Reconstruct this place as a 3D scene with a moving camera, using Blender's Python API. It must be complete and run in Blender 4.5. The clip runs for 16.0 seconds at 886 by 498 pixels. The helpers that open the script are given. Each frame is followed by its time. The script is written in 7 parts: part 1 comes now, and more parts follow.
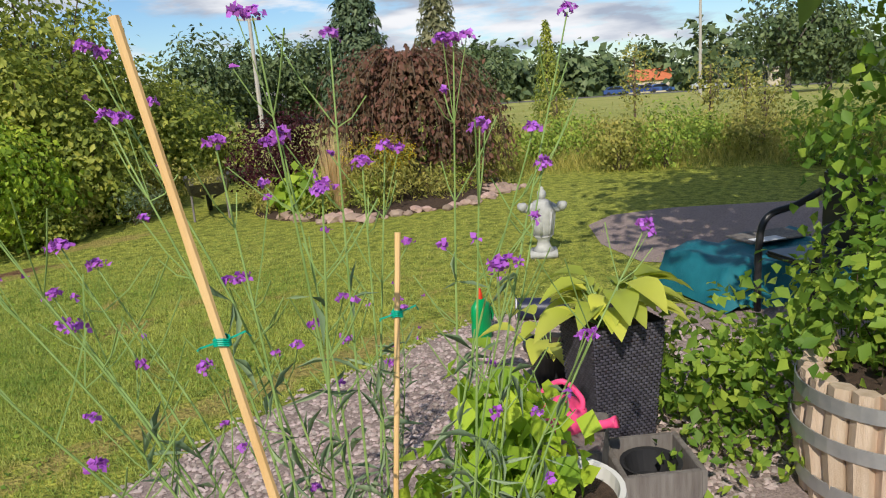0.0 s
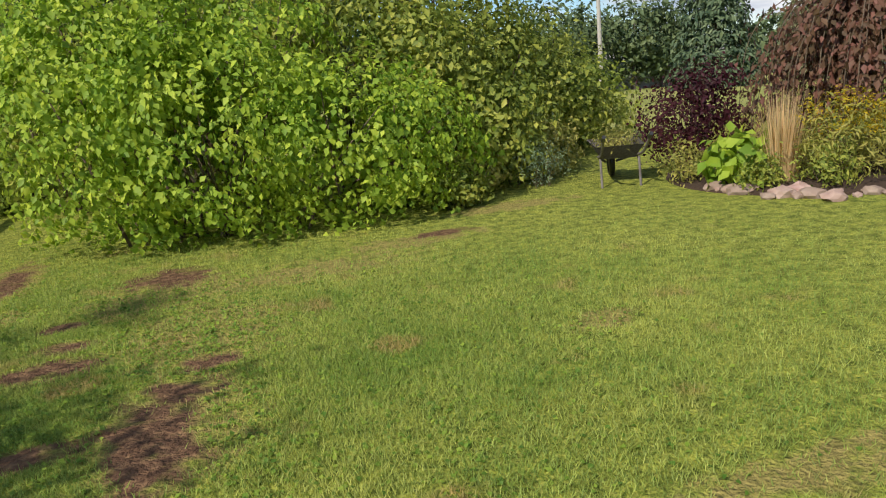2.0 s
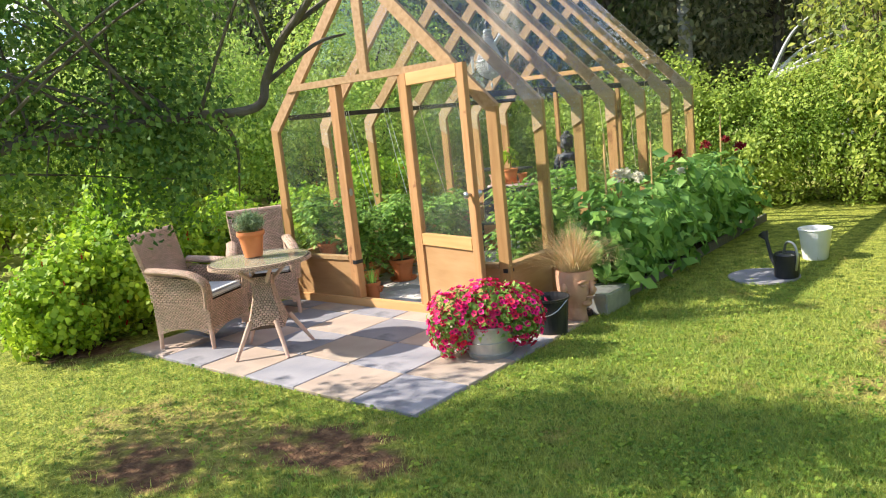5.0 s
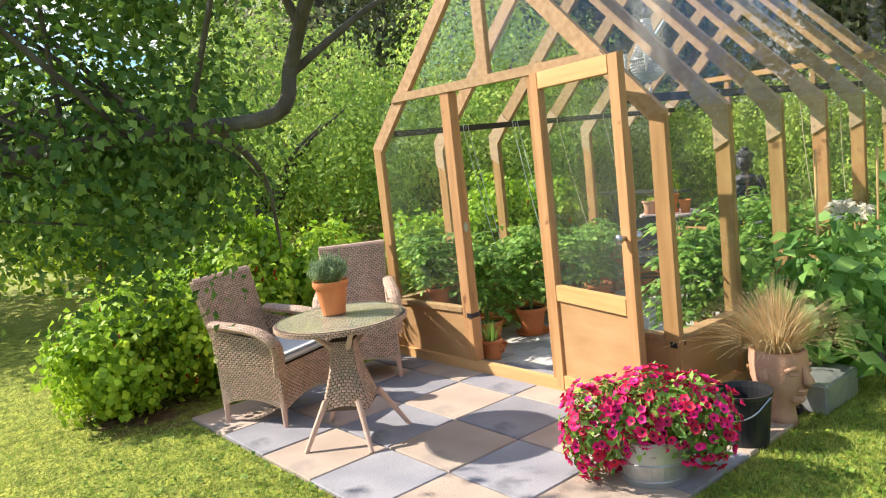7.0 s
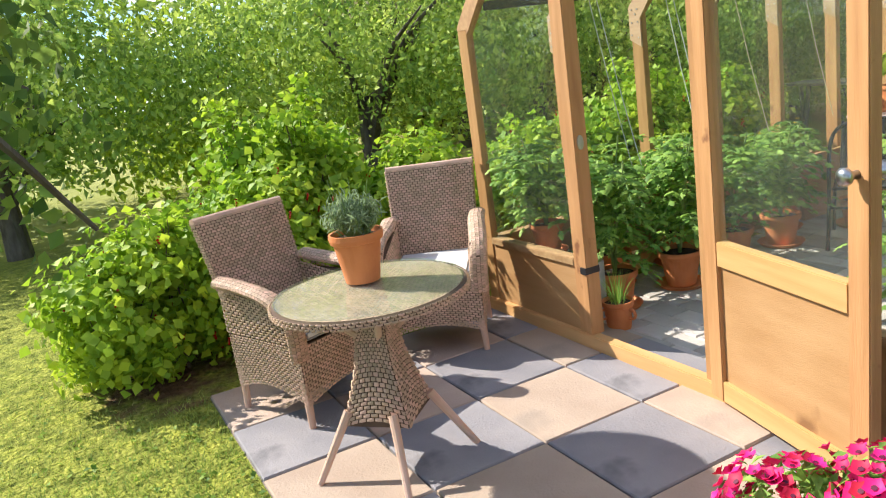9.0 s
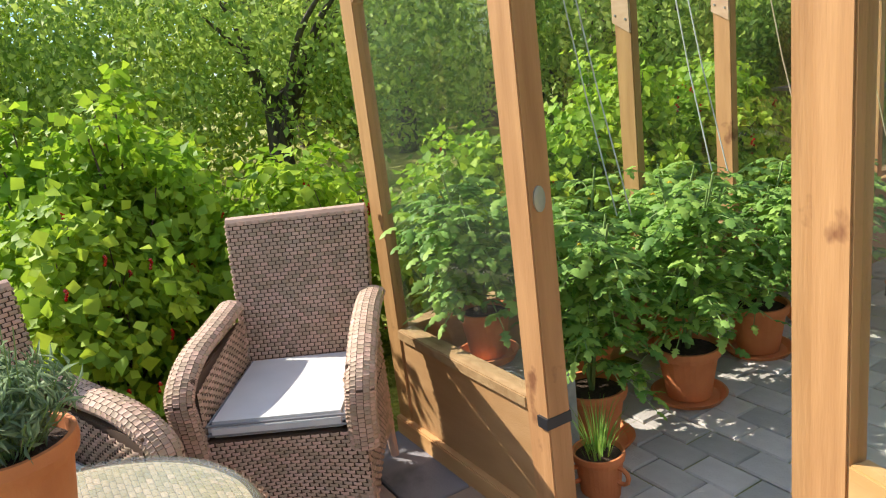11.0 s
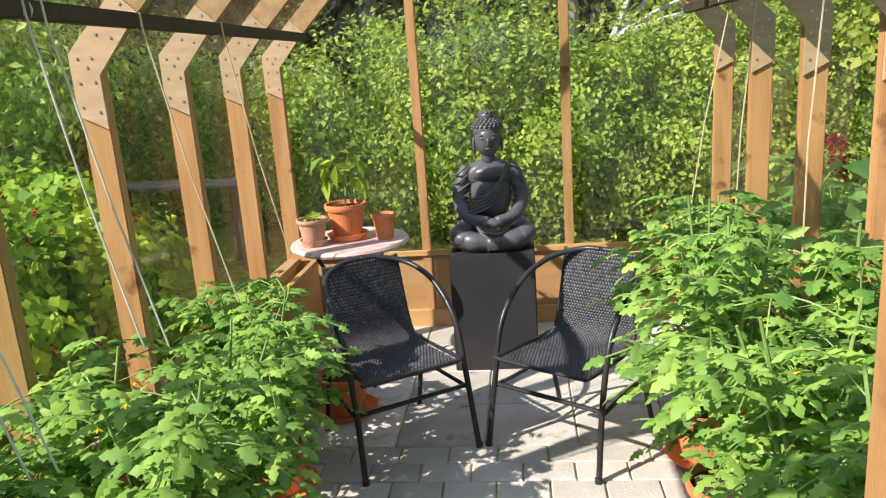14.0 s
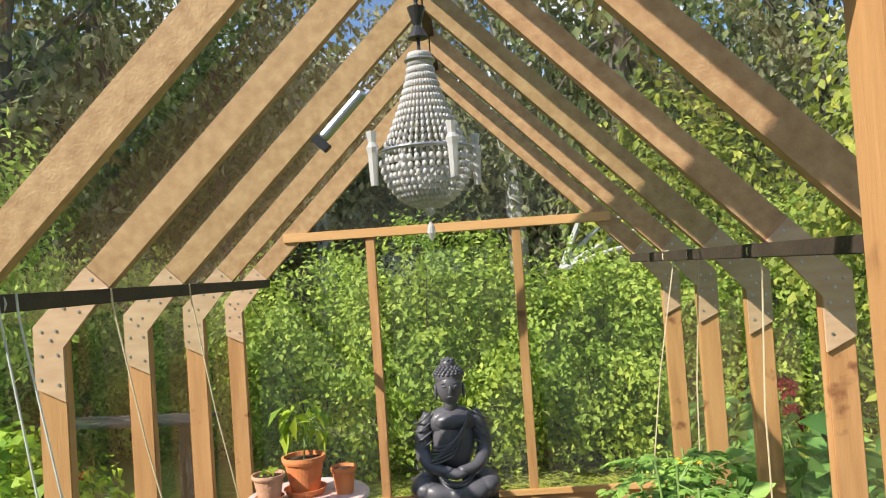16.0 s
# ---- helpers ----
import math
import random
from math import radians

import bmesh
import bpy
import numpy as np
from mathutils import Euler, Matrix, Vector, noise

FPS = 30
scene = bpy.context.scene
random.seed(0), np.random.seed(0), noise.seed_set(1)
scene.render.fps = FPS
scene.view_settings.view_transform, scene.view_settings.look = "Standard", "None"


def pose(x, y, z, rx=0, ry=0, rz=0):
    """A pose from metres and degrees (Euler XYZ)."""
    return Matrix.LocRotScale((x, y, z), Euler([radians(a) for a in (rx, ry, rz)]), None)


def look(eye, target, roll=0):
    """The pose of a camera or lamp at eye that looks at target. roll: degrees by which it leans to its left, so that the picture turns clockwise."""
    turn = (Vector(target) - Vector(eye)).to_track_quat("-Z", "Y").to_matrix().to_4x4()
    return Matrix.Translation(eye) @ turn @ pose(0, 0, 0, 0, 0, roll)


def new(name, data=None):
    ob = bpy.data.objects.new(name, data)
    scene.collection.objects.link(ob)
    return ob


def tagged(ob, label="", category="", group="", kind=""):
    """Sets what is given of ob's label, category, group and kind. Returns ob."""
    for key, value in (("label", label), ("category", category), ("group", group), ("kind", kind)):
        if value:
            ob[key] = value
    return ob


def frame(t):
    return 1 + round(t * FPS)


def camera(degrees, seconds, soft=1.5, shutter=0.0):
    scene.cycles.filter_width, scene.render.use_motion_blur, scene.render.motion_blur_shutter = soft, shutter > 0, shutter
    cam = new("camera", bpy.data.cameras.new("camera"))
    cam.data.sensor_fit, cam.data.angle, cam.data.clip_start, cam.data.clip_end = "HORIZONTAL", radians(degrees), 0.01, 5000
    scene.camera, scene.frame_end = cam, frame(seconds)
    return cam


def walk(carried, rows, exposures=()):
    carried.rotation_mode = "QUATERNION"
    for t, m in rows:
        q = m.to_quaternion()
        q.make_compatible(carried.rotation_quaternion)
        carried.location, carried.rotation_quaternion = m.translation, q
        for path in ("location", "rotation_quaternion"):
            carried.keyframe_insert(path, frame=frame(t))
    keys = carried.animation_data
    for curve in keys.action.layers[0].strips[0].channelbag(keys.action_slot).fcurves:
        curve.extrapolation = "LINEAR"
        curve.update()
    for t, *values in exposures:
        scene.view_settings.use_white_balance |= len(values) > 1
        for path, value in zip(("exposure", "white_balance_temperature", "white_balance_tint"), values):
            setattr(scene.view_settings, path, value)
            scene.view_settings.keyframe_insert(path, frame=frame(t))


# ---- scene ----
cam = camera(61.6, 16.0, 1.15)
ROWS = [
    (0.0, 6.242, -8.732, 1.732, -42.74, -12.92, -4.32),
    (0.5, 6.264, -8.314, 1.740, -41.39, -12.09, -3.60),
    (1.0, 6.176, -7.899, 1.735, -39.01, -12.42, -3.20),
    (1.5, 6.044, -7.326, 1.709, -30.19, -13.21, -4.00),
    (2.0, 5.833, -6.850, 1.624, -18.57, -13.41, -5.40),
    (2.5, 5.611, -6.408, 1.604, -6.75, -13.92, -6.60),
    (3.0, 5.441, -6.024, 1.589, 5.94, -13.60, -7.50),
    (3.5, 5.323, -5.603, 1.590, 17.03, -12.45, -7.60),
    (4.0, 5.164, -5.225, 1.608, 25.75, -11.36, -6.90),
    (4.5, 4.990, -4.855, 1.656, 33.44, -10.55, -6.20),
    (5.0, 4.804, -4.498, 1.654, 40.10, -9.78, -5.90),
    (5.2, 4.715, -4.373, 1.663, 42.00, -9.24, -5.80),
    (7.5, 3.552, -3.023, 1.627, 53.07, -8.31, -6.60),
    (8.0, 3.301, -2.729, 1.597, 56.79, -10.78, -7.32),
    (8.2, 3.204, -2.615, 1.585, 58.23, -11.74, -7.60),
    (10.3, 1.818, -1.273, 1.520, 67.42, -14.33, -8.30),
    (10.5, 1.711, -1.222, 1.529, 65.66, -14.75, -7.80),
    (11.0, 1.328, -0.972, 1.491, 59.92, -14.65, -7.10),
    (11.5, 0.958, -0.701, 1.522, 52.42, -14.50, -6.70),
    (12.0, 0.659, -0.441, 1.541, 42.48, -15.34, -6.30),
    (12.5, 0.472, -0.335, 1.564, 30.19, -16.35, -5.70),
    (13.0, 0.348, -0.280, 1.597, 18.55, -16.50, -4.70),
    (13.5, 0.305, -0.285, 1.613, 10.90, -15.97, -4.00),
    (14.0, 0.290, -0.290, 1.620, 6.40, -13.95, -4.00),
    (14.5, 0.308, -0.305, 1.659, 4.38, -9.55, -4.20),
    (15.0, 0.308, -0.329, 1.743, 4.12, -4.39, -4.30),
    (15.5, 0.283, -0.332, 1.799, 3.22, -0.52, -4.20),
    (16.0, 0.260, -0.291, 1.833, 1.72, 1.63, -4.00),
]
EXPOSURES = [(0.0, -0.2), (1.5, -0.2), (2.5, -0.02), (3.5, 0.4), (5.0, 0.92), (8.0, 0.88), (10.5, 0.75), (12.5, 0.7), (14.0, 0.72), (16.0, 0.66)]
walk(cam, [(t, pose(x, y, z, 90 + pitch, 0, yaw) @ pose(0, 0, 0, 0, 0, roll)) for t, x, y, z, yaw, pitch, roll in ROWS], EXPOSURES)

# ---- sky, sun ----
SHADOW = Vector((0.83, 0.556, 0.0)).normalized()      # the way shadows fall on the lawn
SUN_UP = radians(39.5)
world = bpy.data.worlds.new("sky")
scene.world = world
world.use_nodes = True
wn, wl = world.node_tree.nodes, world.node_tree.links
sky = wn.new("ShaderNodeTexSky")
sky.sky_type, sky.sun_disc = "NISHITA", False
sky.sun_elevation = SUN_UP
sky.sun_rotation = math.atan2(-SHADOW.x, -SHADOW.y)
sky.air_density, sky.dust_density, sky.ozone_density = 1.0, 0.1, 2.5
tc = wn.new("ShaderNodeTexCoord")
mp = wn.new("ShaderNodeMapping")
mp.inputs["Scale"].default_value = (1.0, 1.0, 4.5)
cloud = wn.new("ShaderNodeTexNoise")
cloud.inputs["Scale"].default_value, cloud.inputs["Detail"].default_value, cloud.inputs["Roughness"].default_value = 4.6, 9, 0.56
cr = wn.new("ShaderNodeValToRGB")
cr.color_ramp.elements[0].position, cr.color_ramp.elements[1].position = 0.48, 0.58
cmix = wn.new("ShaderNodeMixRGB")
belly = wn.new("ShaderNodeTexNoise")
belly.inputs["Scale"].default_value, belly.inputs["Detail"].default_value = 6.5, 6
shade = wn.new("ShaderNodeValToRGB")
shade.color_ramp.elements[0].position, shade.color_ramp.elements[1].position = 0.40, 0.60
shade.color_ramp.elements[0].color, shade.color_ramp.elements[1].color = (0.46, 0.52, 0.62, 1), (1, 1, 1, 1)
white = wn.new("ShaderNodeMixRGB")
white.blend_type, white.inputs["Fac"].default_value = "MULTIPLY", 1.0
white.inputs[2].default_value = (7.6, 7.7, 8.0, 1)
wl.new(mp.outputs["Vector"], belly.inputs["Vector"])
wl.new(belly.outputs["Fac"], shade.inputs["Fac"])
wl.new(shade.outputs["Color"], white.inputs[1])
wl.new(white.outputs["Color"], cmix.inputs[2])
bg = wn["Background"]
bg.inputs["Strength"].default_value = 0.14
wl.new(tc.outputs["Generated"], mp.inputs["Vector"])
wl.new(mp.outputs["Vector"], cloud.inputs["Vector"])
wl.new(cloud.outputs["Fac"], cr.inputs["Fac"])
wl.new(cr.outputs["Color"], cmix.inputs["Fac"])
blue = wn.new("ShaderNodeMixRGB")
blue.blend_type, blue.inputs["Fac"].default_value, blue.inputs[2].default_value = "MULTIPLY", 1.0, (0.62, 0.76, 0.92, 1)
wl.new(sky.outputs["Color"], blue.inputs[1])
wl.new(blue.outputs["Color"], cmix.inputs[1])
wl.new(cmix.outputs["Color"], bg.inputs["Color"])
sun = new("sun", bpy.data.lights.new("sun", "SUN"))
sun.data.energy, sun.data.angle, sun.data.color = 5.0, radians(0.6), (1.0, 0.93, 0.82)
sun.matrix_world = look(tuple(-SHADOW * 30 + Vector((0, 0, 30 * math.tan(SUN_UP)))), (0, 0, 0))


# ---- materials ----
def mat(name, c1, c2=None, rough=0.7, metal=0.0, scale=8.0, bump=0.0, bscale=60.0, island=0.0, obj=0.0, stretch=(1, 1, 1), spec=0.4, translucent=0.0, spots=None):
    m = bpy.data.materials.new(name)
    m.use_nodes = True
    n, l = m.node_tree.nodes, m.node_tree.links
    p = n["Principled BSDF"]
    p.inputs["Roughness"].default_value, p.inputs["Metallic"].default_value = rough, metal
    p.inputs["Specular IOR Level"].default_value = spec
    c2 = c2 or tuple(v * 0.75 for v in c1)
    co = n.new("ShaderNodeTexCoord")
    mpn = n.new("ShaderNodeMapping")
    mpn.inputs["Scale"].default_value = stretch
    l.new(co.outputs["Object"], mpn.inputs["Vector"])
    big = n.new("ShaderNodeTexNoise")
    big.inputs["Scale"].default_value, big.inputs["Detail"].default_value = scale, 6
    l.new(mpn.outputs["Vector"], big.inputs["Vector"])
    ramp = n.new("ShaderNodeValToRGB")
    ramp.color_ramp.elements[0].position, ramp.color_ramp.elements[1].position = 0.3, 0.7
    ramp.color_ramp.elements[0].color, ramp.color_ramp.elements[1].color = (*c1, 1), (*c2, 1)
    l.new(big.outputs["Fac"], ramp.inputs["Fac"])
    out = ramp.outputs["Color"]
    if spots:
        sp = n.new("ShaderNodeTexNoise")
        sp.inputs["Scale"].default_value, sp.inputs["Detail"].default_value = spots[1], 4
        l.new(co.outputs["Object"], sp.inputs["Vector"])
        sr = n.new("ShaderNodeValToRGB")
        sr.color_ramp.elements[0].position, sr.color_ramp.elements[1].position = spots[2], spots[2] + 0.08
        l.new(sp.outputs["Fac"], sr.inputs["Fac"])
        mx = n.new("ShaderNodeMixRGB")
        mx.inputs[2].default_value = (*spots[0], 1)
        l.new(sr.outputs["Color"], mx.inputs["Fac"])
        l.new(out, mx.inputs[1])
        out = mx.outputs["Color"]
    if island or obj:
        if island:
            g = n.new("ShaderNodeNewGeometry")
            rnd, amount = g.outputs["Random Per Island"], island
        else:
            g = n.new("ShaderNodeObjectInfo")
            rnd, amount = g.outputs["Random"], obj
        mr = n.new("ShaderNodeMapRange")
        mr.inputs["To Min"].default_value, mr.inputs["To Max"].default_value = 1 - amount, 1 + amount
        l.new(rnd, mr.inputs["Value"])
        hs = n.new("ShaderNodeHueSaturation")
        l.new(mr.outputs["Result"], hs.inputs["Value"])
        l.new(out, hs.inputs["Color"])
        mh = n.new("ShaderNodeMapRange")
        mh.inputs["To Min"].default_value, mh.inputs["To Max"].default_value = 0.5 + amount * 0.06, 0.5 - amount * 0.06
        l.new(rnd, mh.inputs["Value"])
        l.new(mh.outputs["Result"], hs.inputs["Hue"])
        out = hs.outputs["Color"]
    l.new(out, p.inputs["Base Color"])
    if bump:
        bt = n.new("ShaderNodeTexNoise")
        bt.inputs["Scale"].default_value, bt.inputs["Detail"].default_value = bscale, 5
        l.new(mpn.outputs["Vector"], bt.inputs["Vector"])
        b = n.new("ShaderNodeBump")
        b.inputs["Strength"].default_value, b.inputs["Distance"].default_value = bump, 0.01
        l.new(bt.outputs["Fac"], b.inputs["Height"])
        l.new(b.outputs["Normal"], p.inputs["Normal"])
    if translucent:
        tr = n.new("ShaderNodeBsdfTranslucent")
        l.new(out, tr.inputs["Color"])
        ms = n.new("ShaderNodeMixShader")
        ms.inputs["Fac"].default_value = translucent
        l.new(p.outputs["BSDF"], ms.inputs[1])
        l.new(tr.outputs["BSDF"], ms.inputs[2])
        l.new(ms.outputs["Shader"], n["Material Output"].inputs["Surface"])
    return m


def leafmat(name, c1, c2, island=0.35, rough=0.58, tr=0.42, scale=1.2):
    return mat(name, c1, c2, rough=rough, scale=scale, island=island, spec=0.35, translucent=tr)


def glassmat(name, tint, rough=0.0, streak=0.0):
    m = bpy.data.materials.new(name)
    m.use_nodes = True
    n, l = m.node_tree.nodes, m.node_tree.links
    g = n["Principled BSDF"]
    n.remove(g)
    tb = n.new("ShaderNodeBsdfTransparent")
    tb.inputs["Color"].default_value = (*tint, 1)
    gl = n.new("ShaderNodeBsdfGlossy")
    gl.inputs["Roughness"].default_value = rough
    lw = n.new("ShaderNodeLayerWeight")
    fp = n.new("ShaderNodeMath")
    fp.operation = "POWER"
    fp.inputs[1].default_value = 5.0
    l.new(lw.outputs["Facing"], fp.inputs[0])
    fr = n.new("ShaderNodeMapRange")
    fr.inputs["To Min"].default_value, fr.inputs["To Max"].default_value = 0.025, 0.4
    l.new(fp.outputs[0], fr.inputs["Value"])
    mx = n.new("ShaderNodeMixShader")
    l.new(fr.outputs["Result"], mx.inputs["Fac"])
    l.new(tb.outputs["BSDF"], mx.inputs[1])
    l.new(gl.outputs["BSDF"], mx.inputs[2])
    top = mx.outputs["Shader"]
    if streak:
        co = n.new("ShaderNodeTexCoord")
        nz = n.new("ShaderNodeTexNoise")
        nz.inputs["Scale"].default_value, nz.inputs["Detail"].default_value = 3.0, 6
        l.new(co.outputs["Object"], nz.inputs["Vector"])
        mr = n.new("ShaderNodeMapRange")
        mr.inputs["From Min"].default_value, mr.inputs["From Max"].default_value = 0.45, 0.8
        mr.inputs["To Min"].default_value, mr.inputs["To Max"].default_value = 0.01, streak
        l.new(nz.outputs["Fac"], mr.inputs["Value"])
        df = n.new("ShaderNodeBsdfDiffuse")
        df.inputs["Color"].default_value = (0.6, 0.62, 0.6, 1)
        m2 = n.new("ShaderNodeMixShader")
        l.new(mr.outputs["Result"], m2.inputs["Fac"])
        l.new(top, m2.inputs[1])
        l.new(df.outputs["BSDF"], m2.inputs[2])
        top = m2.outputs["Shader"]
    l.new(top, n["Material Output"].inputs["Surface"])
    return m


WOOD = mat("pine_oiled", (0.35, 0.185, 0.068), (0.48, 0.275, 0.112), rough=0.6, scale=3.0, bump=0.16, bscale=22, obj=0.14, stretch=(7, 7, 0.7), spots=((0.20, 0.09, 0.035), 8.0, 0.65))
WOODX = mat("pine_oiled_long", (0.54, 0.30, 0.11), (0.62, 0.38, 0.16), rough=0.6, scale=2.2, bump=0.12, bscale=9, obj=0.12, stretch=(0.8, 9, 9), spots=((0.30, 0.14, 0.05), 7.0, 0.74))
RAFT = mat("pine_pale", (0.34, 0.195, 0.088), (0.48, 0.31, 0.155), rough=0.65, scale=6.0, bump=0.2, bscale=30, obj=0.12, stretch=(4, 9, 4), spots=((0.34, 0.17, 0.07), 5.0, 0.73))
PLY = mat("plywood", (0.45, 0.30, 0.175), (0.54, 0.385, 0.24), rough=0.7, scale=4, bump=0.1, obj=0.1, stretch=(2, 2, 8))
PANEL = mat("plywood_panel", (0.40, 0.22, 0.09), (0.50, 0.30, 0.14), rough=0.6, scale=2.5, bump=0.15, stretch=(1, 1, 5), spots=((0.24, 0.12, 0.05), 3.0, 0.66))
NAIL = mat("zinc_nail", (0.6, 0.6, 0.6), rough=0.4, metal=1.0)
GLASS = glassmat("pane_glass", (0.97, 0.985, 0.97), streak=0.022)
TABLEGLASS = glassmat("table_glass", (0.92, 0.97, 0.93), rough=0.05, streak=0.14)
CRYSTAL = mat("crystal_glass", (0.62, 0.60, 0.60), (0.74, 0.72, 0.71), rough=0.12, spec=0.9, translucent=0.35)
DARKBAR = mat("dark_stained_bar", (0.035, 0.025, 0.018), (0.06, 0.045, 0.03), rough=0.7, bump=0.3)
STEEL = mat("steel", (0.55, 0.56, 0.58), (0.45, 0.46, 0.48), rough=0.3, metal=1.0)
TWINE = mat("sisal_twine", (0.62, 0.50, 0.30), (0.70, 0.60, 0.42), rough=0.9, bump=0.3, bscale=400)
WHITETWINE = mat("white_twine", (0.72, 0.74, 0.70), rough=0.9)
WICKER = mat("rattan_weave", (0.50, 0.33, 0.23), (0.60, 0.42, 0.31), rough=0.6, scale=5, bump=0.3, bscale=300, island=0.22, stretch=(1, 1, 1))
# core behind the strands, coloured dark for the shade in the weave's gaps
WEAVEGAP = mat("rattan_gap_shade", (0.10, 0.06, 0.04), (0.14, 0.09, 0.06), rough=0.9)
CUSHION = mat("grey_cushion", (0.62, 0.61, 0.60), (0.68, 0.67, 0.66), rough=0.9, bump=0.15, bscale=700)
PIPING = mat("cushion_piping", (0.30, 0.30, 0.31), rough=0.9)
TERRA = mat("terracotta", (0.62, 0.20, 0.070), (0.70, 0.26, 0.10), rough=0.75, scale=9, bump=0.15, bscale=120, spots=((0.68, 0.42, 0.28), 11.0, 0.70))
TERRAPALE = mat("weathered_terracotta", (0.60, 0.35, 0.23), (0.50, 0.27, 0.17), rough=0.85, scale=6, bump=0.4, bscale=60, spots=((0.36, 0.20, 0.13), 5.0, 0.6))
SOIL = mat("potting_soil", (0.045, 0.028, 0.018), (0.08, 0.05, 0.033), rough=1.0, scale=40, bump=1.0, bscale=150)
ZINC = mat("galvanised_zinc", (0.42, 0.43, 0.43), (0.56, 0.56, 0.54), rough=0.5, metal=0.75, scale=14, bump=0.1)
BLACKPL = mat("black_plastic", (0.02, 0.02, 0.022), (0.03, 0.03, 0.033), rough=0.35, scale=8)
BLACKMET = mat("black_lacquer", (0.02, 0.02, 0.023), (0.035, 0.034, 0.036), rough=0.35, bump=0.1)
BLACKWEAVE = mat("black_weave", (0.05, 0.05, 0.062), (0.09, 0.088, 0.10), rough=0.4, island=0.3)
GREYWEAVE = mat("anthracite_weave", (0.05, 0.045, 0.06), (0.075, 0.07, 0.085), rough=0.5, island=0.25)
BUDDHA = mat("dark_bronze_resin", (0.06, 0.06, 0.07), (0.11, 0.105, 0.12), rough=0.36, scale=10, bump=0.25, bscale=40)
PEDESTAL = mat("black_pedestal", (0.022, 0.022, 0.025), (0.035, 0.034, 0.037), rough=0.55, scale=5, bump=0.1, spots=((0.12, 0.12, 0.12), 30.0, 0.76))
PINKTOP = mat("pink_marble", (0.55, 0.38, 0.36), (0.68, 0.54, 0.51), rough=0.45, scale=14, spots=((0.40, 0.24, 0.22), 20.0, 0.62))
SLABGREY = mat("slate_slab", (0.22, 0.215, 0.24), (0.33, 0.31, 0.325), rough=0.8, scale=3, bump=0.35, bscale=90, obj=0.12, spots=((0.17, 0.165, 0.18), 2.4, 0.6))
SLABSAND = mat("sand_slab", (0.38, 0.285, 0.225), (0.48, 0.375, 0.30), rough=0.85, scale=3, spots=((0.36, 0.29, 0.24), 2.2, 0.58), bump=0.35, bscale=90, obj=0.12)
PAVER = mat("grey_paver", (0.44, 0.405, 0.37), (0.58, 0.54, 0.50), rough=0.85, scale=6, bump=0.4, bscale=110, obj=0.22, spots=((0.20, 0.18, 0.17), 5.0, 0.62))
BEDDING = mat("sand_bedding", (0.20, 0.175, 0.15), (0.28, 0.245, 0.21), rough=1.0, scale=30, bump=0.6)
ENAMEL = mat("white_enamel", (0.72, 0.72, 0.70), (0.78, 0.78, 0.77), rough=0.3, scale=10, spots=((0.40, 0.36, 0.30), 16.0, 0.74))
BARK = mat("grey_brown_bark", (0.07, 0.055, 0.045), (0.16, 0.14, 0.12), rough=0.95, scale=14, bump=1.0, bscale=50, stretch=(1, 1, 0.35))
TWIG = mat("twig_bark", (0.10, 0.07, 0.045), (0.16, 0.12, 0.08), rough=0.9, scale=20, bump=0.5)
BIRCH = mat("birch_bark", (0.55, 0.53, 0.50), (0.33, 0.31, 0.29), rough=0.85, scale=5, bump=0.5, stretch=(1, 1, 4))
STEM = mat("green_stem", (0.17, 0.27, 0.07), (0.27, 0.38, 0.12), rough=0.6, scale=12)
BAMBOO = mat("bamboo_cane", (0.66, 0.40, 0.17), (0.74, 0.50, 0.24), rough=0.5, scale=9, bump=0.2, stretch=(1, 1, 0.2))
TIE = mat("green_plant_tie", (0.0, 0.30, 0.20), (0.0, 0.38, 0.26), rough=0.4)
STONE = mat("cast_stone", (0.36, 0.36, 0.35), (0.52, 0.52, 0.50), rough=0.9, scale=18, bump=0.6, bscale=70)
ROCK = mat("field_rock", (0.30, 0.20, 0.16), (0.46, 0.34, 0.28), rough=0.9, scale=5, bump=0.6, bscale=30, obj=0.3, island=0.0)
GRAVELM = mat("pink_grey_gravel", (0.30, 0.22, 0.20), (0.50, 0.42, 0.39), rough=0.9, scale=30, island=0.35)
TEAL = mat("teal_mesh_cover", (0.0, 0.11, 0.15), (0.01, 0.17, 0.21), rough=0.6, scale=10, bump=0.5, bscale=200)
GREENPL = mat("green_plastic", (0.0, 0.26, 0.075), (0.0, 0.30, 0.09), rough=0.3)
REDPL = mat("red_plastic", (0.75, 0.06, 0.02), rough=0.35)
PINKPL = mat("pink_plastic", (0.85, 0.07, 0.22), (0.90, 0.10, 0.26), rough=0.3)
WHITEPOT = mat("white_glazed_pot", (0.66, 0.64, 0.60), (0.74, 0.72, 0.68), rough=0.4, scale=6, bump=0.1)
OLDWOOD = mat("weathered_barrel_wood", (0.50, 0.36, 0.25), (0.64, 0.50, 0.38), rough=0.85, scale=4, bump=0.5, bscale=40, obj=0.2, stretch=(8, 8, 0.7))
GREYWOOD = mat("grey_weathered_wood", (0.13, 0.11, 0.10), (0.22, 0.20, 0.18), rough=0.9, scale=5, bump=0.5, stretch=(8, 8, 0.7))
NAVY = mat("navy_rubber", (0.02, 0.025, 0.06), rough=0.4)
WHITEPL = mat("white_paper", (0.7, 0.7, 0.7), rough=0.6)
ROOFRED = mat("red_roof_tile", (0.50, 0.14, 0.06), (0.58, 0.18, 0.08), rough=0.8, scale=2)
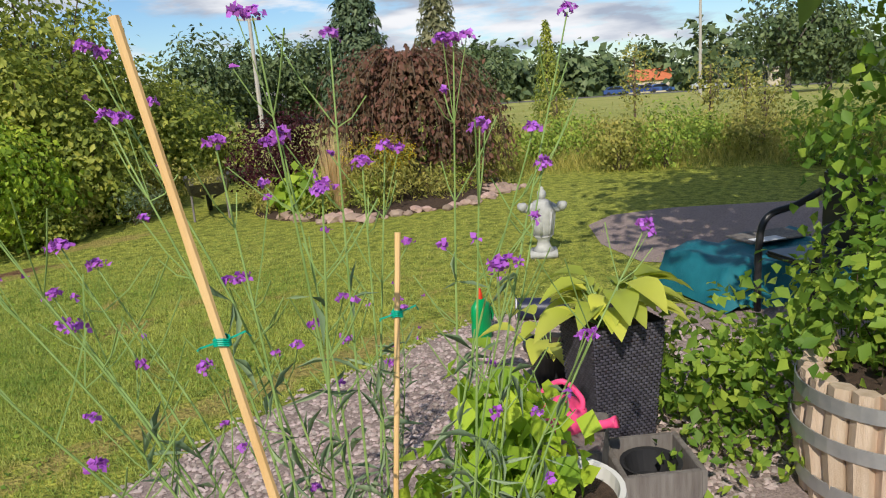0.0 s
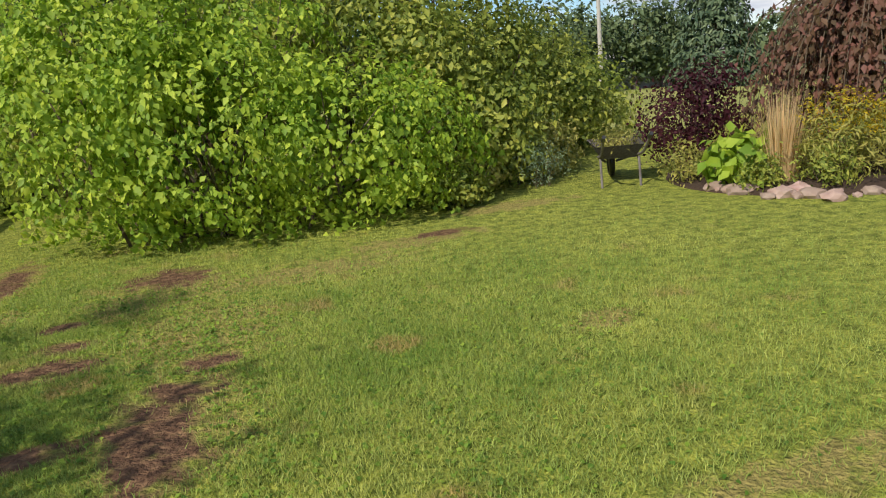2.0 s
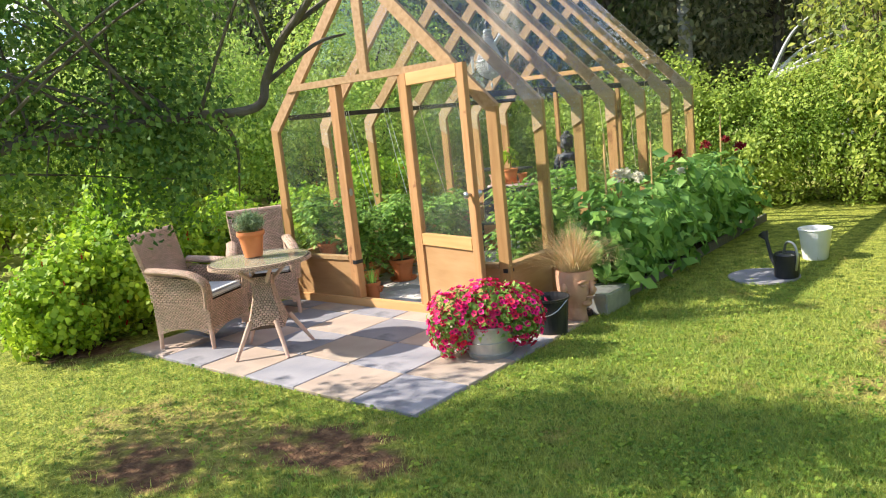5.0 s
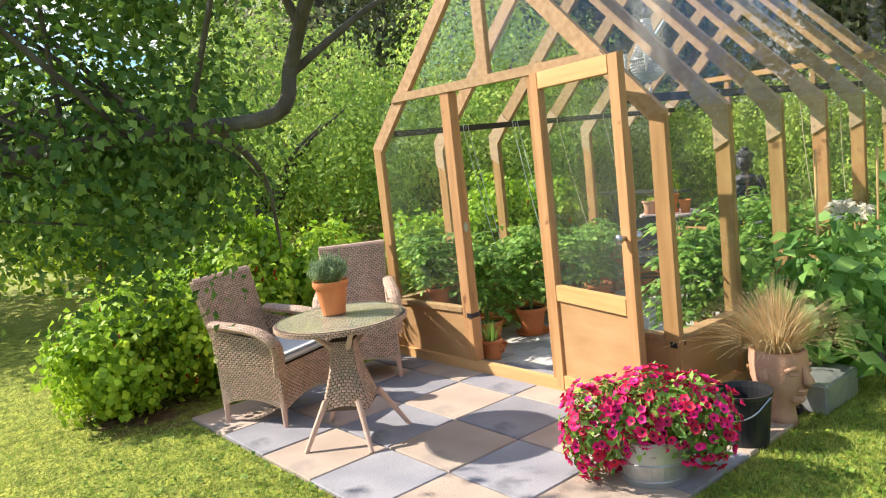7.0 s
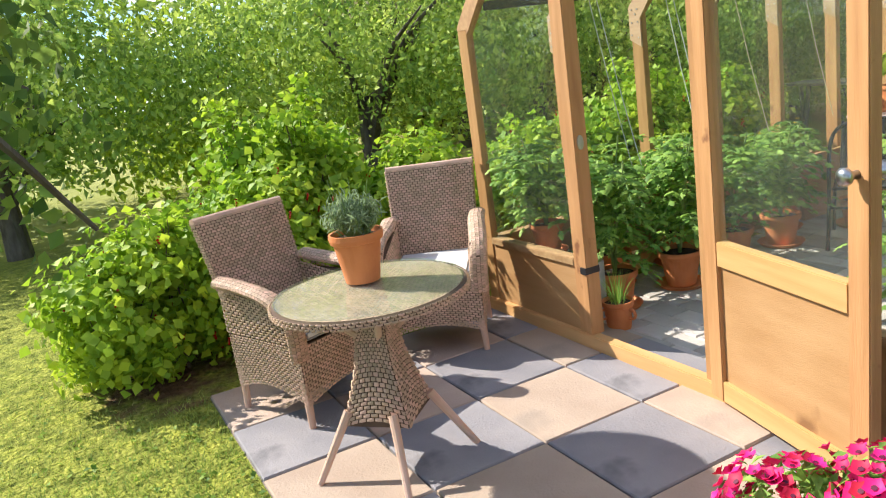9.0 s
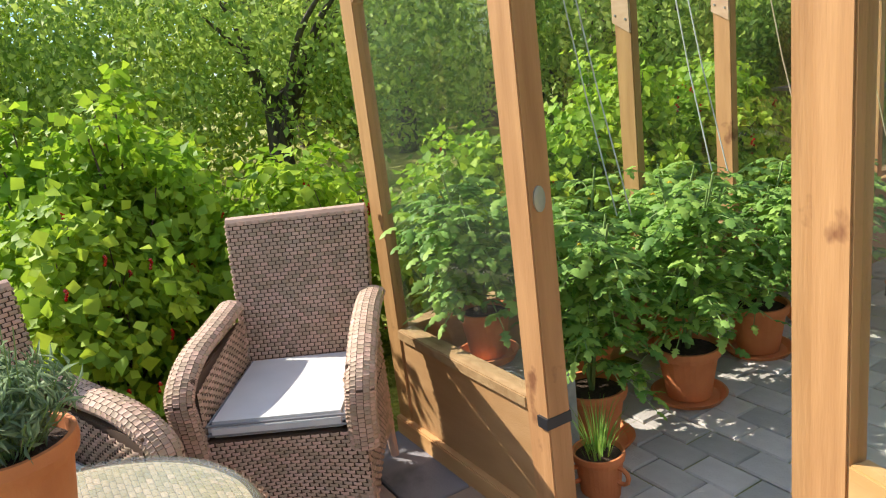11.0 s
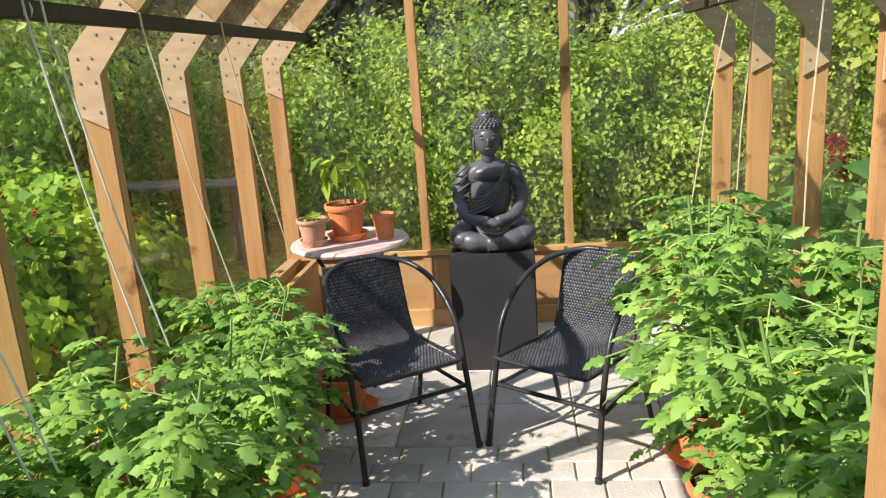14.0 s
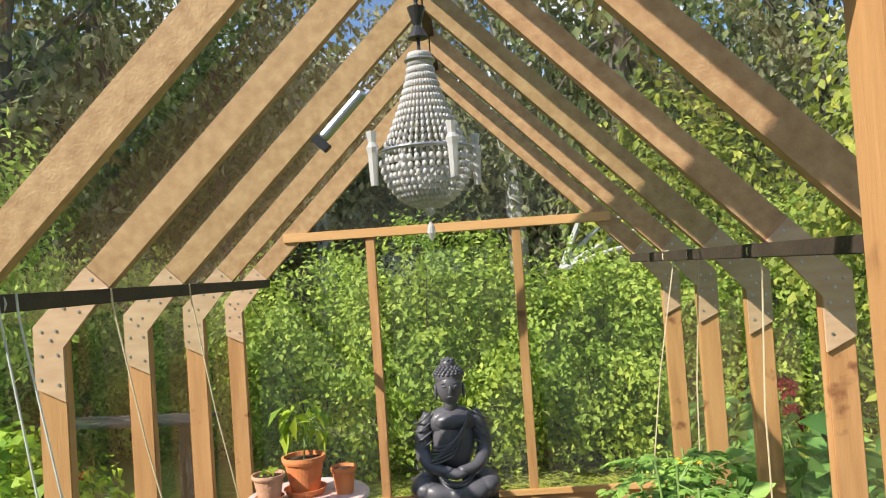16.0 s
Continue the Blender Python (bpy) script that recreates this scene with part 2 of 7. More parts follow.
HOUSEWALL = mat("pale_house_wall", (0.55, 0.48, 0.38), (0.60, 0.53, 0.43), rough=0.9)
SHEDGREY = mat("grey_shed_board", (0.30, 0.28, 0.27), (0.38, 0.36, 0.35), rough=0.9)
CARBLUE = mat("blue_car_paint", (0.05, 0.12, 0.30), (0.06, 0.14, 0.34), rough=0.25, obj=0.4)
CARGLASS = mat("car_glass", (0.02, 0.025, 0.03), rough=0.1)
POLE = mat("pole_wood", (0.40, 0.37, 0.33), (0.50, 0.47, 0.43), rough=0.9, stretch=(6, 6, 0.4))

# foliage
L_CURRANT = leafmat("currant_leaf", (0.249, 0.428, 0.029), (0.458, 0.600, 0.053))
L_APPLE = leafmat("apple_leaf", (0.270, 0.430, 0.075), (0.530, 0.650, 0.150))
L_SHADE = leafmat("shade_tree_leaf", (0.110, 0.210, 0.040), (0.220, 0.340, 0.065), tr=0.40, island=0.45)
L_LILAC = leafmat("lilac_leaf", (0.240, 0.390, 0.034), (0.470, 0.580, 0.070))
L_OLIVE = leafmat("olive_shrub_leaf", (0.200, 0.270, 0.042), (0.430, 0.460, 0.090), island=0.42)
L_HEDGE = leafmat("hedge_leaf", (0.240, 0.370, 0.055), (0.460, 0.550, 0.100), island=0.26)
L_FOREST = leafmat("forest_leaf", (0.085, 0.125, 0.045), (0.200, 0.240, 0.085), island=0.42)
L_WILLOW = leafmat("silver_birch_leaf", (0.171, 0.193, 0.092), (0.341, 0.330, 0.185))
L_TOMATO = leafmat("tomato_leaf", (0.190, 0.375, 0.062), (0.370, 0.560, 0.130))
L_DAHLIA = leafmat("dahlia_leaf", (0.170, 0.360, 0.080), (0.340, 0.540, 0.135))
L_BROWN = leafmat("purple_beech_leaf", (0.120, 0.055, 0.040), (0.26, 0.15, 0.085), island=0.45)
L_PURPLE = leafmat("purple_shrub_leaf", (0.05, 0.010, 0.016), (0.10, 0.025, 0.03))
L_YELLOW = leafmat("goldenrod_flower", (0.55, 0.42, 0.02), (0.65, 0.50, 0.03))
L_HOSTA = leafmat("hosta_leaf", (0.465, 0.550, 0.066), (0.651, 0.650, 0.132))
L_LAV = leafmat("lavender_leaf", (0.23, 0.33, 0.17), (0.36, 0.45, 0.28))
L_CLIMB = leafmat("climber_leaf", (0.155, 0.285, 0.032), (0.290, 0.410, 0.055), island=0.42)
L_WEED = leafmat("wild_grass_leaf", (0.310, 0.325, 0.066), (0.527, 0.475, 0.132))
L_SPRUCE = leafmat("spruce_needle", (0.060, 0.105, 0.052), (0.150, 0.200, 0.100), tr=0.15, island=0.45)
L_DISTANT = leafmat("distant_leaf", (0.070, 0.115, 0.048), (0.150, 0.195, 0.078), tr=0.15)
GRASSM = mat("lawn_blade", (0.220, 0.340, 0.060), (0.475, 0.515, 0.125), rough=0.58, scale=0.9, island=0.34, spec=0.35, translucent=0.35, spots=((0.46, 0.37, 0.13), 1.7, 0.59))
STRAW = leafmat("straw_grass", (0.68, 0.48, 0.23), (0.80, 0.63, 0.36), island=0.25, tr=0.45)
PETUNIA = leafmat("magenta_petal", (0.68, 0.008, 0.09), (0.78, 0.018, 0.18), island=0.3, tr=0.2, scale=5)
PETUNIAEYE = mat("dark_petal_throat", (0.10, 0.0, 0.03), rough=0.6)
VERBENA = leafmat("violet_petal", (0.42, 0.10, 0.55), (0.52, 0.16, 0.66), island=0.3, tr=0.25)
DAHLIARED = leafmat("dark_red_petal", (0.22, 0.006, 0.01), (0.30, 0.012, 0.015), island=0.25)
DAHLIAWHITE = leafmat("cream_petal", (0.72, 0.66, 0.50), (0.78, 0.74, 0.62), island=0.15)
BERRY = mat("red_currant_berry", (0.55, 0.015, 0.01), rough=0.2, spec=0.6)
YELLOWFL = mat("yellow_flower", (0.75, 0.52, 0.02), rough=0.6)


# ---- mesh helpers ----
JOINED = ("foliage", "stems", "stem", "twig", "limb", "branches", "branch", "nails", "petals", "throat", "flowers", "crown", "bead_string", "flower")

def part(name, bm, material, parent=None, label="", smooth=False):
    me = bpy.data.meshes.new(name)
    if smooth:
        for f in bm.faces:
            f.smooth = True
    bm.to_mesh(me)
    bm.free()
    me.materials.append(material)
    ob = new(name, me)
    if name in JOINED:
        ob["kind"] = "stuff"
    if parent:
        ob.parent = parent
    if label:
        ob["label"] = label
    return ob


def npmesh(name, verts, faces, material, parent=None, label="", smooth=False):
    """verts (n,3) and faces (m,k), all with k corners."""
    me = bpy.data.meshes.new(name)
    verts, faces = np.asarray(verts, dtype=np.float32), np.asarray(faces, dtype=np.int32)
    k = faces.shape[1]
    me.vertices.add(len(verts))
    me.vertices.foreach_set("co", verts.ravel())
    me.loops.add(faces.size)
    me.loops.foreach_set("vertex_index", faces.ravel())
    me.polygons.add(len(faces))
    me.polygons.foreach_set("loop_start", np.arange(0, faces.size, k, dtype=np.int32))
    if smooth:
        me.polygons.foreach_set("use_smooth", np.ones(len(faces), dtype=bool))
    me.update(calc_edges=True)
    me.materials.append(material)
    ob = new(name, me)
    if name in JOINED:
        ob["kind"] = "stuff"
    if parent:
        ob.parent = parent
    if label:
        ob["label"] = label
    return ob


def thing(name, m, label, category, group="", kind=""):
    ob = new(name)
    ob.empty_display_size = 0.1
    ob.matrix_world = m
    return tagged(ob, label, category, group, kind)


def box(bm, x0, x1, y0, y1, z0, z1, bevel=0.0, m=None):
    vs = [bm.verts.new((x, y, z)) for x in (x0, x1) for y in (y0, y1) for z in (z0, z1)]
    fs = [bm.faces.new([vs[i] for i in q]) for q in ((0, 1, 3, 2), (4, 6, 7, 5), (0, 4, 5, 1), (2, 3, 7, 6), (0, 2, 6, 4), (1, 5, 7, 3))]
    if bevel:
        es = list({e for f in fs for e in f.edges})
        r = bmesh.ops.bevel(bm, geom=es, offset=bevel, segments=2, affect="EDGES")
        vs = list({v for f in r["faces"] for v in f.verts} | {v for v in vs if v.is_valid})
    if m is not None:
        bmesh.ops.transform(bm, matrix=m, verts=vs)
    return bm


def nb():
    return bmesh.new()


def lathe(bm, prof, seg=24, m=None, cap=True):
    rings = []
    for r, z in prof:
        rings.append([bm.verts.new((r * math.cos(2 * math.pi * i / seg), r * math.sin(2 * math.pi * i / seg), z)) for i in range(seg)])
    for a, b in zip(rings, rings[1:]):
        for i in range(seg):
            bm.faces.new((a[i], a[(i + 1) % seg], b[(i + 1) % seg], b[i]))
    if cap:
        bm.faces.new(rings[0][::-1])
        bm.faces.new(rings[-1])
    if m is not None:
        bmesh.ops.transform(bm, matrix=m, verts=[v for r in rings for v in r])
    return bm


def tube(bm, pts, radii, seg=8, closed=False):
    pts = [Vector(p) for p in pts]
    if not hasattr(radii, "__len__"):
        radii = [radii] * len(pts)
    rings, side = [], None
    for i, p in enumerate(pts):
        if closed:
            d = pts[(i + 1) % len(pts)] - pts[i - 1]
        else:
            d = pts[min(i + 1, len(pts) - 1)] - pts[max(i - 1, 0)]
        d.normalize()
        if side is None:
            side = d.orthogonal().normalized()
        side = (side - d * side.dot(d)).normalized()
        up = d.cross(side)
        rings.append([bm.verts.new(p + (side * math.cos(a) + up * math.sin(a)) * radii[i]) for a in (2 * math.pi * k / seg for k in range(seg))])
    pairs = list(zip(rings, rings[1:])) + ([(rings[-1], rings[0])] if closed else [])
    for a, b in pairs:
        for i in range(seg):
            bm.faces.new((a[i], a[(i + 1) % seg], b[(i + 1) % seg], b[i]))
    if not closed:
        bm.faces.new(rings[0][::-1])
        bm.faces.new(rings[-1])
    return bm


def spline(pts, n=8):
    """Points of a smooth curve through pts."""
    p = [Vector(q) for q in pts]
    p = [2 * p[0] - p[1]] + p + [2 * p[-1] - p[-2]]
    out = []
    for i in range(1, len(p) - 2):
        for k in range(n):
            t = k / n
            out.append(0.5 * (2 * p[i] + (p[i + 1] - p[i - 1]) * t + (2 * p[i - 1] - 5 * p[i] + 4 * p[i + 1] - p[i + 2]) * t * t + (3 * p[i] - p[i - 1] - 3 * p[i + 1] + p[i + 2]) * t ** 3))
    return out + [p[-2]]


def prism(bm, outline, y0, y1):
    """A flat outline in x and z, made thick from y0 to y1."""
    a = [bm.verts.new((x, y0, z)) for x, z in outline]
    b = [bm.verts.new((x, y1, z)) for x, z in outline]
    bm.faces.new(a)
    bm.faces.new(b[::-1])
    for i in range(len(a)):
        j = (i + 1) % len(a)
        bm.faces.new((a[j], a[i], b[i], b[j]))
    bmesh.ops.recalc_face_normals(bm, faces=bm.faces[:])
    return bm


def weave(S, nu, nv, h=0.006, name="weave", material=None, parent=None, fill=0.84):
    """Woven strands over the surface S(u, v): short bulged pieces in a brick bond."""
    V, F = [], []
    e = 1e-3
    h *= 1.5
    for j in range(nv):
        off = 0.5 * (j % 2)
        for i in range(-1 if off else 0, nu):
            u0, u1 = max((i + off) / nu, 0), min((i + off + fill) / nu, 1)
            if u1 - u0 < 0.2 / nu:
                continue
            v0, v1 = j / nv, (j + fill) / nv
            k = len(V)
            um, vm = (u0 + u1) / 2, (v0 + v1) / 2
            c = Vector(S(um, vm))
            nrm = (Vector(S(min(um + e, 1), vm)) - Vector(S(max(um - e, 0), vm))).cross(Vector(S(um, min(vm + e, 1))) - Vector(S(um, max(vm - e, 0)))).normalized()
            ring = [(u0, v0), (um, v0), (u1, v0), (u1, vm), (u1, v1), (um, v1), (u0, v1), (u0, vm)]
            lift = (0, 0.6, 0, 0.25, 0, 0.6, 0, 0.25)
            for (u, v), w in zip(ring, lift):
                V.append(Vector(S(u, v)) + nrm * h * w)
            V.append(c + nrm * h)
            for a in range(0, 8, 2):
                F.append((k + (a - 1) % 8, k + a, k + a + 1, k + 8))
    return tagged(npmesh(name, V, F, material or WICKER, parent), kind="stuff")


# ---- leaves ----
def leaves(name, pts, nrm, size, material, parent=None, aspect=0.55, droop=0.3, seed=1, label="", vary=0.35, fold=0.25):
    """One mesh of folded leaves, each two quads, at pts, facing about nrm."""
    r = np.random.RandomState(seed)
    pts, nrm = np.asarray(pts, float), np.asarray(nrm, float)
    n = len(pts)
    N = nrm + r.normal(0, 0.55, (n, 3))
    N[:, 2] += 0.25
    N /= np.linalg.norm(N, axis=1)[:, None] + 1e-9
    D = r.normal(0, 1, (n, 3))
    D[:, 2] -= droop * 2
    D -= N * (D * N).sum(1)[:, None]
    D /= np.linalg.norm(D, axis=1)[:, None] + 1e-9
    W = np.cross(N, D)
    s = size * (1 + r.uniform(-vary, vary, n))[:, None]
    a, f = aspect * s / 2, fold * s / 2
    tip, mid = D * s, D * s * 0.45
    base = pts
    V = np.stack([base, base + mid + W * a + N * f, base + tip - N * f * 0.6, base + mid - W * a + N * f, base + mid * 1.1], 1).reshape(-1, 3)
    k = (np.arange(n) * 5)[:, None]
    F = np.concatenate([k + np.array([[0, 4, 2, 1]]), k + np.array([[0, 3, 2, 4]])], 0)
    ob = npmesh(name, V, F, material, parent, label)
    return ob


def clump_points(blobs, n, seed=1, shell=0.35, clump=0.0, clumps=0, floor=0.03, rough=0.18):
    """Points near the skin of several ellipsoids ((x, y, z), (rx, ry, rz)), gathered in clumps."""
    r = np.random.RandomState(seed)
    C, R = np.array([b[0] for b in blobs], float), np.array([b[1] for b in blobs], float)
    w = (R[:, 0] * R[:, 1] + R[:, 0] * R[:, 2] + R[:, 1] * R[:, 2])
    w /= w.sum()

    def draw(m):
        i = r.choice(len(blobs), m, p=w)
        d = r.normal(0, 1, (m, 3))
        d /= np.linalg.norm(d, axis=1)[:, None]
        # lumps on the skin
        lump = 1 + rough * (np.sin(d[:, 0] * 7 + i) * np.sin(d[:, 1] * 8 + 2 * i) + np.sin(d[:, 2] * 9 + 3 * i + d[:, 0] * 5))
        rad = (1 - shell * r.uniform(0, 1, m) ** 2) * lump
        p = C[i] + d * R[i] * rad[:, None]
        return p, d
    if clumps:
        cp, cd = draw(clumps)
        j = r.randint(0, clumps, n)
        p = cp[j] + r.normal(0, clump, (n, 3))
        d = cd[j] + r.normal(0, 0.3, (n, 3))
    else:
        p, d = draw(n)
    keep = p[:, 2] > floor
    return p[keep], d[keep]


def stems(bm, base, blobs, n, r0=0.012, seed=1, seg=5):
    r = random.Random(seed)
    for k in range(n):
        (cx, cy, cz), (rx, ry, rz) = r.choice(blobs)
        a, q = r.uniform(0, 6.28), r.uniform(0.2, 0.85)
        end = (cx + math.cos(a) * rx * q, cy + math.sin(a) * ry * q, cz + rz * r.uniform(0.0, 0.8))
        b = (base[0] + (cx - base[0]) * r.uniform(0.2, 0.9) + r.uniform(-0.1, 0.1), base[1] + (cy - base[1]) * r.uniform(0.2, 0.9) + r.uniform(-0.1, 0.1), base[2] - 0.02)
        mid = tuple((b[i] + end[i]) / 2 + r.uniform(-0.08, 0.08) for i in range(3))
        pts = spline([b, mid, end], 4)
        tube(bm, pts, [r0 * (1 - 0.75 * i / (len(pts) - 1)) for i in range(len(pts))], seg)
    return bm


def bush(name, base, blobs, n, size, leaf, label, category="bush", clumps=0, clump=0.12, nst=14, r0=0.015, seed=1, aspect=0.6, droop=0.3, group="", shell=0.4, stemmat=None, rough=0.18):
    """A shrub: crown of leaves and stems. Blobs are relative to its base."""
    t = thing(name, pose(*base), label, category, group)
    p, d = clump_points(blobs, n, seed, shell, clump, clumps, rough=rough)
    leaves("foliage", p, d, size, leaf, t, aspect, droop, seed)
    part("stem", stems(nb(), (0, 0, 0), blobs, nst, r0, seed), stemmat or TWIG, t)
    return t


# ---- ground ----
def height(x, y):
    d = math.hypot(x - 6.0, y + 4.0)
    return -0.03 * max(d - 21.0, 0.0) if d > 21.0 else 0.0


bm = nb()
rings = [0.0, 3, 6, 9, 12, 15, 18, 21, 24, 30, 40, 55, 75, 100, 140, 200, 300, 480, 800, 1500]
prev = None
for r in rings:
    if r == 0:
        cur = [bm.verts.new((6, -4, 0))]
    else:
        cur = [bm.verts.new((6 + r * math.cos(a), -4 + r * math.sin(a), max(-0.03 * max(r - 21, 0), -5.6))) for a in (2 * math.pi * k / 48 for k in range(48))]
    if prev:
        for k in range(48):
            if len(prev) == 1:
                bm.faces.new((prev[0], cur[k], cur[(k + 1) % 48]))
            else:
                bm.faces.new((prev[k], cur[k], cur[(k + 1) % 48], prev[(k + 1) % 48]))
    prev = cur

# lawn near, rough meadow farther out, bare earth where feet and shade have worn it
SOILS = [(5.47, -3.25, 0.30, 0.72), (5.62, -2.62, 0.28, 0.22), (4.80, -1.80, 0.45, 0.26), (5.80, -2.22, 0.22, 0.15), (5.55, 0.28, 0.50, 0.42), (4.08, 1.25, 0.18, 0.85), (8.25, 0.30, 0.40, 0.16), (4.87, -3.08, 0.36, 0.17), (1.90, -2.10, 0.60, 0.32), (1.05, -2.75, 0.50, 0.28), (4.78, -0.80, 0.22, 0.16), (4.85, -1.35, 0.25, 0.18), (-1.75, -1.75, 0.6, 0.42)]
# yellowed dry turf round the worn earth
DRY = [(5.75, -1.6, 0.7, 1.0), (5.55, -0.3, 0.8, 0.7), (6.8, -0.35, 1.0, 0.40), (7.9, 0.15, 0.8, 0.28), (4.1, 1.3, 0.3, 1.0), (5.6, -3.0, 0.5, 0.8), (0.9, -2.4, 1.0, 0.5), (8.2, -4.85, 2.2, 0.16), (9.4, 1.1, 0.9, 0.3), (8.2, -2.9, 0.3, 0.2), (4.2, -0.2, 0.4, 0.3)]
GROUND = bpy.data.materials.new("lawn_and_meadow")
GROUND.use_nodes = True
n, l = GROUND.node_tree.nodes, GROUND.node_tree.links
geo = n.new("ShaderNodeNewGeometry")
sep = n.new("ShaderNodeSeparateXYZ")
l.new(geo.outputs["Position"], sep.inputs["Vector"])


def noise_node(scale, detail=6):
    t = n.new("ShaderNodeTexNoise")
    t.inputs["Scale"].default_value, t.inputs["Detail"].default_value = scale, detail
    l.new(geo.outputs["Position"], t.inputs["Vector"])
    return t.outputs["Fac"]


def math_node(op, a, b):
    t = n.new("ShaderNodeMath")
    t.operation = op
    for i, v in enumerate((a, b)):
        if isinstance(v, (int, float)):
            t.inputs[i].default_value = v
        else:
            l.new(v, t.inputs[i])
    return t.outputs[0]


def ramp_node(fac, stops):
    t = n.new("ShaderNodeValToRGB")
    while len(t.color_ramp.elements) < len(stops):
        t.color_ramp.elements.new(0.5)
    for e, (pos, c) in zip(t.color_ramp.elements, stops):
        e.position, e.color = pos, (*c, 1)
    l.new(fac, t.inputs["Fac"])
    return t.outputs["Color"]


def mix_node(fac, a, b):
    t = n.new("ShaderNodeMixRGB")
    l.new(fac, t.inputs["Fac"])
    l.new(a, t.inputs[1])
    l.new(b, t.inputs[2])
    return t.outputs["Color"]


def worn_mask(patches, weight):
    """One where any of the elliptical patches lies, with a ragged edge."""
    total = None
    for (sx, sy, ra, rb) in patches:
        dx = math_node("DIVIDE", math_node("SUBTRACT", sep.outputs["X"], sx), ra)
        dy = math_node("DIVIDE", math_node("SUBTRACT", sep.outputs["Y"], sy), rb)
        q = math_node("SUBTRACT", 1.0, math_node("ADD", math_node("MULTIPLY", dx, dx), math_node("MULTIPLY", dy, dy)))
        total = q if total is None else math_node("MAXIMUM", total, q)
    ragged = math_node("ADD", math_node("MAXIMUM", total, -1.2), math_node("MULTIPLY", math_node("SUBTRACT", noise_node(5.5, 8), 0.5), weight))
    out = n.new("ShaderNodeMapRange")
    out.inputs["From Min"].default_value, out.inputs["From Max"].default_value = -0.05, 0.75
    l.new(ragged, out.inputs["Value"])
    return out.outputs["Result"]


worn, dry = worn_mask(SOILS, 3.0), worn_mask(DRY, 4.5)
fine = mix_node(noise_node(1.3), ramp_node(noise_node(38, 8), [(0.34, (0.11, 0.166, 0.025)), (0.5, (0.265, 0.315, 0.050)), (0.66, (0.44, 0.460, 0.100))]), ramp_node(noise_node(30, 8), [(0.34, (0.165, 0.190, 0.029)), (0.5, (0.350, 0.360, 0.060)), (0.68, (0.54, 0.50, 0.125))]))
tuft_tone = ramp_node(noise_node(8.5, 7), [(0.36, (0.50, 0.55, 0.50)), (0.52, (0.95, 0.95, 0.95)), (0.68, (1.25, 1.20, 1.10))])
toned = n.new("ShaderNodeMixRGB")
toned.blend_type, toned.inputs["Fac"].default_value = "MULTIPLY", 1.0
l.new(fine, toned.inputs[1])
l.new(tuft_tone, toned.inputs[2])
fine = toned.outputs["Color"]
lawn = mix_node(math_node("MULTIPLY", dry, 0.75), fine, ramp_node(noise_node(22), [(0.3, (0.20, 0.16, 0.050)), (0.7, (0.48, 0.36, 0.13))]))
earth = ramp_node(noise_node(14, 8), [(0.25, (0.075, 0.040, 0.024)), (0.5, (0.165, 0.090, 0.052)), (0.75, (0.33, 0.195, 0.10))])
near = mix_node(worn, lawn, earth)
ex = math_node("SUBTRACT", sep.outputs["X"], 6.0)
ey = math_node("SUBTRACT", sep.outputs["Y"], -4.0)
dist = math_node("SQRT", math_node("ADD", math_node("MULTIPLY", ex, ex), math_node("MULTIPLY", ey, ey)), 0)
far = n.new("ShaderNodeMapRange")
far.inputs["From Min"].default_value, far.inputs["From Max"].default_value = 13.0, 15.0
l.new(math_node("ADD", dist, math_node("MULTIPLY", noise_node(0.8), 1.5)), far.inputs["Value"])
meadow = mix_node(noise_node(0.35), ramp_node(noise_node(3), [(0.3, (0.20, 0.24, 0.05)), (0.7, (0.36, 0.38, 0.11))]), ramp_node(noise_node(0.06), [(0.35, (0.34, 0.36, 0.09)), (0.65, (0.50, 0.43, 0.16))]))
pb = n["Principled BSDF"]
l.new(mix_node(far.outputs["Result"], near, meadow), pb.inputs["Base Color"])
pb.inputs["Roughness"].default_value, pb.inputs["Specular IOR Level"].default_value = 0.95, 0.15
bp = n.new("ShaderNodeBump")
bp.inputs["Strength"].default_value, bp.inputs["Distance"].default_value = 1.0, 0.05
l.new(noise_node(34, 8), bp.inputs["Height"])
l.new(bp.outputs["Normal"], pb.inputs["Normal"])
tagged(part("ground", bm, GROUND, smooth=True), "mown green lawn with worn earth patches, rough meadow beyond", "lawn", kind="structure")

# ---- greenhouse ----
GX, GW, GY, BAY, NB = 0.15, 1.36, 0.2, 0.66, 6        # middle, half width, front, bay, bays
KNEE, PD, PT = 1.74, 0.10, 0.045                      # knee height, post depth across, timber thickness
BACK = GY + BAY * NB
RIDGE = KNEE + GW
gh = thing("greenhouse", pose(0, 0, 0), "oiled pine timber greenhouse with glass panes and plywood knees", "greenhouse")


def gpart(name, bm, material, label="", parent=None):
    return part(name, bm, material, parent or gh, label)


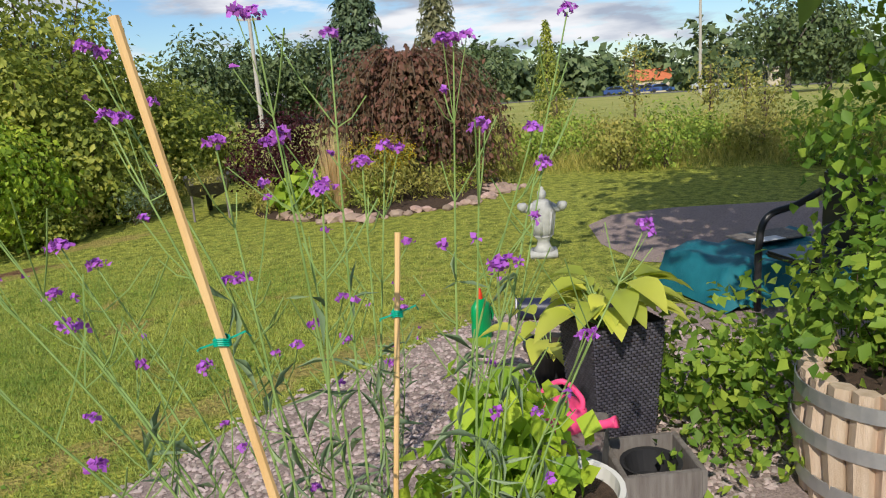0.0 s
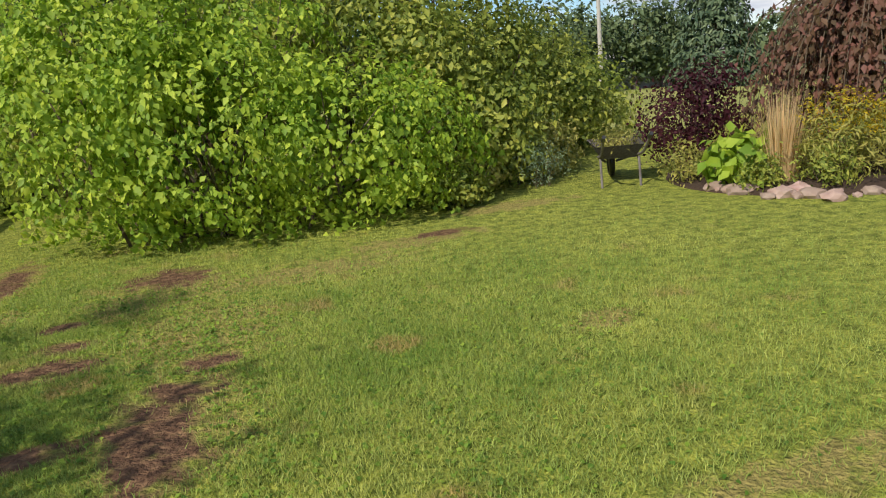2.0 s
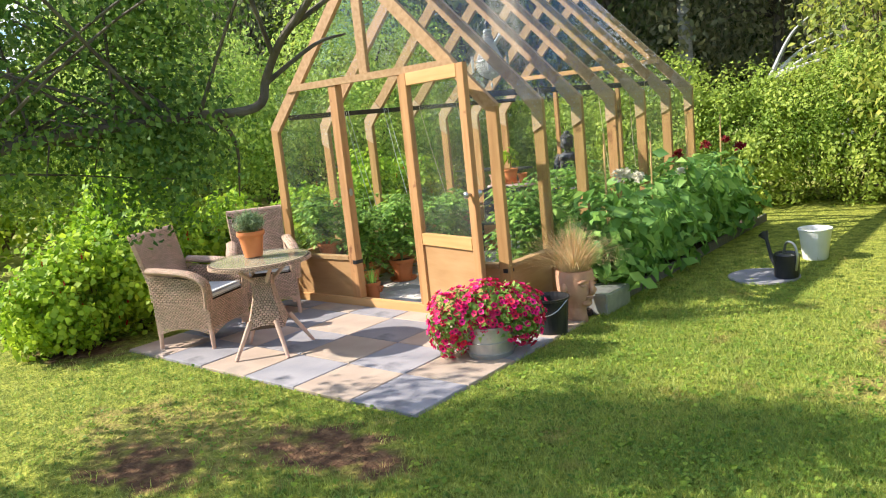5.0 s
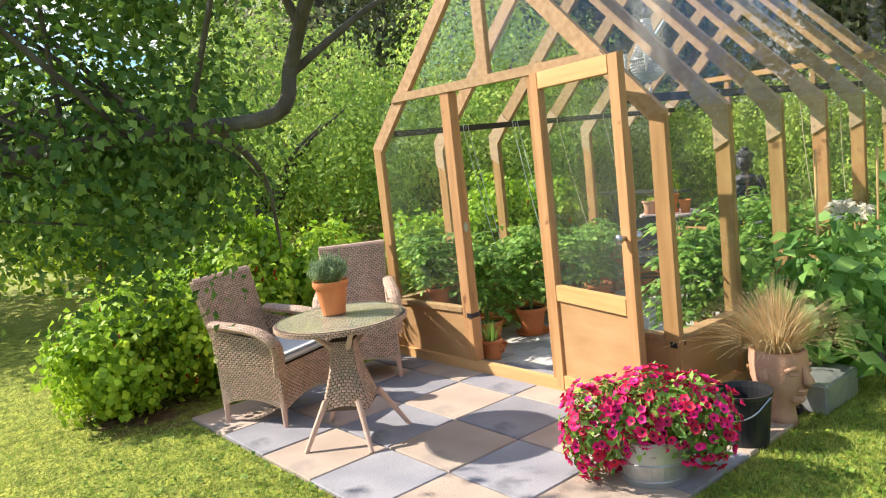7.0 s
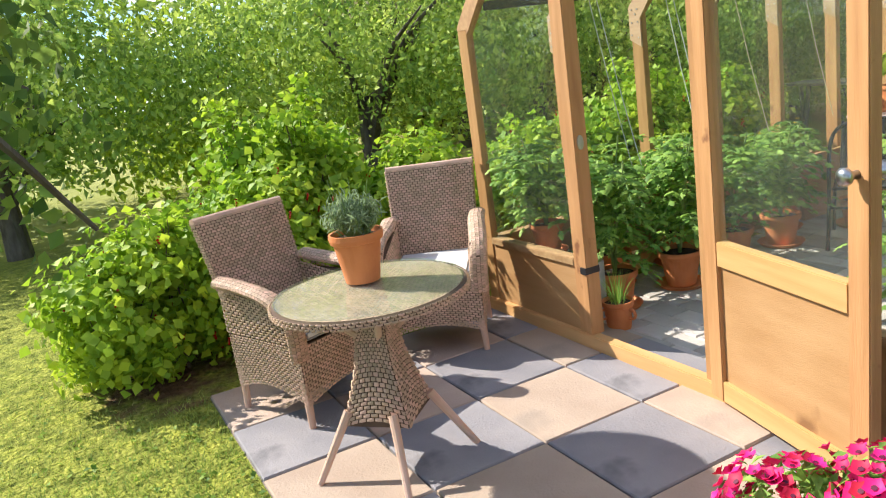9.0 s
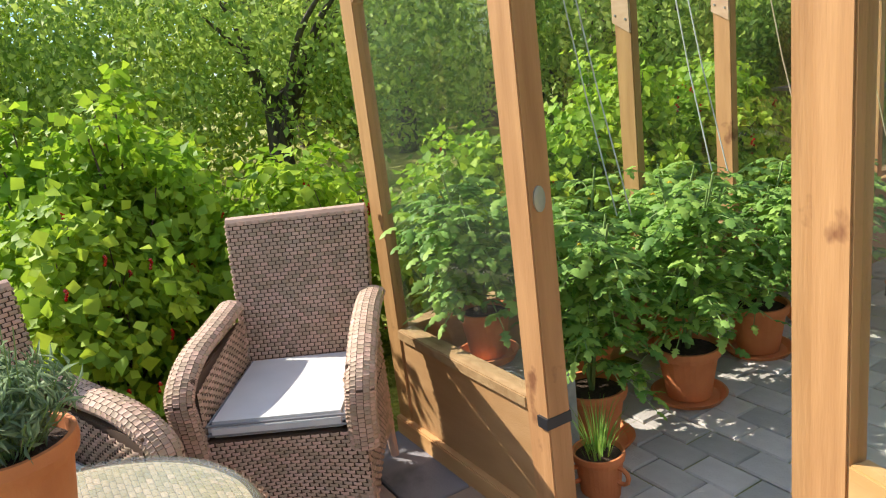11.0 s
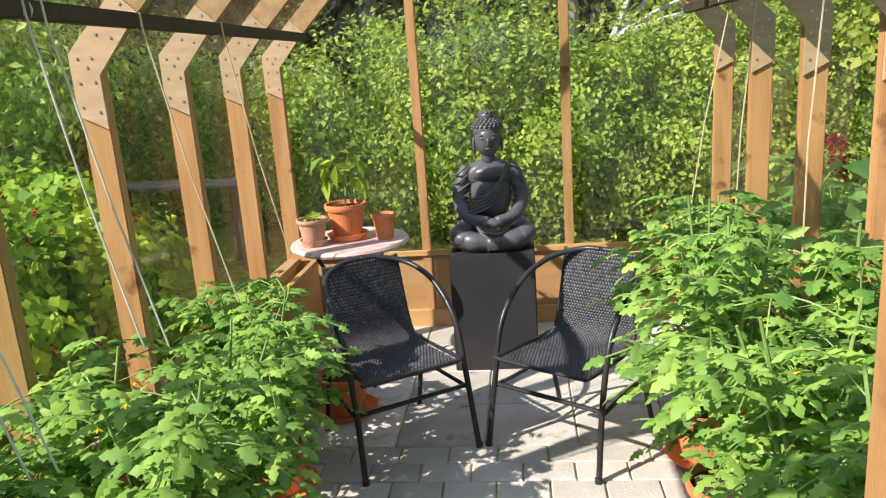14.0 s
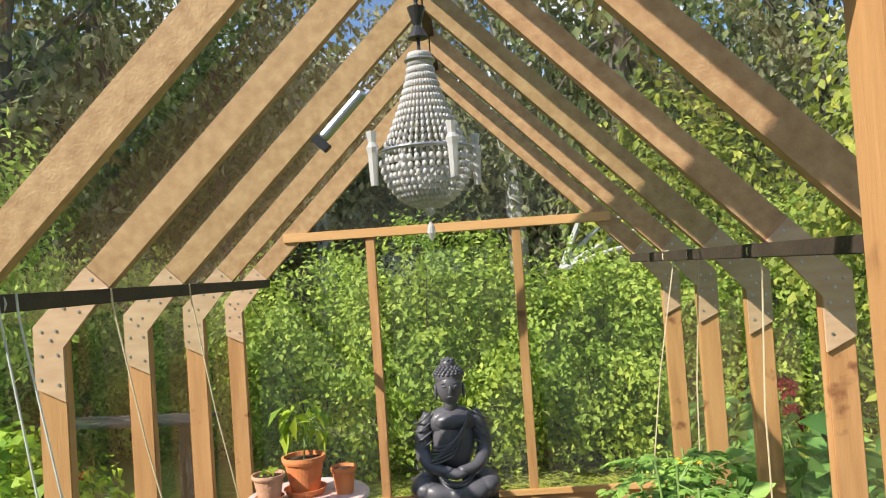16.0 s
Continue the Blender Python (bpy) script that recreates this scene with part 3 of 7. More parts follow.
RD = 0.105                                            # depth of a rafter, square to the roof
rz = RD * math.sqrt(2)
for i in range(NB + 1):
    y0 = GY + BAY * i
    for s in (-1, 1):
        xo, xi = GX + s * GW, GX + s * (GW - PD)
        bm = nb()
        box(bm, min(xo, xi), max(xo, xi), y0, y0 + PT, 0.08, KNEE - 0.02, 0.004)
        gpart("post", bm, WOOD)
        bm = nb()
        prism(bm, [(xo, KNEE - 0.02), (xo, KNEE), (GX + s * 0.004, RIDGE - 0.004), (GX + s * 0.004, RIDGE - rz), (xi, KNEE + PD - rz), (xi, KNEE - 0.02)], y0 + 0.001, y0 + PT - 0.001)
        raft = gpart("rafter", bm, RAFT)
        # plywood knee plates on both faces, nailed
        if i:
            bm = nb()
            e = 0.004
            up = 0.19
            prism(bm, [(xo, KNEE - 0.21), (xo, KNEE - 0.003), (xo - s * up, KNEE + up - 0.003), (xo - s * (up + RD * 0.72), KNEE + up - RD * 0.72), (xi, KNEE + PD - rz - 0.03), (xi, KNEE - 0.26)], y0 - 0.012, y0)
            pl = gpart("knee_plate", bm, PLY)
            bm = nb()
            for fx, fz in ((0.2, -0.18), (0.8, -0.2), (0.25, -0.1), (0.8, -0.1), (0.3, -0.02), (0.8, -0.02)):
                lathe(bm, [(0.006, 0), (0.005, 0.003)], 8, Matrix.Translation((xo - s * fx * PD, y0 - 0.0125, KNEE + fz)) @ pose(0, 0, 0, 90))
            for k in range(4):
                lathe(bm, [(0.006, 0), (0.005, 0.003)], 8, Matrix.Translation((xo - s * (0.06 + 0.05 * k), y0 - 0.0125, KNEE + 0.045 * k - 0.02 + (0.03 if k % 2 else -0.03))) @ pose(0, 0, 0, 90))
            gpart("nails", bm, NAIL, "zinc nail heads", pl)
        # glazing battens, dark gap line
bm = nb()
box(bm, GX - 0.025, GX + 0.025, GY, BACK + PT, RIDGE - 0.06, RIDGE + 0.015, 0.004)
gpart("ridge_board", bm, DARKBAR)
for s in (-1, 1):
    # knee wall
    xo = GX + s * GW
    bm = nb()
    box(bm, min(xo - s * 0.03, xo - s * 0.055), max(xo - s * 0.03, xo - s * 0.055), GY + PT, BACK, 0.12, 0.45)
    gpart("knee_wall_panel", bm, PANEL)
    bm = nb()
    box(bm, min(xo + s * 0.004, xo - s * 0.1), max(xo + s * 0.004, xo - s * 0.1), GY + PT, BACK, 0.0, 0.10, 0.004)
    gpart("sill_beam", bm, WOODX)
    for i in range(NB):
        bm = nb()
        box(bm, min(xo - s * 0.005, xo - s * 0.085), max(xo - s * 0.005, xo - s * 0.085), GY + BAY * i + PT, GY + BAY * (i + 1), 0.45, 0.485, 0.003)
        gpart("knee_wall_rail", bm, RAFT)
    # dark purlin under the rafters
    xr = GX + s * 1.10
    zr = KNEE + (GW - 1.10) - rz
    bm = nb()
    box(bm, xr - 0.022, xr + 0.022, GY + PT, BACK, zr - 0.05, zr - 0.002, 0.003)
    gpart("purlin", bm, DARKBAR, "dark stained bar")
    # panes
    for i in range(NB):
        ya, yb = GY + BAY * i + PT / 2, GY + BAY * (i + 1) + PT / 2
        bm = nb()
        x = xo - s * 0.001
        box(bm, min(x, x + s * 0.004), max(x, x + s * 0.004), ya + 0.002, yb - 0.002, 0.47, KNEE)
        gpart("pane", bm, GLASS).visible_shadow = False
        bm = nb()
        a, b = (xo + s * 0.006, KNEE + 0.004), (GX + s * 0.03, RIDGE - 0.02)
        o = [(a[0], a[1]), (b[0], b[1]), (b[0] + s * 0.003, b[1] + 0.003), (a[0] + s * 0.003, a[1] + 0.003)]
        prism(bm, o, ya + 0.002, yb - 0.002)
        gpart("pane", bm, GLASS).visible_shadow = False
HX = 0.57                                             # hinge side of the doorway
JL = (-0.31, -0.21)                                   # jamb beside the doorway
HDR = 2.12
for (a, b) in (JL, (HX - 0.028, HX + 0.072)):
    bm = nb()
    box(bm, a, b, GY - 0.006, GY + PT + (0.03 if a < 0 else 0.004), 0.09, HDR - 0.06, 0.004)
    gpart("door_jamb", bm, WOOD)
bm = nb()
w = GW - (HDR - KNEE)
prism(bm, [(GX - w - 0.05, HDR - 0.06), (GX + w + 0.05, HDR - 0.06), (GX + w - 0.005, HDR), (GX - w + 0.005, HDR)], GY - 0.014, GY + PT)
gpart("header", bm, RAFT)
bm = nb()
box(bm, GX - 0.05, GX + 0.05, GY + 0.002, GY + PT, HDR, RIDGE - rz * 0.9, 0.003)
gpart("king_post", bm, RAFT)
bm = nb()
box(bm, GX - GW, GX + GW, GY - 0.02, GY + PT - 0.003, 0.0, 0.095, 0.005)
gpart("front_sill", bm, WOODX)
for (a, b) in ((GX - GW + PD, JL[0]), (HX + 0.072, GX + GW - PD)):
    bm = nb()
    box(bm, a, b, GY + 0.008, GY + 0.03, 0.095, 0.47)
    gpart("front_panel", bm, PANEL)
    bm = nb()
    box(bm, a, b, GY - 0.008, GY + PT + 0.02, 0.45, 0.49, 0.004)
    gpart("front_rail", bm, RAFT)
    bm = nb()
    box(bm, a + 0.001, b - 0.001, GY + 0.02, GY + 0.024, 0.49, HDR - 0.06)
    gpart("pane", bm, GLASS).visible_shadow = False
bm = nb()
prism(bm, [(GX - w, HDR), (GX + w, HDR), (GX, RIDGE - 0.03)], GY + 0.022, GY + 0.026)
gpart("pane", bm, GLASS).visible_shadow = False
# rear gable
for x in (-0.31, 0.57):
    bm = nb()
    box(bm, x - 0.027, x + 0.027, BACK, BACK + PT, 0.09, 2.06, 0.003)
    gpart("gable_post", bm, WOOD)
bm = nb()
box(bm, GX - 0.98, GX + 0.98, BACK - 0.014, BACK + 0.03, 2.06, 2.115, 0.003)
gpart("tie_beam", bm, WOODX)
bm = nb()
box(bm, GX - GW + PD, GX + GW - PD, BACK + 0.012, BACK + 0.03, 0.09, 0.48)
gpart("rear_panel", bm, PANEL)
for z0, z1 in ((0.0, 0.12), (0.47, 0.505)):
    bm = nb()
    box(bm, GX - GW + PD, GX + GW - PD, BACK - 0.012, BACK + 0.011, z0, z1, 0.003)
    gpart("rear_rail", bm, WOODX)
bm = nb()
prism(bm, [(GX - GW + 0.02, 0.5), (GX + GW - 0.02, 0.5), (GX + GW - 0.02, KNEE), (GX, RIDGE - 0.03), (GX - GW + 0.02, KNEE)], BACK + 0.047, BACK + 0.051)
gpart("pane", bm, GLASS).visible_shadow = False
# latch keeper and black tape on the jamb
bm = nb()
lathe(bm, [(0.024, 0), (0.024, 0.006), (0.012, 0.008)], 16, pose(JL[1], GY + 0.028, 1.09, 0, 90) @ Matrix.Diagonal((1.5, 0.8, 1, 1)))
gpart("latch_keeper", bm, ZINC, "zinc oval latch keeper")
for x, y0 in ((JL[1] - 0.03, GY - 0.014), (1.46, GY - 0.004)):
    bm = nb()
    box(bm, x - 0.012, x + 0.032, y0, y0 + 0.09, 0.42, 0.455)
    gpart("tape", bm, BLACKPL, "black tape band")

# open door leaf, hinged on the jamb, swung out towards the garden
DW, DH = 0.84, 2.0
door = gpart("door", nb(), WOOD, "open glazed pine door with a plywood foot panel")
door.matrix_world = pose(HX + 0.045, GY - 0.02, 0.06, 0, 0, -14)
for nm, a, b, z0, z1, material in (("stile", 0.0, 0.085, 0, DH, WOOD), ("stile", DW - 0.085, DW, 0, DH, WOOD), ("door_rail", 0.085, DW - 0.085, DH - 0.10, DH, WOODX), ("door_rail", 0.085, DW - 0.085, 0.58, 0.68, WOODX), ("door_rail", 0.085, DW - 0.085, 0.0, 0.09, WOODX)):
    bm = nb()
    box(bm, a, b, -0.03, 0.015, z0, z1, 0.004)
    part(nm, bm, material, door)
bm = nb()
box(bm, 0.085, DW - 0.085, -0.012, 0.0, 0.09, 0.58)
part("foot_panel", bm, PANEL, door)
bm = nb()
box(bm, 0.086, DW - 0.086, -0.010, -0.006, 0.68, DH - 0.10)
part("pane", bm, GLASS, door).visible_shadow = False
for yy, sgn in ((-0.03, -1), (0.015, 1)):
    bm = nb()
    lathe(bm, [(0.014, 0), (0.012, 0.02), (0.026, 0.035), (0.028, 0.05), (0.015, 0.06)], 16, pose(DW - 0.045, yy, 1.02, 90 if sgn < 0 else -90))
    part("knob", bm, STEEL, door, "round steel door knob", smooth=True)

# twines from the purlins
for (x, y, z1, dx, white) in ((-0.72, 0.95, 0.78, 0.12, 1), (-0.69, 0.98, 0.78, 0.14, 1), (-0.72, 1.55, 0.85, 0.10, 1), (-0.70, 1.58, 0.85, 0.13, 1), (-0.75, 2.15, 0.8, 0.16, 0), (-0.75, 2.85, 0.8, 0.15, 0), (1.07, 1.2, 0.75, -0.06, 0), (1.09, 2.3, 0.75, 0.05, 0), (1.09, 3.4, 0.7, -0.12, 0), (1.05, 3.0, 0.7, 0.0, 0)):
    x = GX + math.copysign(1.10, x) + (0.03 if x == -0.69 or x == -0.70 else 0.0)
    bm = nb()
    tube(bm, [(x + 0.024, y, 1.85), (x + 0.026, y + 0.003, 1.79), (x + dx * 0.5, y + 0.08, (1.79 + z1) / 2), (x + dx, y + 0.15, z1)], 0.0032, 5)
    tube(bm, [(GX + math.copysign(1.10, x) + 0.026 * math.cos(a), y, 1.825 + 0.028 * math.sin(a)) for a in (k * 0.7 for k in range(9))], 0.003, 4, True)
    gpart("twine", bm, WHITETWINE if white else TWINE)

# floor inside
tagged(part("greenhouse_floor", box(nb(), GX - GW + 0.1, GX + GW - 0.1, GY + 0.05, BACK - 0.02, -0.05, -0.012), BEDDING), "sandy joints under the greenhouse paving", "floor", kind="structure")
ped_floor = bpy.data.objects["greenhouse_floor"]
tagged(part("patio_base", box(nb(), -1.22, 2.02, -1.59, GY - 0.022, -0.05, 0.004), BEDDING), "sandy bedding under the patio slabs", "patio", kind="structure")
patio = bpy.data.objects["patio_base"]


# ---- wicker furniture ----
def panel_surface(p00, p10, p01, p11, bulge=0.0):
    p00, p10, p01, p11 = map(Vector, (p00, p10, p01, p11))
    nr = (p10 - p00).cross(p01 - p00).normalized()

    def S(u, v):
        return (p00 * (1 - u) + p10 * u) * (1 - v) + (p01 * (1 - u) + p11 * u) * v + nr * bulge * math.sin(math.pi * u) * math.sin(math.pi * v)
    return S


def wicker_chair(m, cushion=True):
    """A rattan armchair that faces its own +y."""
    t = thing("wicker_armchair", m, "light brown woven rattan armchair with a pale grey seat cushion", "chair", "chairs round the patio table")
    W, D0, D1, SH = 0.27, -0.27, 0.27, 0.40
    AH = 0.63
    for x in (-W + 0.02, W - 0.02):
        for y in (D0 + 0.02, D1 - 0.03):
            b = nb()
            tube(b, [(x * 1.04, y * 1.04, 0.0), (x, y, 0.22)], [0.016, 0.022], 10)
            part("leg", b, WICKER, t)
            b = nb()
            tube(b, [(x * 1.04, y * 1.04, 0.0), (x * 1.038, y * 1.038, 0.02)], [0.014, 0.017], 10)
    core = nb()
    box(core, -W + 0.006, W - 0.006, D0 + 0.006, D1 - 0.006, 0.17, SH - 0.004, 0.01)
    base = part("seat_base", core, WEAVEGAP, t)

    def arch(u):
        return 0.115 + 0.055 * math.sin(math.pi * u)

    sides = [((-W, D1), (W, D1)), ((W, D1), (W, D0)), ((W, D0), (-W, D0)), ((-W, D0), (-W, D1))]
    for (a, b) in sides:
        def S(u, v, a=a, b=b):
            z = arch(u) * (1 - v) + SH * v
            return Vector((b[0] + (a[0] - b[0]) * u, b[1] + (a[1] - b[1]) * u, z))
        weave(S, 18, 20, 0.0045, "weave", WICKER, base)
    # back, leaning
    y0, y1, top = D0 + 0.02, D0 - 0.13, 0.95
    b = nb()
    vs = [(-W + 0.03, y0 - 0.02, SH), (W - 0.03, y0 - 0.02, SH), (W - 0.01, y1 - 0.02, top), (-W + 0.01, y1 - 0.02, top)]
    f = [b.verts.new(q) for q in vs] + [b.verts.new((q[0], q[1] + 0.038, q[2])) for q in vs]
    for q in ((3, 2, 1, 0), (4, 5, 6, 7), (0, 1, 5, 4), (1, 2, 6, 5), (2, 3, 7, 6), (3, 0, 4, 7)):
        b.faces.new([f[k] for k in q])
    back = part("backrest", b, WEAVEGAP, t)
    weave(panel_surface((W - 0.03, y0 + 0.02, SH), (-W + 0.03, y0 + 0.02, SH), (W - 0.005, y1 + 0.02, top + 0.004), (-W + 0.005, y1 + 0.02, top + 0.004)), 18, 40, 0.0045, "weave", WICKER, back)
    weave(panel_surface((-W + 0.03, y0 - 0.022, SH), (W - 0.03, y0 - 0.022, SH), (-W + 0.005, y1 - 0.022, top + 0.004), (W - 0.005, y1 - 0.022, top + 0.004)), 18, 40, 0.0045, "weave", WICKER, back)
    for s in (-1, 1):
        weave(panel_surface((s * (W - 0.03), y0 - s * 0.022, SH), (s * (W - 0.03), y0 + s * 0.022, SH), (s * (W - 0.005), y1 - s * 0.022, top), (s * (W - 0.005), y1 + s * 0.022, top)), 2, 40, 0.005, "weave", WICKER, back)
    b = nb()
    tube(b, [(-W + 0.005, y1, top), (W - 0.005, y1, top)], 0.022, 10)
    part("top_rail", b, WICKER, back)
    # arms: a side panel and a rolled top that drops at the front
    for s in (-1, 1):
        x = s * (W - 0.005)
        curve = spline([(x, D0 + 0.0, AH + 0.03), (x, -0.1, AH + 0.02), (x * 1.05, 0.12, AH - 0.005), (x * 1.06, D1 - 0.015, AH - 0.07), (x * 1.03, D1 + 0.005, SH + 0.08), (x, D1 - 0.01, SH - 0.06)], 5)

        def S(u, v, curve=curve):
            k = u * (len(curve) - 1)
            i = min(int(k), len(curve) - 2)
            c = curve[i].lerp(curve[i + 1], k - i)
            nx = curve[i + 1] - curve[i]
            nx.normalize()
            acr, up = Vector((1, 0, 0)), Vector((1, 0, 0)).cross(nx)
            a = 2 * math.pi * v
            return c + acr * 0.05 * math.cos(a) + up * 0.030 * math.sin(a)
        b = nb()
        tube(b, curve, 0.026, 8)
        arm = part("armrest", b, WEAVEGAP, t)
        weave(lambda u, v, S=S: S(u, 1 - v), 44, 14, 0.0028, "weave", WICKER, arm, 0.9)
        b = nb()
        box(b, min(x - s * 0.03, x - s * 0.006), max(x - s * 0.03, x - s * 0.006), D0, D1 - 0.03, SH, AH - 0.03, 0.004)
        sp = part("arm_panel", b, WEAVEGAP, t)
        if s > 0:
            q = ((x, D0 - 0.02, SH), (x, D1 - 0.01, SH), (x, D0 - 0.02, AH), (x, D1 - 0.02, AH - 0.07))
            q2 = ((x - 0.036, D1 - 0.01, SH), (x - 0.036, D0, SH), (x - 0.036, D1 - 0.02, AH - 0.07), (x - 0.036, D0, AH))
        else:
            q = ((x, D1 - 0.01, SH), (x, D0 - 0.02, SH), (x, D1 - 0.02, AH - 0.07), (x, D0 - 0.02, AH))
            q2 = ((x + 0.036, D0, SH), (x + 0.036, D1 - 0.01, SH), (x + 0.036, D0, AH), (x + 0.036, D1 - 0.02, AH - 0.07))
        weave(panel_surface(*q), 14, 14, 0.006, "weave", WICKER, sp)
        weave(panel_surface(*q2), 14, 14, 0.006, "weave", WICKER, sp)
    if cushion:
        b = nb()
        box(b, -W + 0.05, W - 0.05, D0 + 0.03, D1 - 0.005, SH + 0.005, SH + 0.06, 0.018)
        cu = part("cushion", b, CUSHION, t, smooth=False)
        b = nb()
        for z in (SH + 0.018, SH + 0.05):
            tube(b, [(-W + 0.06, D0 + 0.04, z), (W - 0.06, D0 + 0.04, z), (W - 0.054, D1 - 0.012, z), (-W + 0.054, D1 - 0.012, z)], 0.005, 6, True)
        part("piping", b, PIPING, cu)
    return t


def facing(x, y, fx, fy, z=0.0):
    return pose(x, y, z, 0, 0, math.degrees(math.atan2(-fx, fy)))


wicker_chair(facing(-0.98, -0.28, 0.832, -0.554, 0.022))
wicker_chair(facing(-0.76, -1.12, 0.93, 0.36, 0.022))

# table
TX, TY, TZ, TR = 0.07, -1.075, 0.755, 0.375
table = thing("wicker_table", pose(TX, TY, 0.022), "round rattan bistro table with a glass top and splayed legs", "table")
tz = TZ - 0.022
b = nb()
lathe(b, [(TR - 0.012, tz - 0.035), (TR + 0.004, tz - 0.032), (TR + 0.008, tz - 0.012), (TR - 0.012, tz - 0.006)], 64)
top = part("tabletop", b, WEAVEGAP, table)


def disc(u, v):
    # strands in straight rows over a round top
    y = (2 * v - 1) * (TR - 0.01)
    h = math.sqrt(max((TR - 0.008) ** 2 - y * y, 1e-5))
    return Vector(((2 * u - 1) * h, y, tz - 0.006))


weave(disc, 22, 58, 0.0022, "weave", WICKER, top, 0.95)
weave(lambda u, v: Vector(((TR + 0.01) * math.cos(6.2832 * u), (TR + 0.01) * math.sin(6.2832 * u), tz - 0.036 + 0.03 * v)), 90, 3, 0.007, "weave", WICKER, top)
b = nb()
lathe(b, [(TR - 0.004, tz), (TR, tz + 0.001), (TR, tz + 0.005), (TR - 0.004, tz + 0.006)], 64)
part("glass_top", b, TABLEGLASS, table, "greenish glass disc")
angles = [math.atan2(fy - TY, fx - TX) for fx, fy in ((0.06, -1.42), (0.43, -1.19), (0.18, -0.83), (-0.20, -1.05))]
for a in angles:
    c, s = math.cos(a), math.sin(a)
    b = nb()
    tube(b, [(0.335 * c, 0.335 * s, 0), (0.17 * c, 0.17 * s, 0.26)], [0.014, 0.019], 10)
    part("leg", b, WICKER, table)
    b = nb()
    tube(b, [(0.085 * c, 0.085 * s, 0.56), (0.24 * c, 0.24 * s, tz - 0.035)], [0.016, 0.014], 8)
    part("strut", b, WICKER, table)
b = nb()
col = [(0.20, 0.20), (0.16, 0.30), (0.115, 0.42), (0.095, 0.52), (0.105, 0.60)]
lathe(b, [(r * 0.93, z) for r, z in col], 4, pose(0, 0, 0, 0, 0, math.degrees(angles[0])))
colu = part("pedestal_column", b, WEAVEGAP, table)
for k in range(4):
    a0, a1 = angles[0] + k * math.pi / 2, angles[0] + (k + 1) * math.pi / 2

    def S(u, v, a0=a0, a1=a1):
        q = v * (len(col) - 1)
        i = min(int(q), len(col) - 2)
        r = col[i][0] + (col[i + 1][0] - col[i][0]) * (q - i)
        z = col[i][1] + (col[i + 1][1] - col[i][1]) * (q - i)
        z += (1 - v) * 0.03 * math.sin(math.pi * u)
        return Vector((r * math.cos(a0), r * math.sin(a0), z)).lerp(Vector((r * math.cos(a1), r * math.sin(a1), z)), u)
    weave(S, 8, 24, 0.006, "weave", WICKER, colu)


# ---- pots ----
def pot(m, r, h, label, material=None, saucer=0.0, rim=0.2, name="flower_pot", taper=0.68, category="pot"):
    t = thing(name, m, label, category)
    z0 = 0.02 if saucer else 0.0
    b = nb()
    lathe(b, [(r * taper, z0), (r * (taper + (1 - taper) * (1 - rim) * 0.9), z0 + h * (1 - rim)), (r * 1.0, z0 + h * (1 - rim) + 0.004), (r * 1.04, z0 + h * (1 - rim * 0.5)), (r * 1.03, z0 + h), (r * 0.94, z0 + h), (r * 0.90, z0 + h * 0.88)], 32, cap=False)
    bmesh.ops.contextual_create(b, geom=[e for e in b.edges if all(abs(v.co.z - z0) < 1e-5 for v in e.verts)])
    part("body", b, material or TERRA, t, smooth=False)
    b = nb()
    lathe(b, [(r * 0.905, z0 + h * 0.86), (r * 0.905, z0 + h * 0.885), (r * 0.4, z0 + h * 0.91)], 24)
    part("soil", b, SOIL, t)
    if saucer:
        b = nb()
        lathe(b, [(saucer * 0.85, 0), (saucer, 0.03), (saucer * 1.03, 0.034), (saucer * 0.97, 0.034), (saucer * 0.82, 0.015)], 32)
        part("saucer", b, material or TERRA, t)
    return t


# ---- potted plant on the patio table ----
pot(pose(-0.02, -1.06, TZ + 0.008), 0.105, 0.20, "orange terracotta pot on the glass table", taper=0.66)
t = thing("lavender", pose(-0.02, -1.06, TZ + 0.19), "grey-green lavender growing in the terracotta pot", "plant")
V, N = [], []
r = random.Random(5)
b = nb()
for k in range(120):
    a, q = r.uniform(0, 6.28), r.uniform(0.2, 1.0)
    end = Vector((math.cos(a) * 0.13 * q, math.sin(a) * 0.13 * q, 0.15 - 0.07 * q * q + r.uniform(-0.03, 0.03)))
    tube(b, [(end.x * 0.3, end.y * 0.3, -0.01), end], 0.0012, 3)
    for j in range(14):
        p = end * (0.35 + 0.65 * j / 13)
        V.append(p)
        N.append((math.cos(a), math.sin(a), 0.3))
leaves("foliage", V, N, 0.035, L_LAV, t, 0.16, -0.6, 5)
for k in range(7):
    a = r.uniform(0, 6.28)
    tube(b, [(0.05 * math.cos(a), 0.05 * math.sin(a), 0.05), (0.09 * math.cos(a), 0.09 * math.sin(a), 0.2 + r.uniform(0, 0.06))], 0.0013, 4)
part("stem", b, STEM, t)


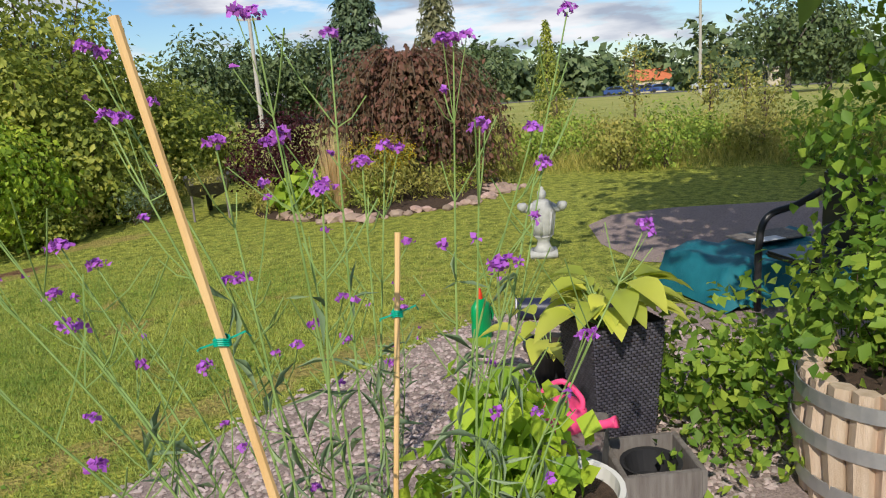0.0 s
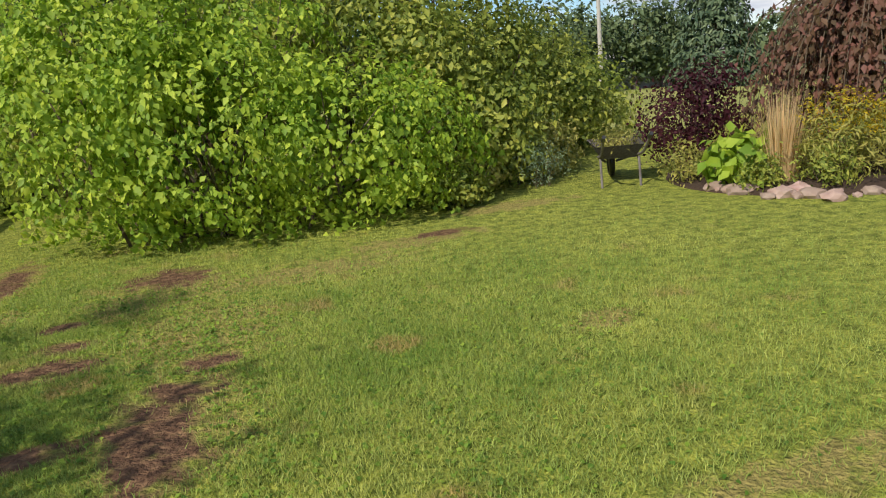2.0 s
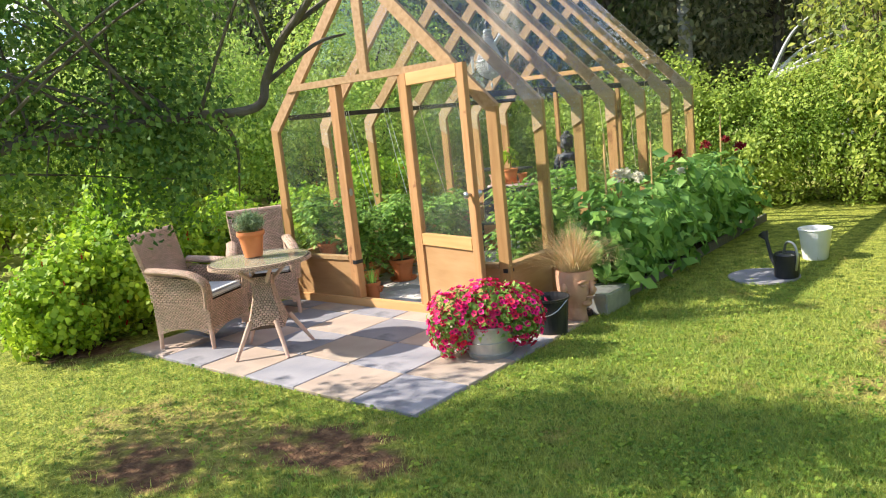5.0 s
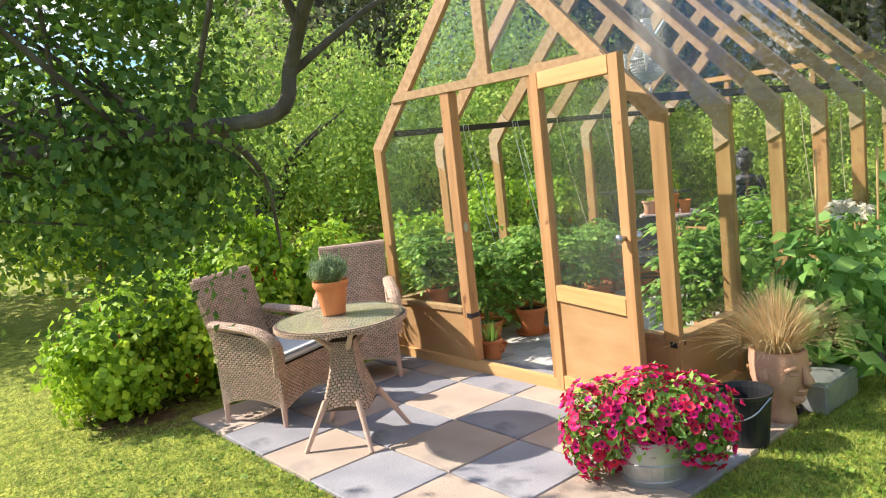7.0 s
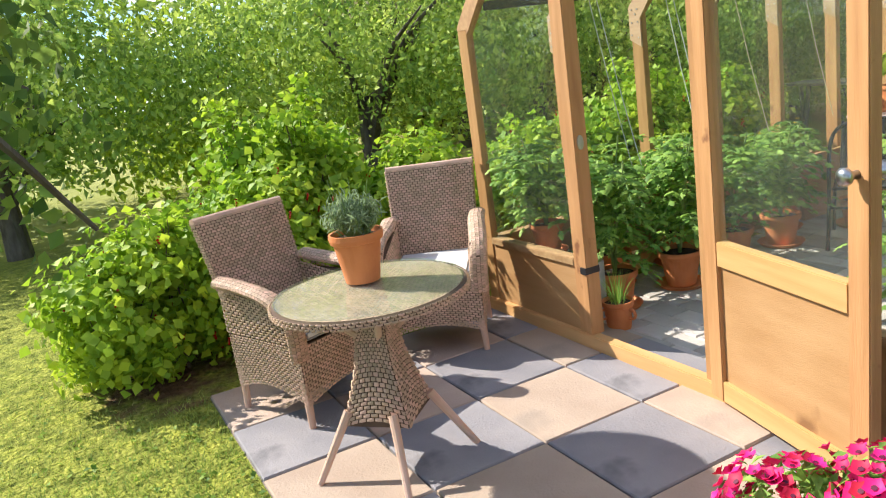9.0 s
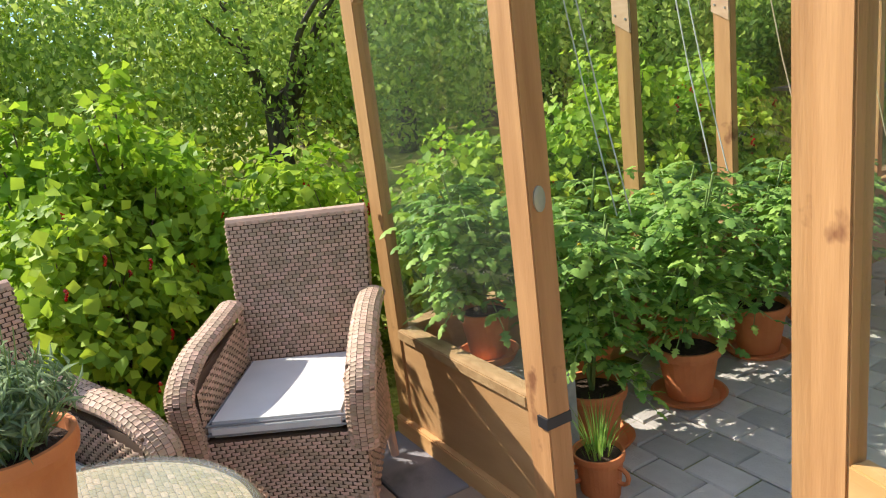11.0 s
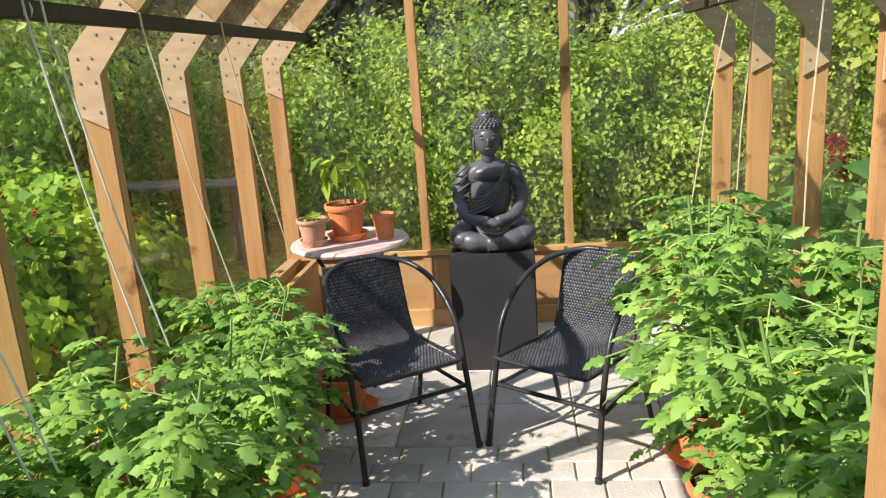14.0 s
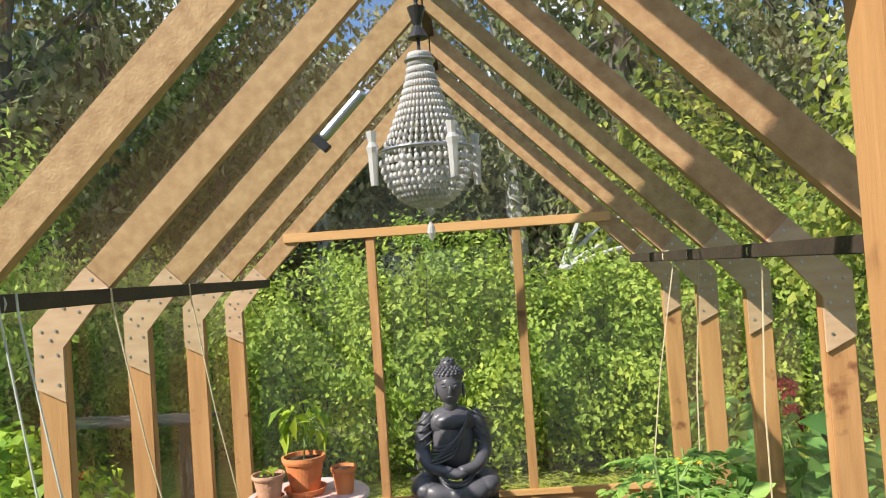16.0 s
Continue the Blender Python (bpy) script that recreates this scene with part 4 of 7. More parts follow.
# ---- tomato plants in pots ----
def tomato(x, y, r, h, seed, height=0.85, spread=0.33, n=1500, saucer=True, lean=(0, 0), z=0.0, leaf=None, flowers=True):
    pot(pose(x, y, z), r, h, "terracotta pot with a tomato plant in it", saucer=r * 1.15 if saucer else 0)
    t = thing("tomato_plant", pose(x, y, z + h * 0.9), "bushy green tomato plant growing in a terracotta pot", "plant", "tomato plants in the greenhouse")
    rr = random.Random(seed)
    b = nb()
    P, N = [], []
    nst = 4
    top = height - h
    for s in range(nst):
        a = rr.uniform(0, 6.28)
        ex, ey = math.cos(a) * spread * 0.4 + lean[0], math.sin(a) * spread * 0.4 + lean[1]
        axis = spline([(0, 0, 0), (ex * 0.4, ey * 0.4, top * 0.5), (ex, ey, top * rr.uniform(0.8, 1.0))], 6)
        tube(b, axis, [0.008 - 0.004 * i / len(axis) for i in range(len(axis))], 6)
        for k in range(24):
            c = axis[min(int(rr.uniform(0.16, 1.0) * (len(axis) - 1)), len(axis) - 1)]
            a2, ln = rr.uniform(0, 6.28), rr.uniform(0.16, 0.30) * spread / 0.33
            tip = c + Vector((math.cos(a2) * ln, math.sin(a2) * ln, rr.uniform(-0.12, 0.05)))
            mid = c.lerp(tip, 0.5) + Vector((0, 0, 0.045))
            rib = spline([c, mid, tip], 4)
            tube(b, rib, 0.0022, 3)
            side = Vector((-math.sin(a2), math.cos(a2), 0))
            for j, q in enumerate((0.35, 0.5, 0.62, 0.75, 0.87, 1.0)):
                p = rib[min(int(q * (len(rib) - 1)), len(rib) - 1)]
                for sg in ((-1, 1) if q < 1 else (0,)):
                    P.append((p, Vector((math.cos(a2), math.sin(a2), -0.35)) * (1 if sg == 0 else 0.5) + side * sg * 0.9, 0.075 if q > 0.3 else 0.05))
    pts = np.array([tuple(p[0]) for p in P])
    drs = np.array([tuple(p[1]) for p in P])
    lobed("foliage", pts, drs, 0.060, leaf or L_TOMATO, t, seed)
    part("stem", b, STEM, t)
    if flowers:
        b = nb()
        for k in range(3):
            c = Vector((rr.uniform(-0.15, 0.15) + lean[0], rr.uniform(-0.15, 0.15) + lean[1], top * rr.uniform(0.7, 1.0)))
            for j in range(5):
                a = j * 1.257
                tube(b, [c, c + Vector((math.cos(a) * 0.012, math.sin(a) * 0.012, -0.004))], [0.004, 0.001], 4)
        part("flower", b, YELLOWFL, t, "small yellow tomato flowers")
    return t


def lobed(name, pts, drs, size, material, parent, seed, vary=0.3):
    """Lobed, drooping leaflets: a midrib strip with three teeth a side."""
    r = np.random.RandomState(seed)
    n = len(pts)
    D = drs / (np.linalg.norm(drs, axis=1)[:, None] + 1e-9) + r.normal(0, 0.15, (n, 3))
    D /= np.linalg.norm(D, axis=1)[:, None]
    U = np.tile(np.array([[0.0, 0.0, 1.0]]), (n, 1)) + r.normal(0, 0.35, (n, 3))
    U -= D * (U * D).sum(1)[:, None]
    U /= np.linalg.norm(U, axis=1)[:, None]
    W = np.cross(U, D)
    s = (size * (1 + r.uniform(-vary, vary, n)))[:, None]
    prof = [(0.0, 0.0, 0.0), (0.15, 0.30, 0.04), (0.30, 0.16, 0.05), (0.45, 0.33, 0.03), (0.6, 0.15, 0.03), (0.75, 0.20, -0.03), (1.0, 0.0, -0.16)]
    V = []
    for t, w, z in prof:
        c = pts + D * s * t + U * s * z
        if w == 0:
            V += [c]
        else:
            V += [c + W * s * w - U * s * w * 0.25, c, c - W * s * w - U * s * w * 0.25]
    V = np.stack(V, 1)
    k = V.shape[1]
    tri = [(0, 1, 2), (0, 2, 3)]
    for i in range(5 - 1):
        a, c = 1 + 3 * i, 4 + 3 * i
        tri += [(a, c, c + 1), (a, c + 1, a + 1), (a + 1, c + 1, c + 2), (a + 1, c + 2, a + 2)]
    e = 13
    tri += [(e, k - 1, e + 1), (e + 1, k - 1, e + 2)]
    F = (np.arange(n) * k)[:, None, None] + np.array(tri)[None]
    return npmesh(name, V.reshape(-1, 3), F.reshape(-1, 3), material, parent)


tomato(-0.62, 0.72, 0.125, 0.22, 11, 0.95, 0.30, saucer=True)
tomato(-0.62, 1.24, 0.13, 0.22, 12, 0.98, 0.36, lean=(0.02, 0))
tomato(-0.70, 1.80, 0.13, 0.22, 13, 0.92, 0.38, lean=(0.03, 0))
tomato(-0.72, 2.30, 0.13, 0.21, 14, 0.90, 0.34)
tomato(-0.95, 0.98, 0.12, 0.22, 15, 1.0, 0.32)
tomato(-0.98, 1.55, 0.12, 0.22, 16, 0.95, 0.32)
tomato(-0.98, 2.65, 0.12, 0.22, 17, 0.80, 0.28)
tomato(1.00, 1.00, 0.13, 0.22, 21, 1.02, 0.36)
tomato(0.98, 1.45, 0.13, 0.22, 22, 1.05, 0.38, lean=(-0.05, 0))
tomato(0.92, 1.95, 0.13, 0.22, 23, 1.12, 0.40, lean=(-0.06, 0.0))
tomato(0.98, 2.50, 0.13, 0.22, 24, 1.15, 0.38)
tomato(1.18, 2.95, 0.13, 0.22, 25, 1.0, 0.34)
tomato(1.22, 1.30, 0.12, 0.22, 26, 1.0, 0.32)
tomato(1.25, 1.95, 0.12, 0.22, 27, 1.15, 0.32)
# corner pot on a stone ledge
tagged(part("stone_ledge", box(nb(), -1.08, -0.55, 0.30, 0.60, -0.01, 0.36, 0.02), STONE), "rough grey stone block ledge inside the greenhouse", "ledge")
tomato(-0.88, 0.45, 0.10, 0.18, 31, 0.75, 0.30, z=0.36)
# jug-like pot with chives by the jamb
t = pot(pose(-0.36, 0.50, 0.0), 0.085, 0.17, "round terracotta strawberry jar with handles and chives", name="handled_pot", taper=0.75)
for a in (0.2, 2.3, 4.4):
    b = nb()
    c = Vector((math.cos(a) * 0.085, math.sin(a) * 0.085, 0.10))
    tube(b, [c + Vector((math.cos(a) * 0.028 * math.cos(q), math.sin(a) * 0.028 * math.cos(q), 0.028 * math.sin(q))) for q in (k * 0.628 for k in range(10))], 0.008, 6, True)
    part("handle", b, TERRA, t)


def blades(name, n, base_r, length, spread, material, parent, seed, width=0.004, segs=4, droop=1.0):
    """Arching grass blades from one tuft."""
    r = np.random.RandomState(seed)
    a = r.uniform(0, 6.283, n)
    q = r.uniform(0, 1, n) ** 0.7
    L = length * r.uniform(0.65, 1.1, n)
    base = np.stack([np.cos(a) * base_r * q, np.sin(a) * base_r * q, np.zeros(n)], 1)
    out = np.stack([np.cos(a), np.sin(a), np.zeros(n)], 1)
    side = np.stack([-np.sin(a), np.cos(a), np.zeros(n)], 1)
    sp = spread * q * r.uniform(0.5, 1.2, n)
    V = []
    for k in range(segs + 1):
        t = k / segs
        p = base + out * (sp * L * t ** 1.4)[:, None]
        p[:, 2] += L * (t - droop * sp * 0.55 * t * t)
        w = width * (1 - 0.85 * t)
        V += [p - side * w, p + side * w]
    V = np.stack(V, 1)
    k = V.shape[1]
    quads = np.array([(2 * i, 2 * i + 1, 2 * i + 3, 2 * i + 2) for i in range(segs)])
    F = (np.arange(n) * k)[:, None, None] + quads[None]
    return npmesh(name, V.reshape(-1, 3), F.reshape(-1, 4), material, parent)


t = thing("chives", pose(-0.36, 0.50, 0.155), "green chives growing in the handled pot", "plant")
blades("foliage", 70, 0.05, 0.2, 0.7, L_TOMATO, t, 3, 0.0025)

# ---- iron chairs, statue, small table ----


def tube_chair(m, label):
    """A stacking chair of black tube with a woven seat, facing its own +y."""
    t = thing("tube_chair", m, label, "chair", "chairs in the greenhouse")
    for s in (-1, 1):
        b = nb()
        tube(b, spline([(s * 0.265, 0.26, 0.0), (s * 0.255, 0.20, 0.32), (s * 0.255, 0.13, 0.55), (s * 0.245, -0.02, 0.69), (s * 0.20, -0.18, 0.755), (s * 0.09, -0.265, 0.785), (0, -0.275, 0.79)], 6), 0.0125, 10)
        part("arm_tube", b, BLACKMET, t, smooth=True)
        b = nb()
        tube(b, spline([(s * 0.24, -0.28, 0.0), (s * 0.225, -0.17, 0.35), (s * 0.21, -0.14, 0.41)], 4), 0.0115, 10)
        part("rear_leg", b, BLACKMET, t, smooth=True)
        b = nb()
        tube(b, [(s * 0.256, 0.21, 0.27), (s * 0.23, -0.20, 0.27)], 0.009, 8)
        part("side_stretcher", b, BLACKMET, t, smooth=True)
        b = nb()
        lathe(b, [(0.0155, 0), (0.0155, 0.03), (0.013, 0.032)], 10, pose(s * 0.265, 0.26, 0))
        part("foot_cap", b, BLACKPL, t)
    b = nb()
    tube(b, [(-0.256, 0.20, 0.28), (0.256, 0.20, 0.28)], 0.010, 8)
    part("front_stretcher", b, BLACKMET, t)
    b = nb()
    tube(b, spline([(-0.20, 0.235, 0.415), (0.20, 0.235, 0.415), (0.215, 0.20, 0.42), (0.205, -0.12, 0.41), (0.19, -0.20, 0.46), (0.175, -0.27, 0.785)], 4), 0.009, 8)
    tube(b, spline([(-0.20, 0.235, 0.415), (-0.215, 0.20, 0.42), (-0.205, -0.12, 0.41), (-0.19, -0.20, 0.46), (-0.175, -0.27, 0.785)], 4), 0.009, 8)
    part("seat_frame", b, BLACKMET, t)
    prof = spline([(0, 0.235, 0.416), (0, 0.05, 0.405), (0, -0.12, 0.41), (0, -0.19, 0.46), (0, -0.225, 0.6), (0, -0.265, 0.785)], 6)

    def S(u, v):
        k = v * (len(prof) - 1)
        i = min(int(k), len(prof) - 2)
        c = prof[i].lerp(prof[i + 1], k - i)
        w = 0.205 - 0.03 * v
        return Vector(((1 - 2 * u) * w, c.y, c.z - 0.012 * math.sin(math.pi * u) * (1 - v)))
    b = nb()
    g = [[b.verts.new(S(i / 6, j / 30) - Vector((0, 0.003, 0.003))) for i in range(7)] for j in range(31)]
    for j in range(30):
        for i in range(6):
            b.faces.new((g[j][i], g[j][i + 1], g[j + 1][i + 1], g[j + 1][i]))
    seat = part("seat", b, BLACKPL, t, "black woven seat and back")
    weave(S, 26, 60, 0.005, "weave", BLACKWEAVE, seat, fill=0.88)
    return t


tube_chair(facing(-0.30, 2.68, 0.55, -0.83), "black tube chair with a woven plastic seat beside the tomato plants")
tube_chair(facing(0.47, 2.68, -0.57, -0.82), "black tube chair with a woven plastic seat beside the dark pedestal")

tagged(part("pedestal", box(nb(), -0.10, 0.345, 3.43, 3.85, 0.0, 0.645, 0.006), PEDESTAL), "plain black square pedestal under the seated figure", "pedestal")


def ball(bm, c, rx, ry, rz, seg=20, rings=14, m=None):
    r = bmesh.ops.create_uvsphere(bm, u_segments=seg, v_segments=rings, radius=1.0)
    bmesh.ops.transform(bm, matrix=(m or Matrix()) @ Matrix.Translation(c) @ Matrix.Diagonal((rx, ry, rz, 1)), verts=r["verts"])


# seated figure, one plain mesh
b = nb()
lathe(b, [(0.175, 0.0), (0.19, 0.02), (0.16, 0.05)], 28, Matrix.Diagonal((1.15, 0.75, 1, 1)))
for s in (-1, 1):
    ball(b, (s * 0.155, -0.02, 0.075), 0.085, 0.115, 0.062)
    tube(b, spline([(s * 0.07, 0.06, 0.1), (s * 0.16, 0.0, 0.085), (s * 0.12, -0.10, 0.06), (-s * 0.04, -0.125, 0.045)], 5), [0.07] * 4 + [0.065] * 4 + [0.055] * 4 + [0.045] * 4, 12)
    tube(b, spline([(s * 0.115, 0.03, 0.445), (s * 0.15, 0.02, 0.36), (s * 0.165, 0.0, 0.26), (s * 0.12, -0.07, 0.185), (s * 0.02, -0.115, 0.165)], 5), [0.036, 0.038, 0.040, 0.041, 0.042, 0.042, 0.043, 0.043, 0.043, 0.042, 0.041, 0.04, 0.039, 0.038, 0.036, 0.034, 0.032, 0.03, 0.028, 0.027, 0.026], 12)
    ball(b, (s * 0.074, 0.0, 0.562), 0.010, 0.018, 0.045, 10, 8)
ball(b, (0, 0.02, 0.30), 0.118, 0.085, 0.17)
ball(b, (0, 0.02, 0.40), 0.135, 0.078, 0.085)
ball(b, (0, -0.03, 0.41), 0.095, 0.05, 0.05)
ball(b, (0, -0.115, 0.155), 0.06, 0.04, 0.028, 14, 10)
lathe(b, [(0.045, 0.44), (0.038, 0.50), (0.045, 0.54)], 16, pose(0, 0.01, 0))
head0 = len(b.verts)
ball(b, (0, 0.0, 0.585), 0.058, 0.066, 0.082)
ball(b, (0, -0.062, 0.575), 0.009, 0.012, 0.022, 8, 8)
ball(b, (0, -0.054, 0.545), 0.016, 0.010, 0.006, 8, 6)
for s in (-1, 1):
    ball(b, (s * 0.022, -0.056, 0.592), 0.014, 0.008, 0.006, 8, 6)
    ball(b, (s * 0.023, -0.054, 0.607), 0.018, 0.007, 0.003, 8, 6)
ball(b, (0, 0.012, 0.625), 0.064, 0.070, 0.058)
ball(b, (0, 0.012, 0.685), 0.034, 0.036, 0.03)
for k in range(7):                                    # rows of hair curls
    el = 0.12 + k * 0.2
    nn = max(int(22 * math.cos(el)), 5)
    for i in range(nn):
        a = 2 * math.pi * i / nn + 0.2 * k
        p = Vector((math.cos(a) * math.cos(el) * 0.064, math.sin(a) * math.cos(el) * 0.070 + 0.012, 0.625 + math.sin(el) * 0.058))
        if p.z < 0.635 and p.y < 0.0:
            continue
        ball(b, p, 0.0085, 0.0085, 0.0085, 6, 5)
for k in range(8):
    a = k * 0.785
    ball(b, (math.cos(a) * 0.024, math.sin(a) * 0.026 + 0.012, 0.702), 0.009, 0.009, 0.008, 6, 5)
b.verts.ensure_lookup_table()
bmesh.ops.transform(b, matrix=Matrix.Translation((0, 0, 0.48)) @ Matrix.Diagonal((1.22, 1.22, 1.16, 1)) @ Matrix.Translation((0, 0, -0.49)), verts=b.verts[head0:])
for k in range(6):                                    # robe folds over chest, lap and knees
    o = k * 0.026
    tube(b, spline([(0.085 - o * 0.2, -0.035, 0.455 - o * 0.3), (0.055 - o * 0.4, -0.078, 0.38 - o), (-0.02 - o, -0.085, 0.30 - o * 0.8), (-0.115, -0.045, 0.28 - o * 0.7)], 5), 0.0075, 6)
    tube(b, spline([(-0.12 + 0.01 * k, -0.06, 0.17 - 0.012 * k), (-0.04, -0.128 - 0.003 * k, 0.125 - 0.018 * k), (0.04, -0.13 - 0.003 * k, 0.12 - 0.018 * k), (0.12 - 0.01 * k, -0.06, 0.16 - 0.012 * k)], 5), 0.0075, 6)
    for s in (-1, 1):
        tube(b, spline([(s * (0.10 + 0.012 * k), -0.10 + 0.012 * k, 0.025 + 0.017 * k), (s * (0.175 + 0.004 * k), -0.10 + 0.02 * k, 0.035 + 0.016 * k), (s * 0.235, -0.02 + 0.02 * k, 0.035 + 0.012 * k)], 5), 0.0065, 6)
        tube(b, spline([(s * 0.11, -0.015, 0.46 - 0.05 * k), (s * (0.165 + 0.004 * k), -0.03, 0.42 - 0.05 * k), (s * 0.20, 0.03, 0.40 - 0.045 * k)], 5), 0.006, 6)
tagged(part("statue", b, BUDDHA, smooth=True), "dark bronze-coloured seated meditating statue on a pedestal", "statue")
bpy.data.objects["statue"].matrix_world = pose(0.125, 3.62, 0.645, 0, 0, 4) @ Matrix.Diagonal((0.98, 1.0, 0.985, 1))

# small stone-topped table with pots
pt = thing("plant_table", pose(-0.61, 3.42, 0), "round pink stone table on dark iron legs holding three pots", "table")
b = nb()
lathe(b, [(0.29, 0.735), (0.305, 0.74), (0.31, 0.752), (0.302, 0.765), (0.29, 0.768)], 40)
part("tabletop", b, PINKTOP, pt, "pink speckled stone top")
for k in range(4):
    a = 0.5 + k * 1.5708
    b = nb()
    tube(b, spline([(0.2 * math.cos(a), 0.2 * math.sin(a), 0), (0.06 * math.cos(a), 0.06 * math.sin(a), 0.38), (0.2 * math.cos(a), 0.2 * math.sin(a), 0.735)], 6), 0.01, 8)
    part("leg", b, BLACKMET, pt)
p0 = 0.768
pot(pose(-0.62, 3.43, p0), 0.105, 0.17, "bright terracotta pot with a pepper seedling in a saucer", saucer=0.105)
pot(pose(-0.77, 3.31, p0), 0.078, 0.12, "small pale terracotta pot with seedlings", material=TERRAPALE, saucer=0.07)
pot(pose(-0.42, 3.41, p0), 0.062, 0.13, "small narrow terracotta pot of dark soil")
t = thing("pepper_seedling", pose(-0.62, 3.43, p0 + 0.16), "young green pepper plant in a terracotta pot", "plant")
b = nb()
tube(b, [(0, 0, 0), (0.01, 0, 0.1), (0.0, 0.01, 0.2)], 0.005, 6)
rr = np.random.RandomState(4)
P = np.stack([rr.uniform(-0.1, 0.1, 34), rr.uniform(-0.1, 0.1, 34), rr.uniform(0.14, 0.30, 34)], 1)
for q in P[:14]:
    tube(b, [(0, 0.01, 0.18), tuple(q)], 0.0025, 4)
part("stem", b, STEM, t)
leaves("foliage", P, P * np.array([[1, 1, 0.3]]) * 8, 0.11, L_LILAC, t, 0.5, 0.8, 4)
t = thing("seedlings", pose(-0.77, 3.31, p0 + 0.12), "small green seedlings in a pale pot", "plant")
leaves("foliage", rr.normal(0, 0.02, (24, 3)) + np.array([[0, 0, 0.03]]), rr.normal(0, 1, (24, 3)), 0.03, L_LILAC, t, 0.6, 0, 6)
pot(pose(-0.60, 2.98, 0), 0.125, 0.19, "large terracotta pot in a saucer under the small table", saucer=0.15)
# planter trough in the corner
tagged(part("corner_board", box(nb(), -1.02, -0.98, 2.9, 4.05, 0, 0.5, 0.004), PANEL), "upright plywood board along the greenhouse wall", "board")

# chandelier
ch = thing("chandelier", pose(0.155, 2.1, 1.93), "crystal bead chandelier hanging under the ridge", "chandelier")
b = nb()
tube(b, [(0, 0, 0.62), (0, 0, RIDGE - 1.93 - 0.06)], 0.006, 6)
lathe(b, [(0.035, 0.66), (0.012, 0.70), (0.03, 0.76)], 14)
for k in range(16):
    ball(b, (0, 0, 0.66 + k * 0.018 if 0.66 + k * 0.018 < RIDGE - 1.99 else 0.66), 0.009, 0.009, 0.011, 6, 5)
part("hanging_chain", b, BLACKMET, ch)
for rad, z in ((0.15, 0.29), (0.045, 0.585)):
    b = nb()
    tube(b, [(rad * math.cos(q), rad * math.sin(q), z) for q in (k * 0.2618 for k in range(24))], 0.006, 6, True)
    part("ring", b, STEEL, ch)
b = nb()
for k in range(40):                                   # upper strings and the lower basket
    a = k * 2 * math.pi / 40
    for j in range(14):
        q = j / 13
        rad = 0.036 + 0.106 * q ** 1.5
        ball(b, (rad * math.cos(a), rad * math.sin(a), 0.60 - 0.31 * q), 0.0062, 0.0062, 0.0115, 5, 4)
    for j in range(1, 10):
        q = j / 10
        rad = 0.148 * math.cos(q * 1.45)
        ball(b, (rad * math.cos(a), rad * math.sin(a), 0.28 - 0.17 * math.sin(q * 1.45)), 0.0095, 0.0095, 0.0115, 5, 4)
part("bead_string", b, CRYSTAL, ch, "strings of clear glass beads", smooth=True)
b = nb()
ball(b, (0, 0, 0.095), 0.018, 0.018, 0.015, 10, 8)
lathe(b, [(0.002, 0.0), (0.014, 0.025), (0.012, 0.045), (0.002, 0.065)], 10)
part("pendant", b, CRYSTAL, ch)
for k in range(4):
    a = 0.5 + k * 1.5708
    b = nb()
    c = Vector((0.185 * math.cos(a), 0.185 * math.sin(a), 0.30))
    lathe(b, [(0.012, -0.12), (0.016, -0.02), (0.02, 0.0), (0.012, 0.015), (0.018, 0.05)], 8, Matrix.Translation(c))
    part("candle_cup", b, CRYSTAL, ch)
# roof vent opener: a pale cylinder on a rafter
t = thing("vent_opener", pose(-0.22, 2.84, 2.52, 0, -45, 0), "silver roof vent opener cylinder with a dark arm", "vent opener")
b = nb()
lathe(b, [(0.02, -0.13), (0.024, -0.12), (0.024, 0.12), (0.018, 0.13)], 14, pose(0, 0, 0.0, 0, 90))
part("cylinder", b, STEEL, t)
b = nb()
box(b, -0.17, -0.13, -0.02, 0.02, -0.05, 0.03, 0.004)
part("bracket", b, BLACKMET, t)

# ---- around the greenhouse ----
tub = thing("zinc_tub", pose(1.78, -0.50, 0.022), "grey galvanised tub of petunias on the patio edge", "tub")
b = nb()
lathe(b, [(0.155, 0.0), (0.165, 0.03), (0.158, 0.035), (0.175, 0.11), (0.183, 0.115), (0.176, 0.12), (0.19, 0.21), (0.20, 0.225), (0.19, 0.23), (0.18, 0.22), (0.17, 0.17)], 36)
part("body", b, ZINC, tub)
b = nb()
lathe(b, [(0.175, 0.17), (0.175, 0.19), (0.1, 0.2)], 20)
part("soil", b, SOIL, tub)
pet = thing("petunia", pose(1.78, -0.50, 0.20), "dense magenta petunias spilling over a zinc tub", "flower")
blob = [((0, 0, 0.14), (0.22, 0.22, 0.19)), ((-0.16, -0.14, 0.10), (0.20, 0.20, 0.20)), ((0.15, 0.10, 0.11), (0.20, 0.20, 0.18)), ((-0.20, -0.16, 0.0), (0.15, 0.15, 0.16)), ((0.18, 0.14, 0.02), (0.14, 0.14, 0.14))]
p, d = clump_points(blob, 2600, 7, 0.45, floor=-0.14, rough=0.05)
leaves("foliage", p, d, 0.045, L_TOMATO, pet, 0.5, 0.2, 8)
p, d = clump_points(blob, 800, 9, 0.08, floor=-0.15, rough=0.08)
rr = np.random.RandomState(3)
V, F, V2, F2 = [], [], [], []
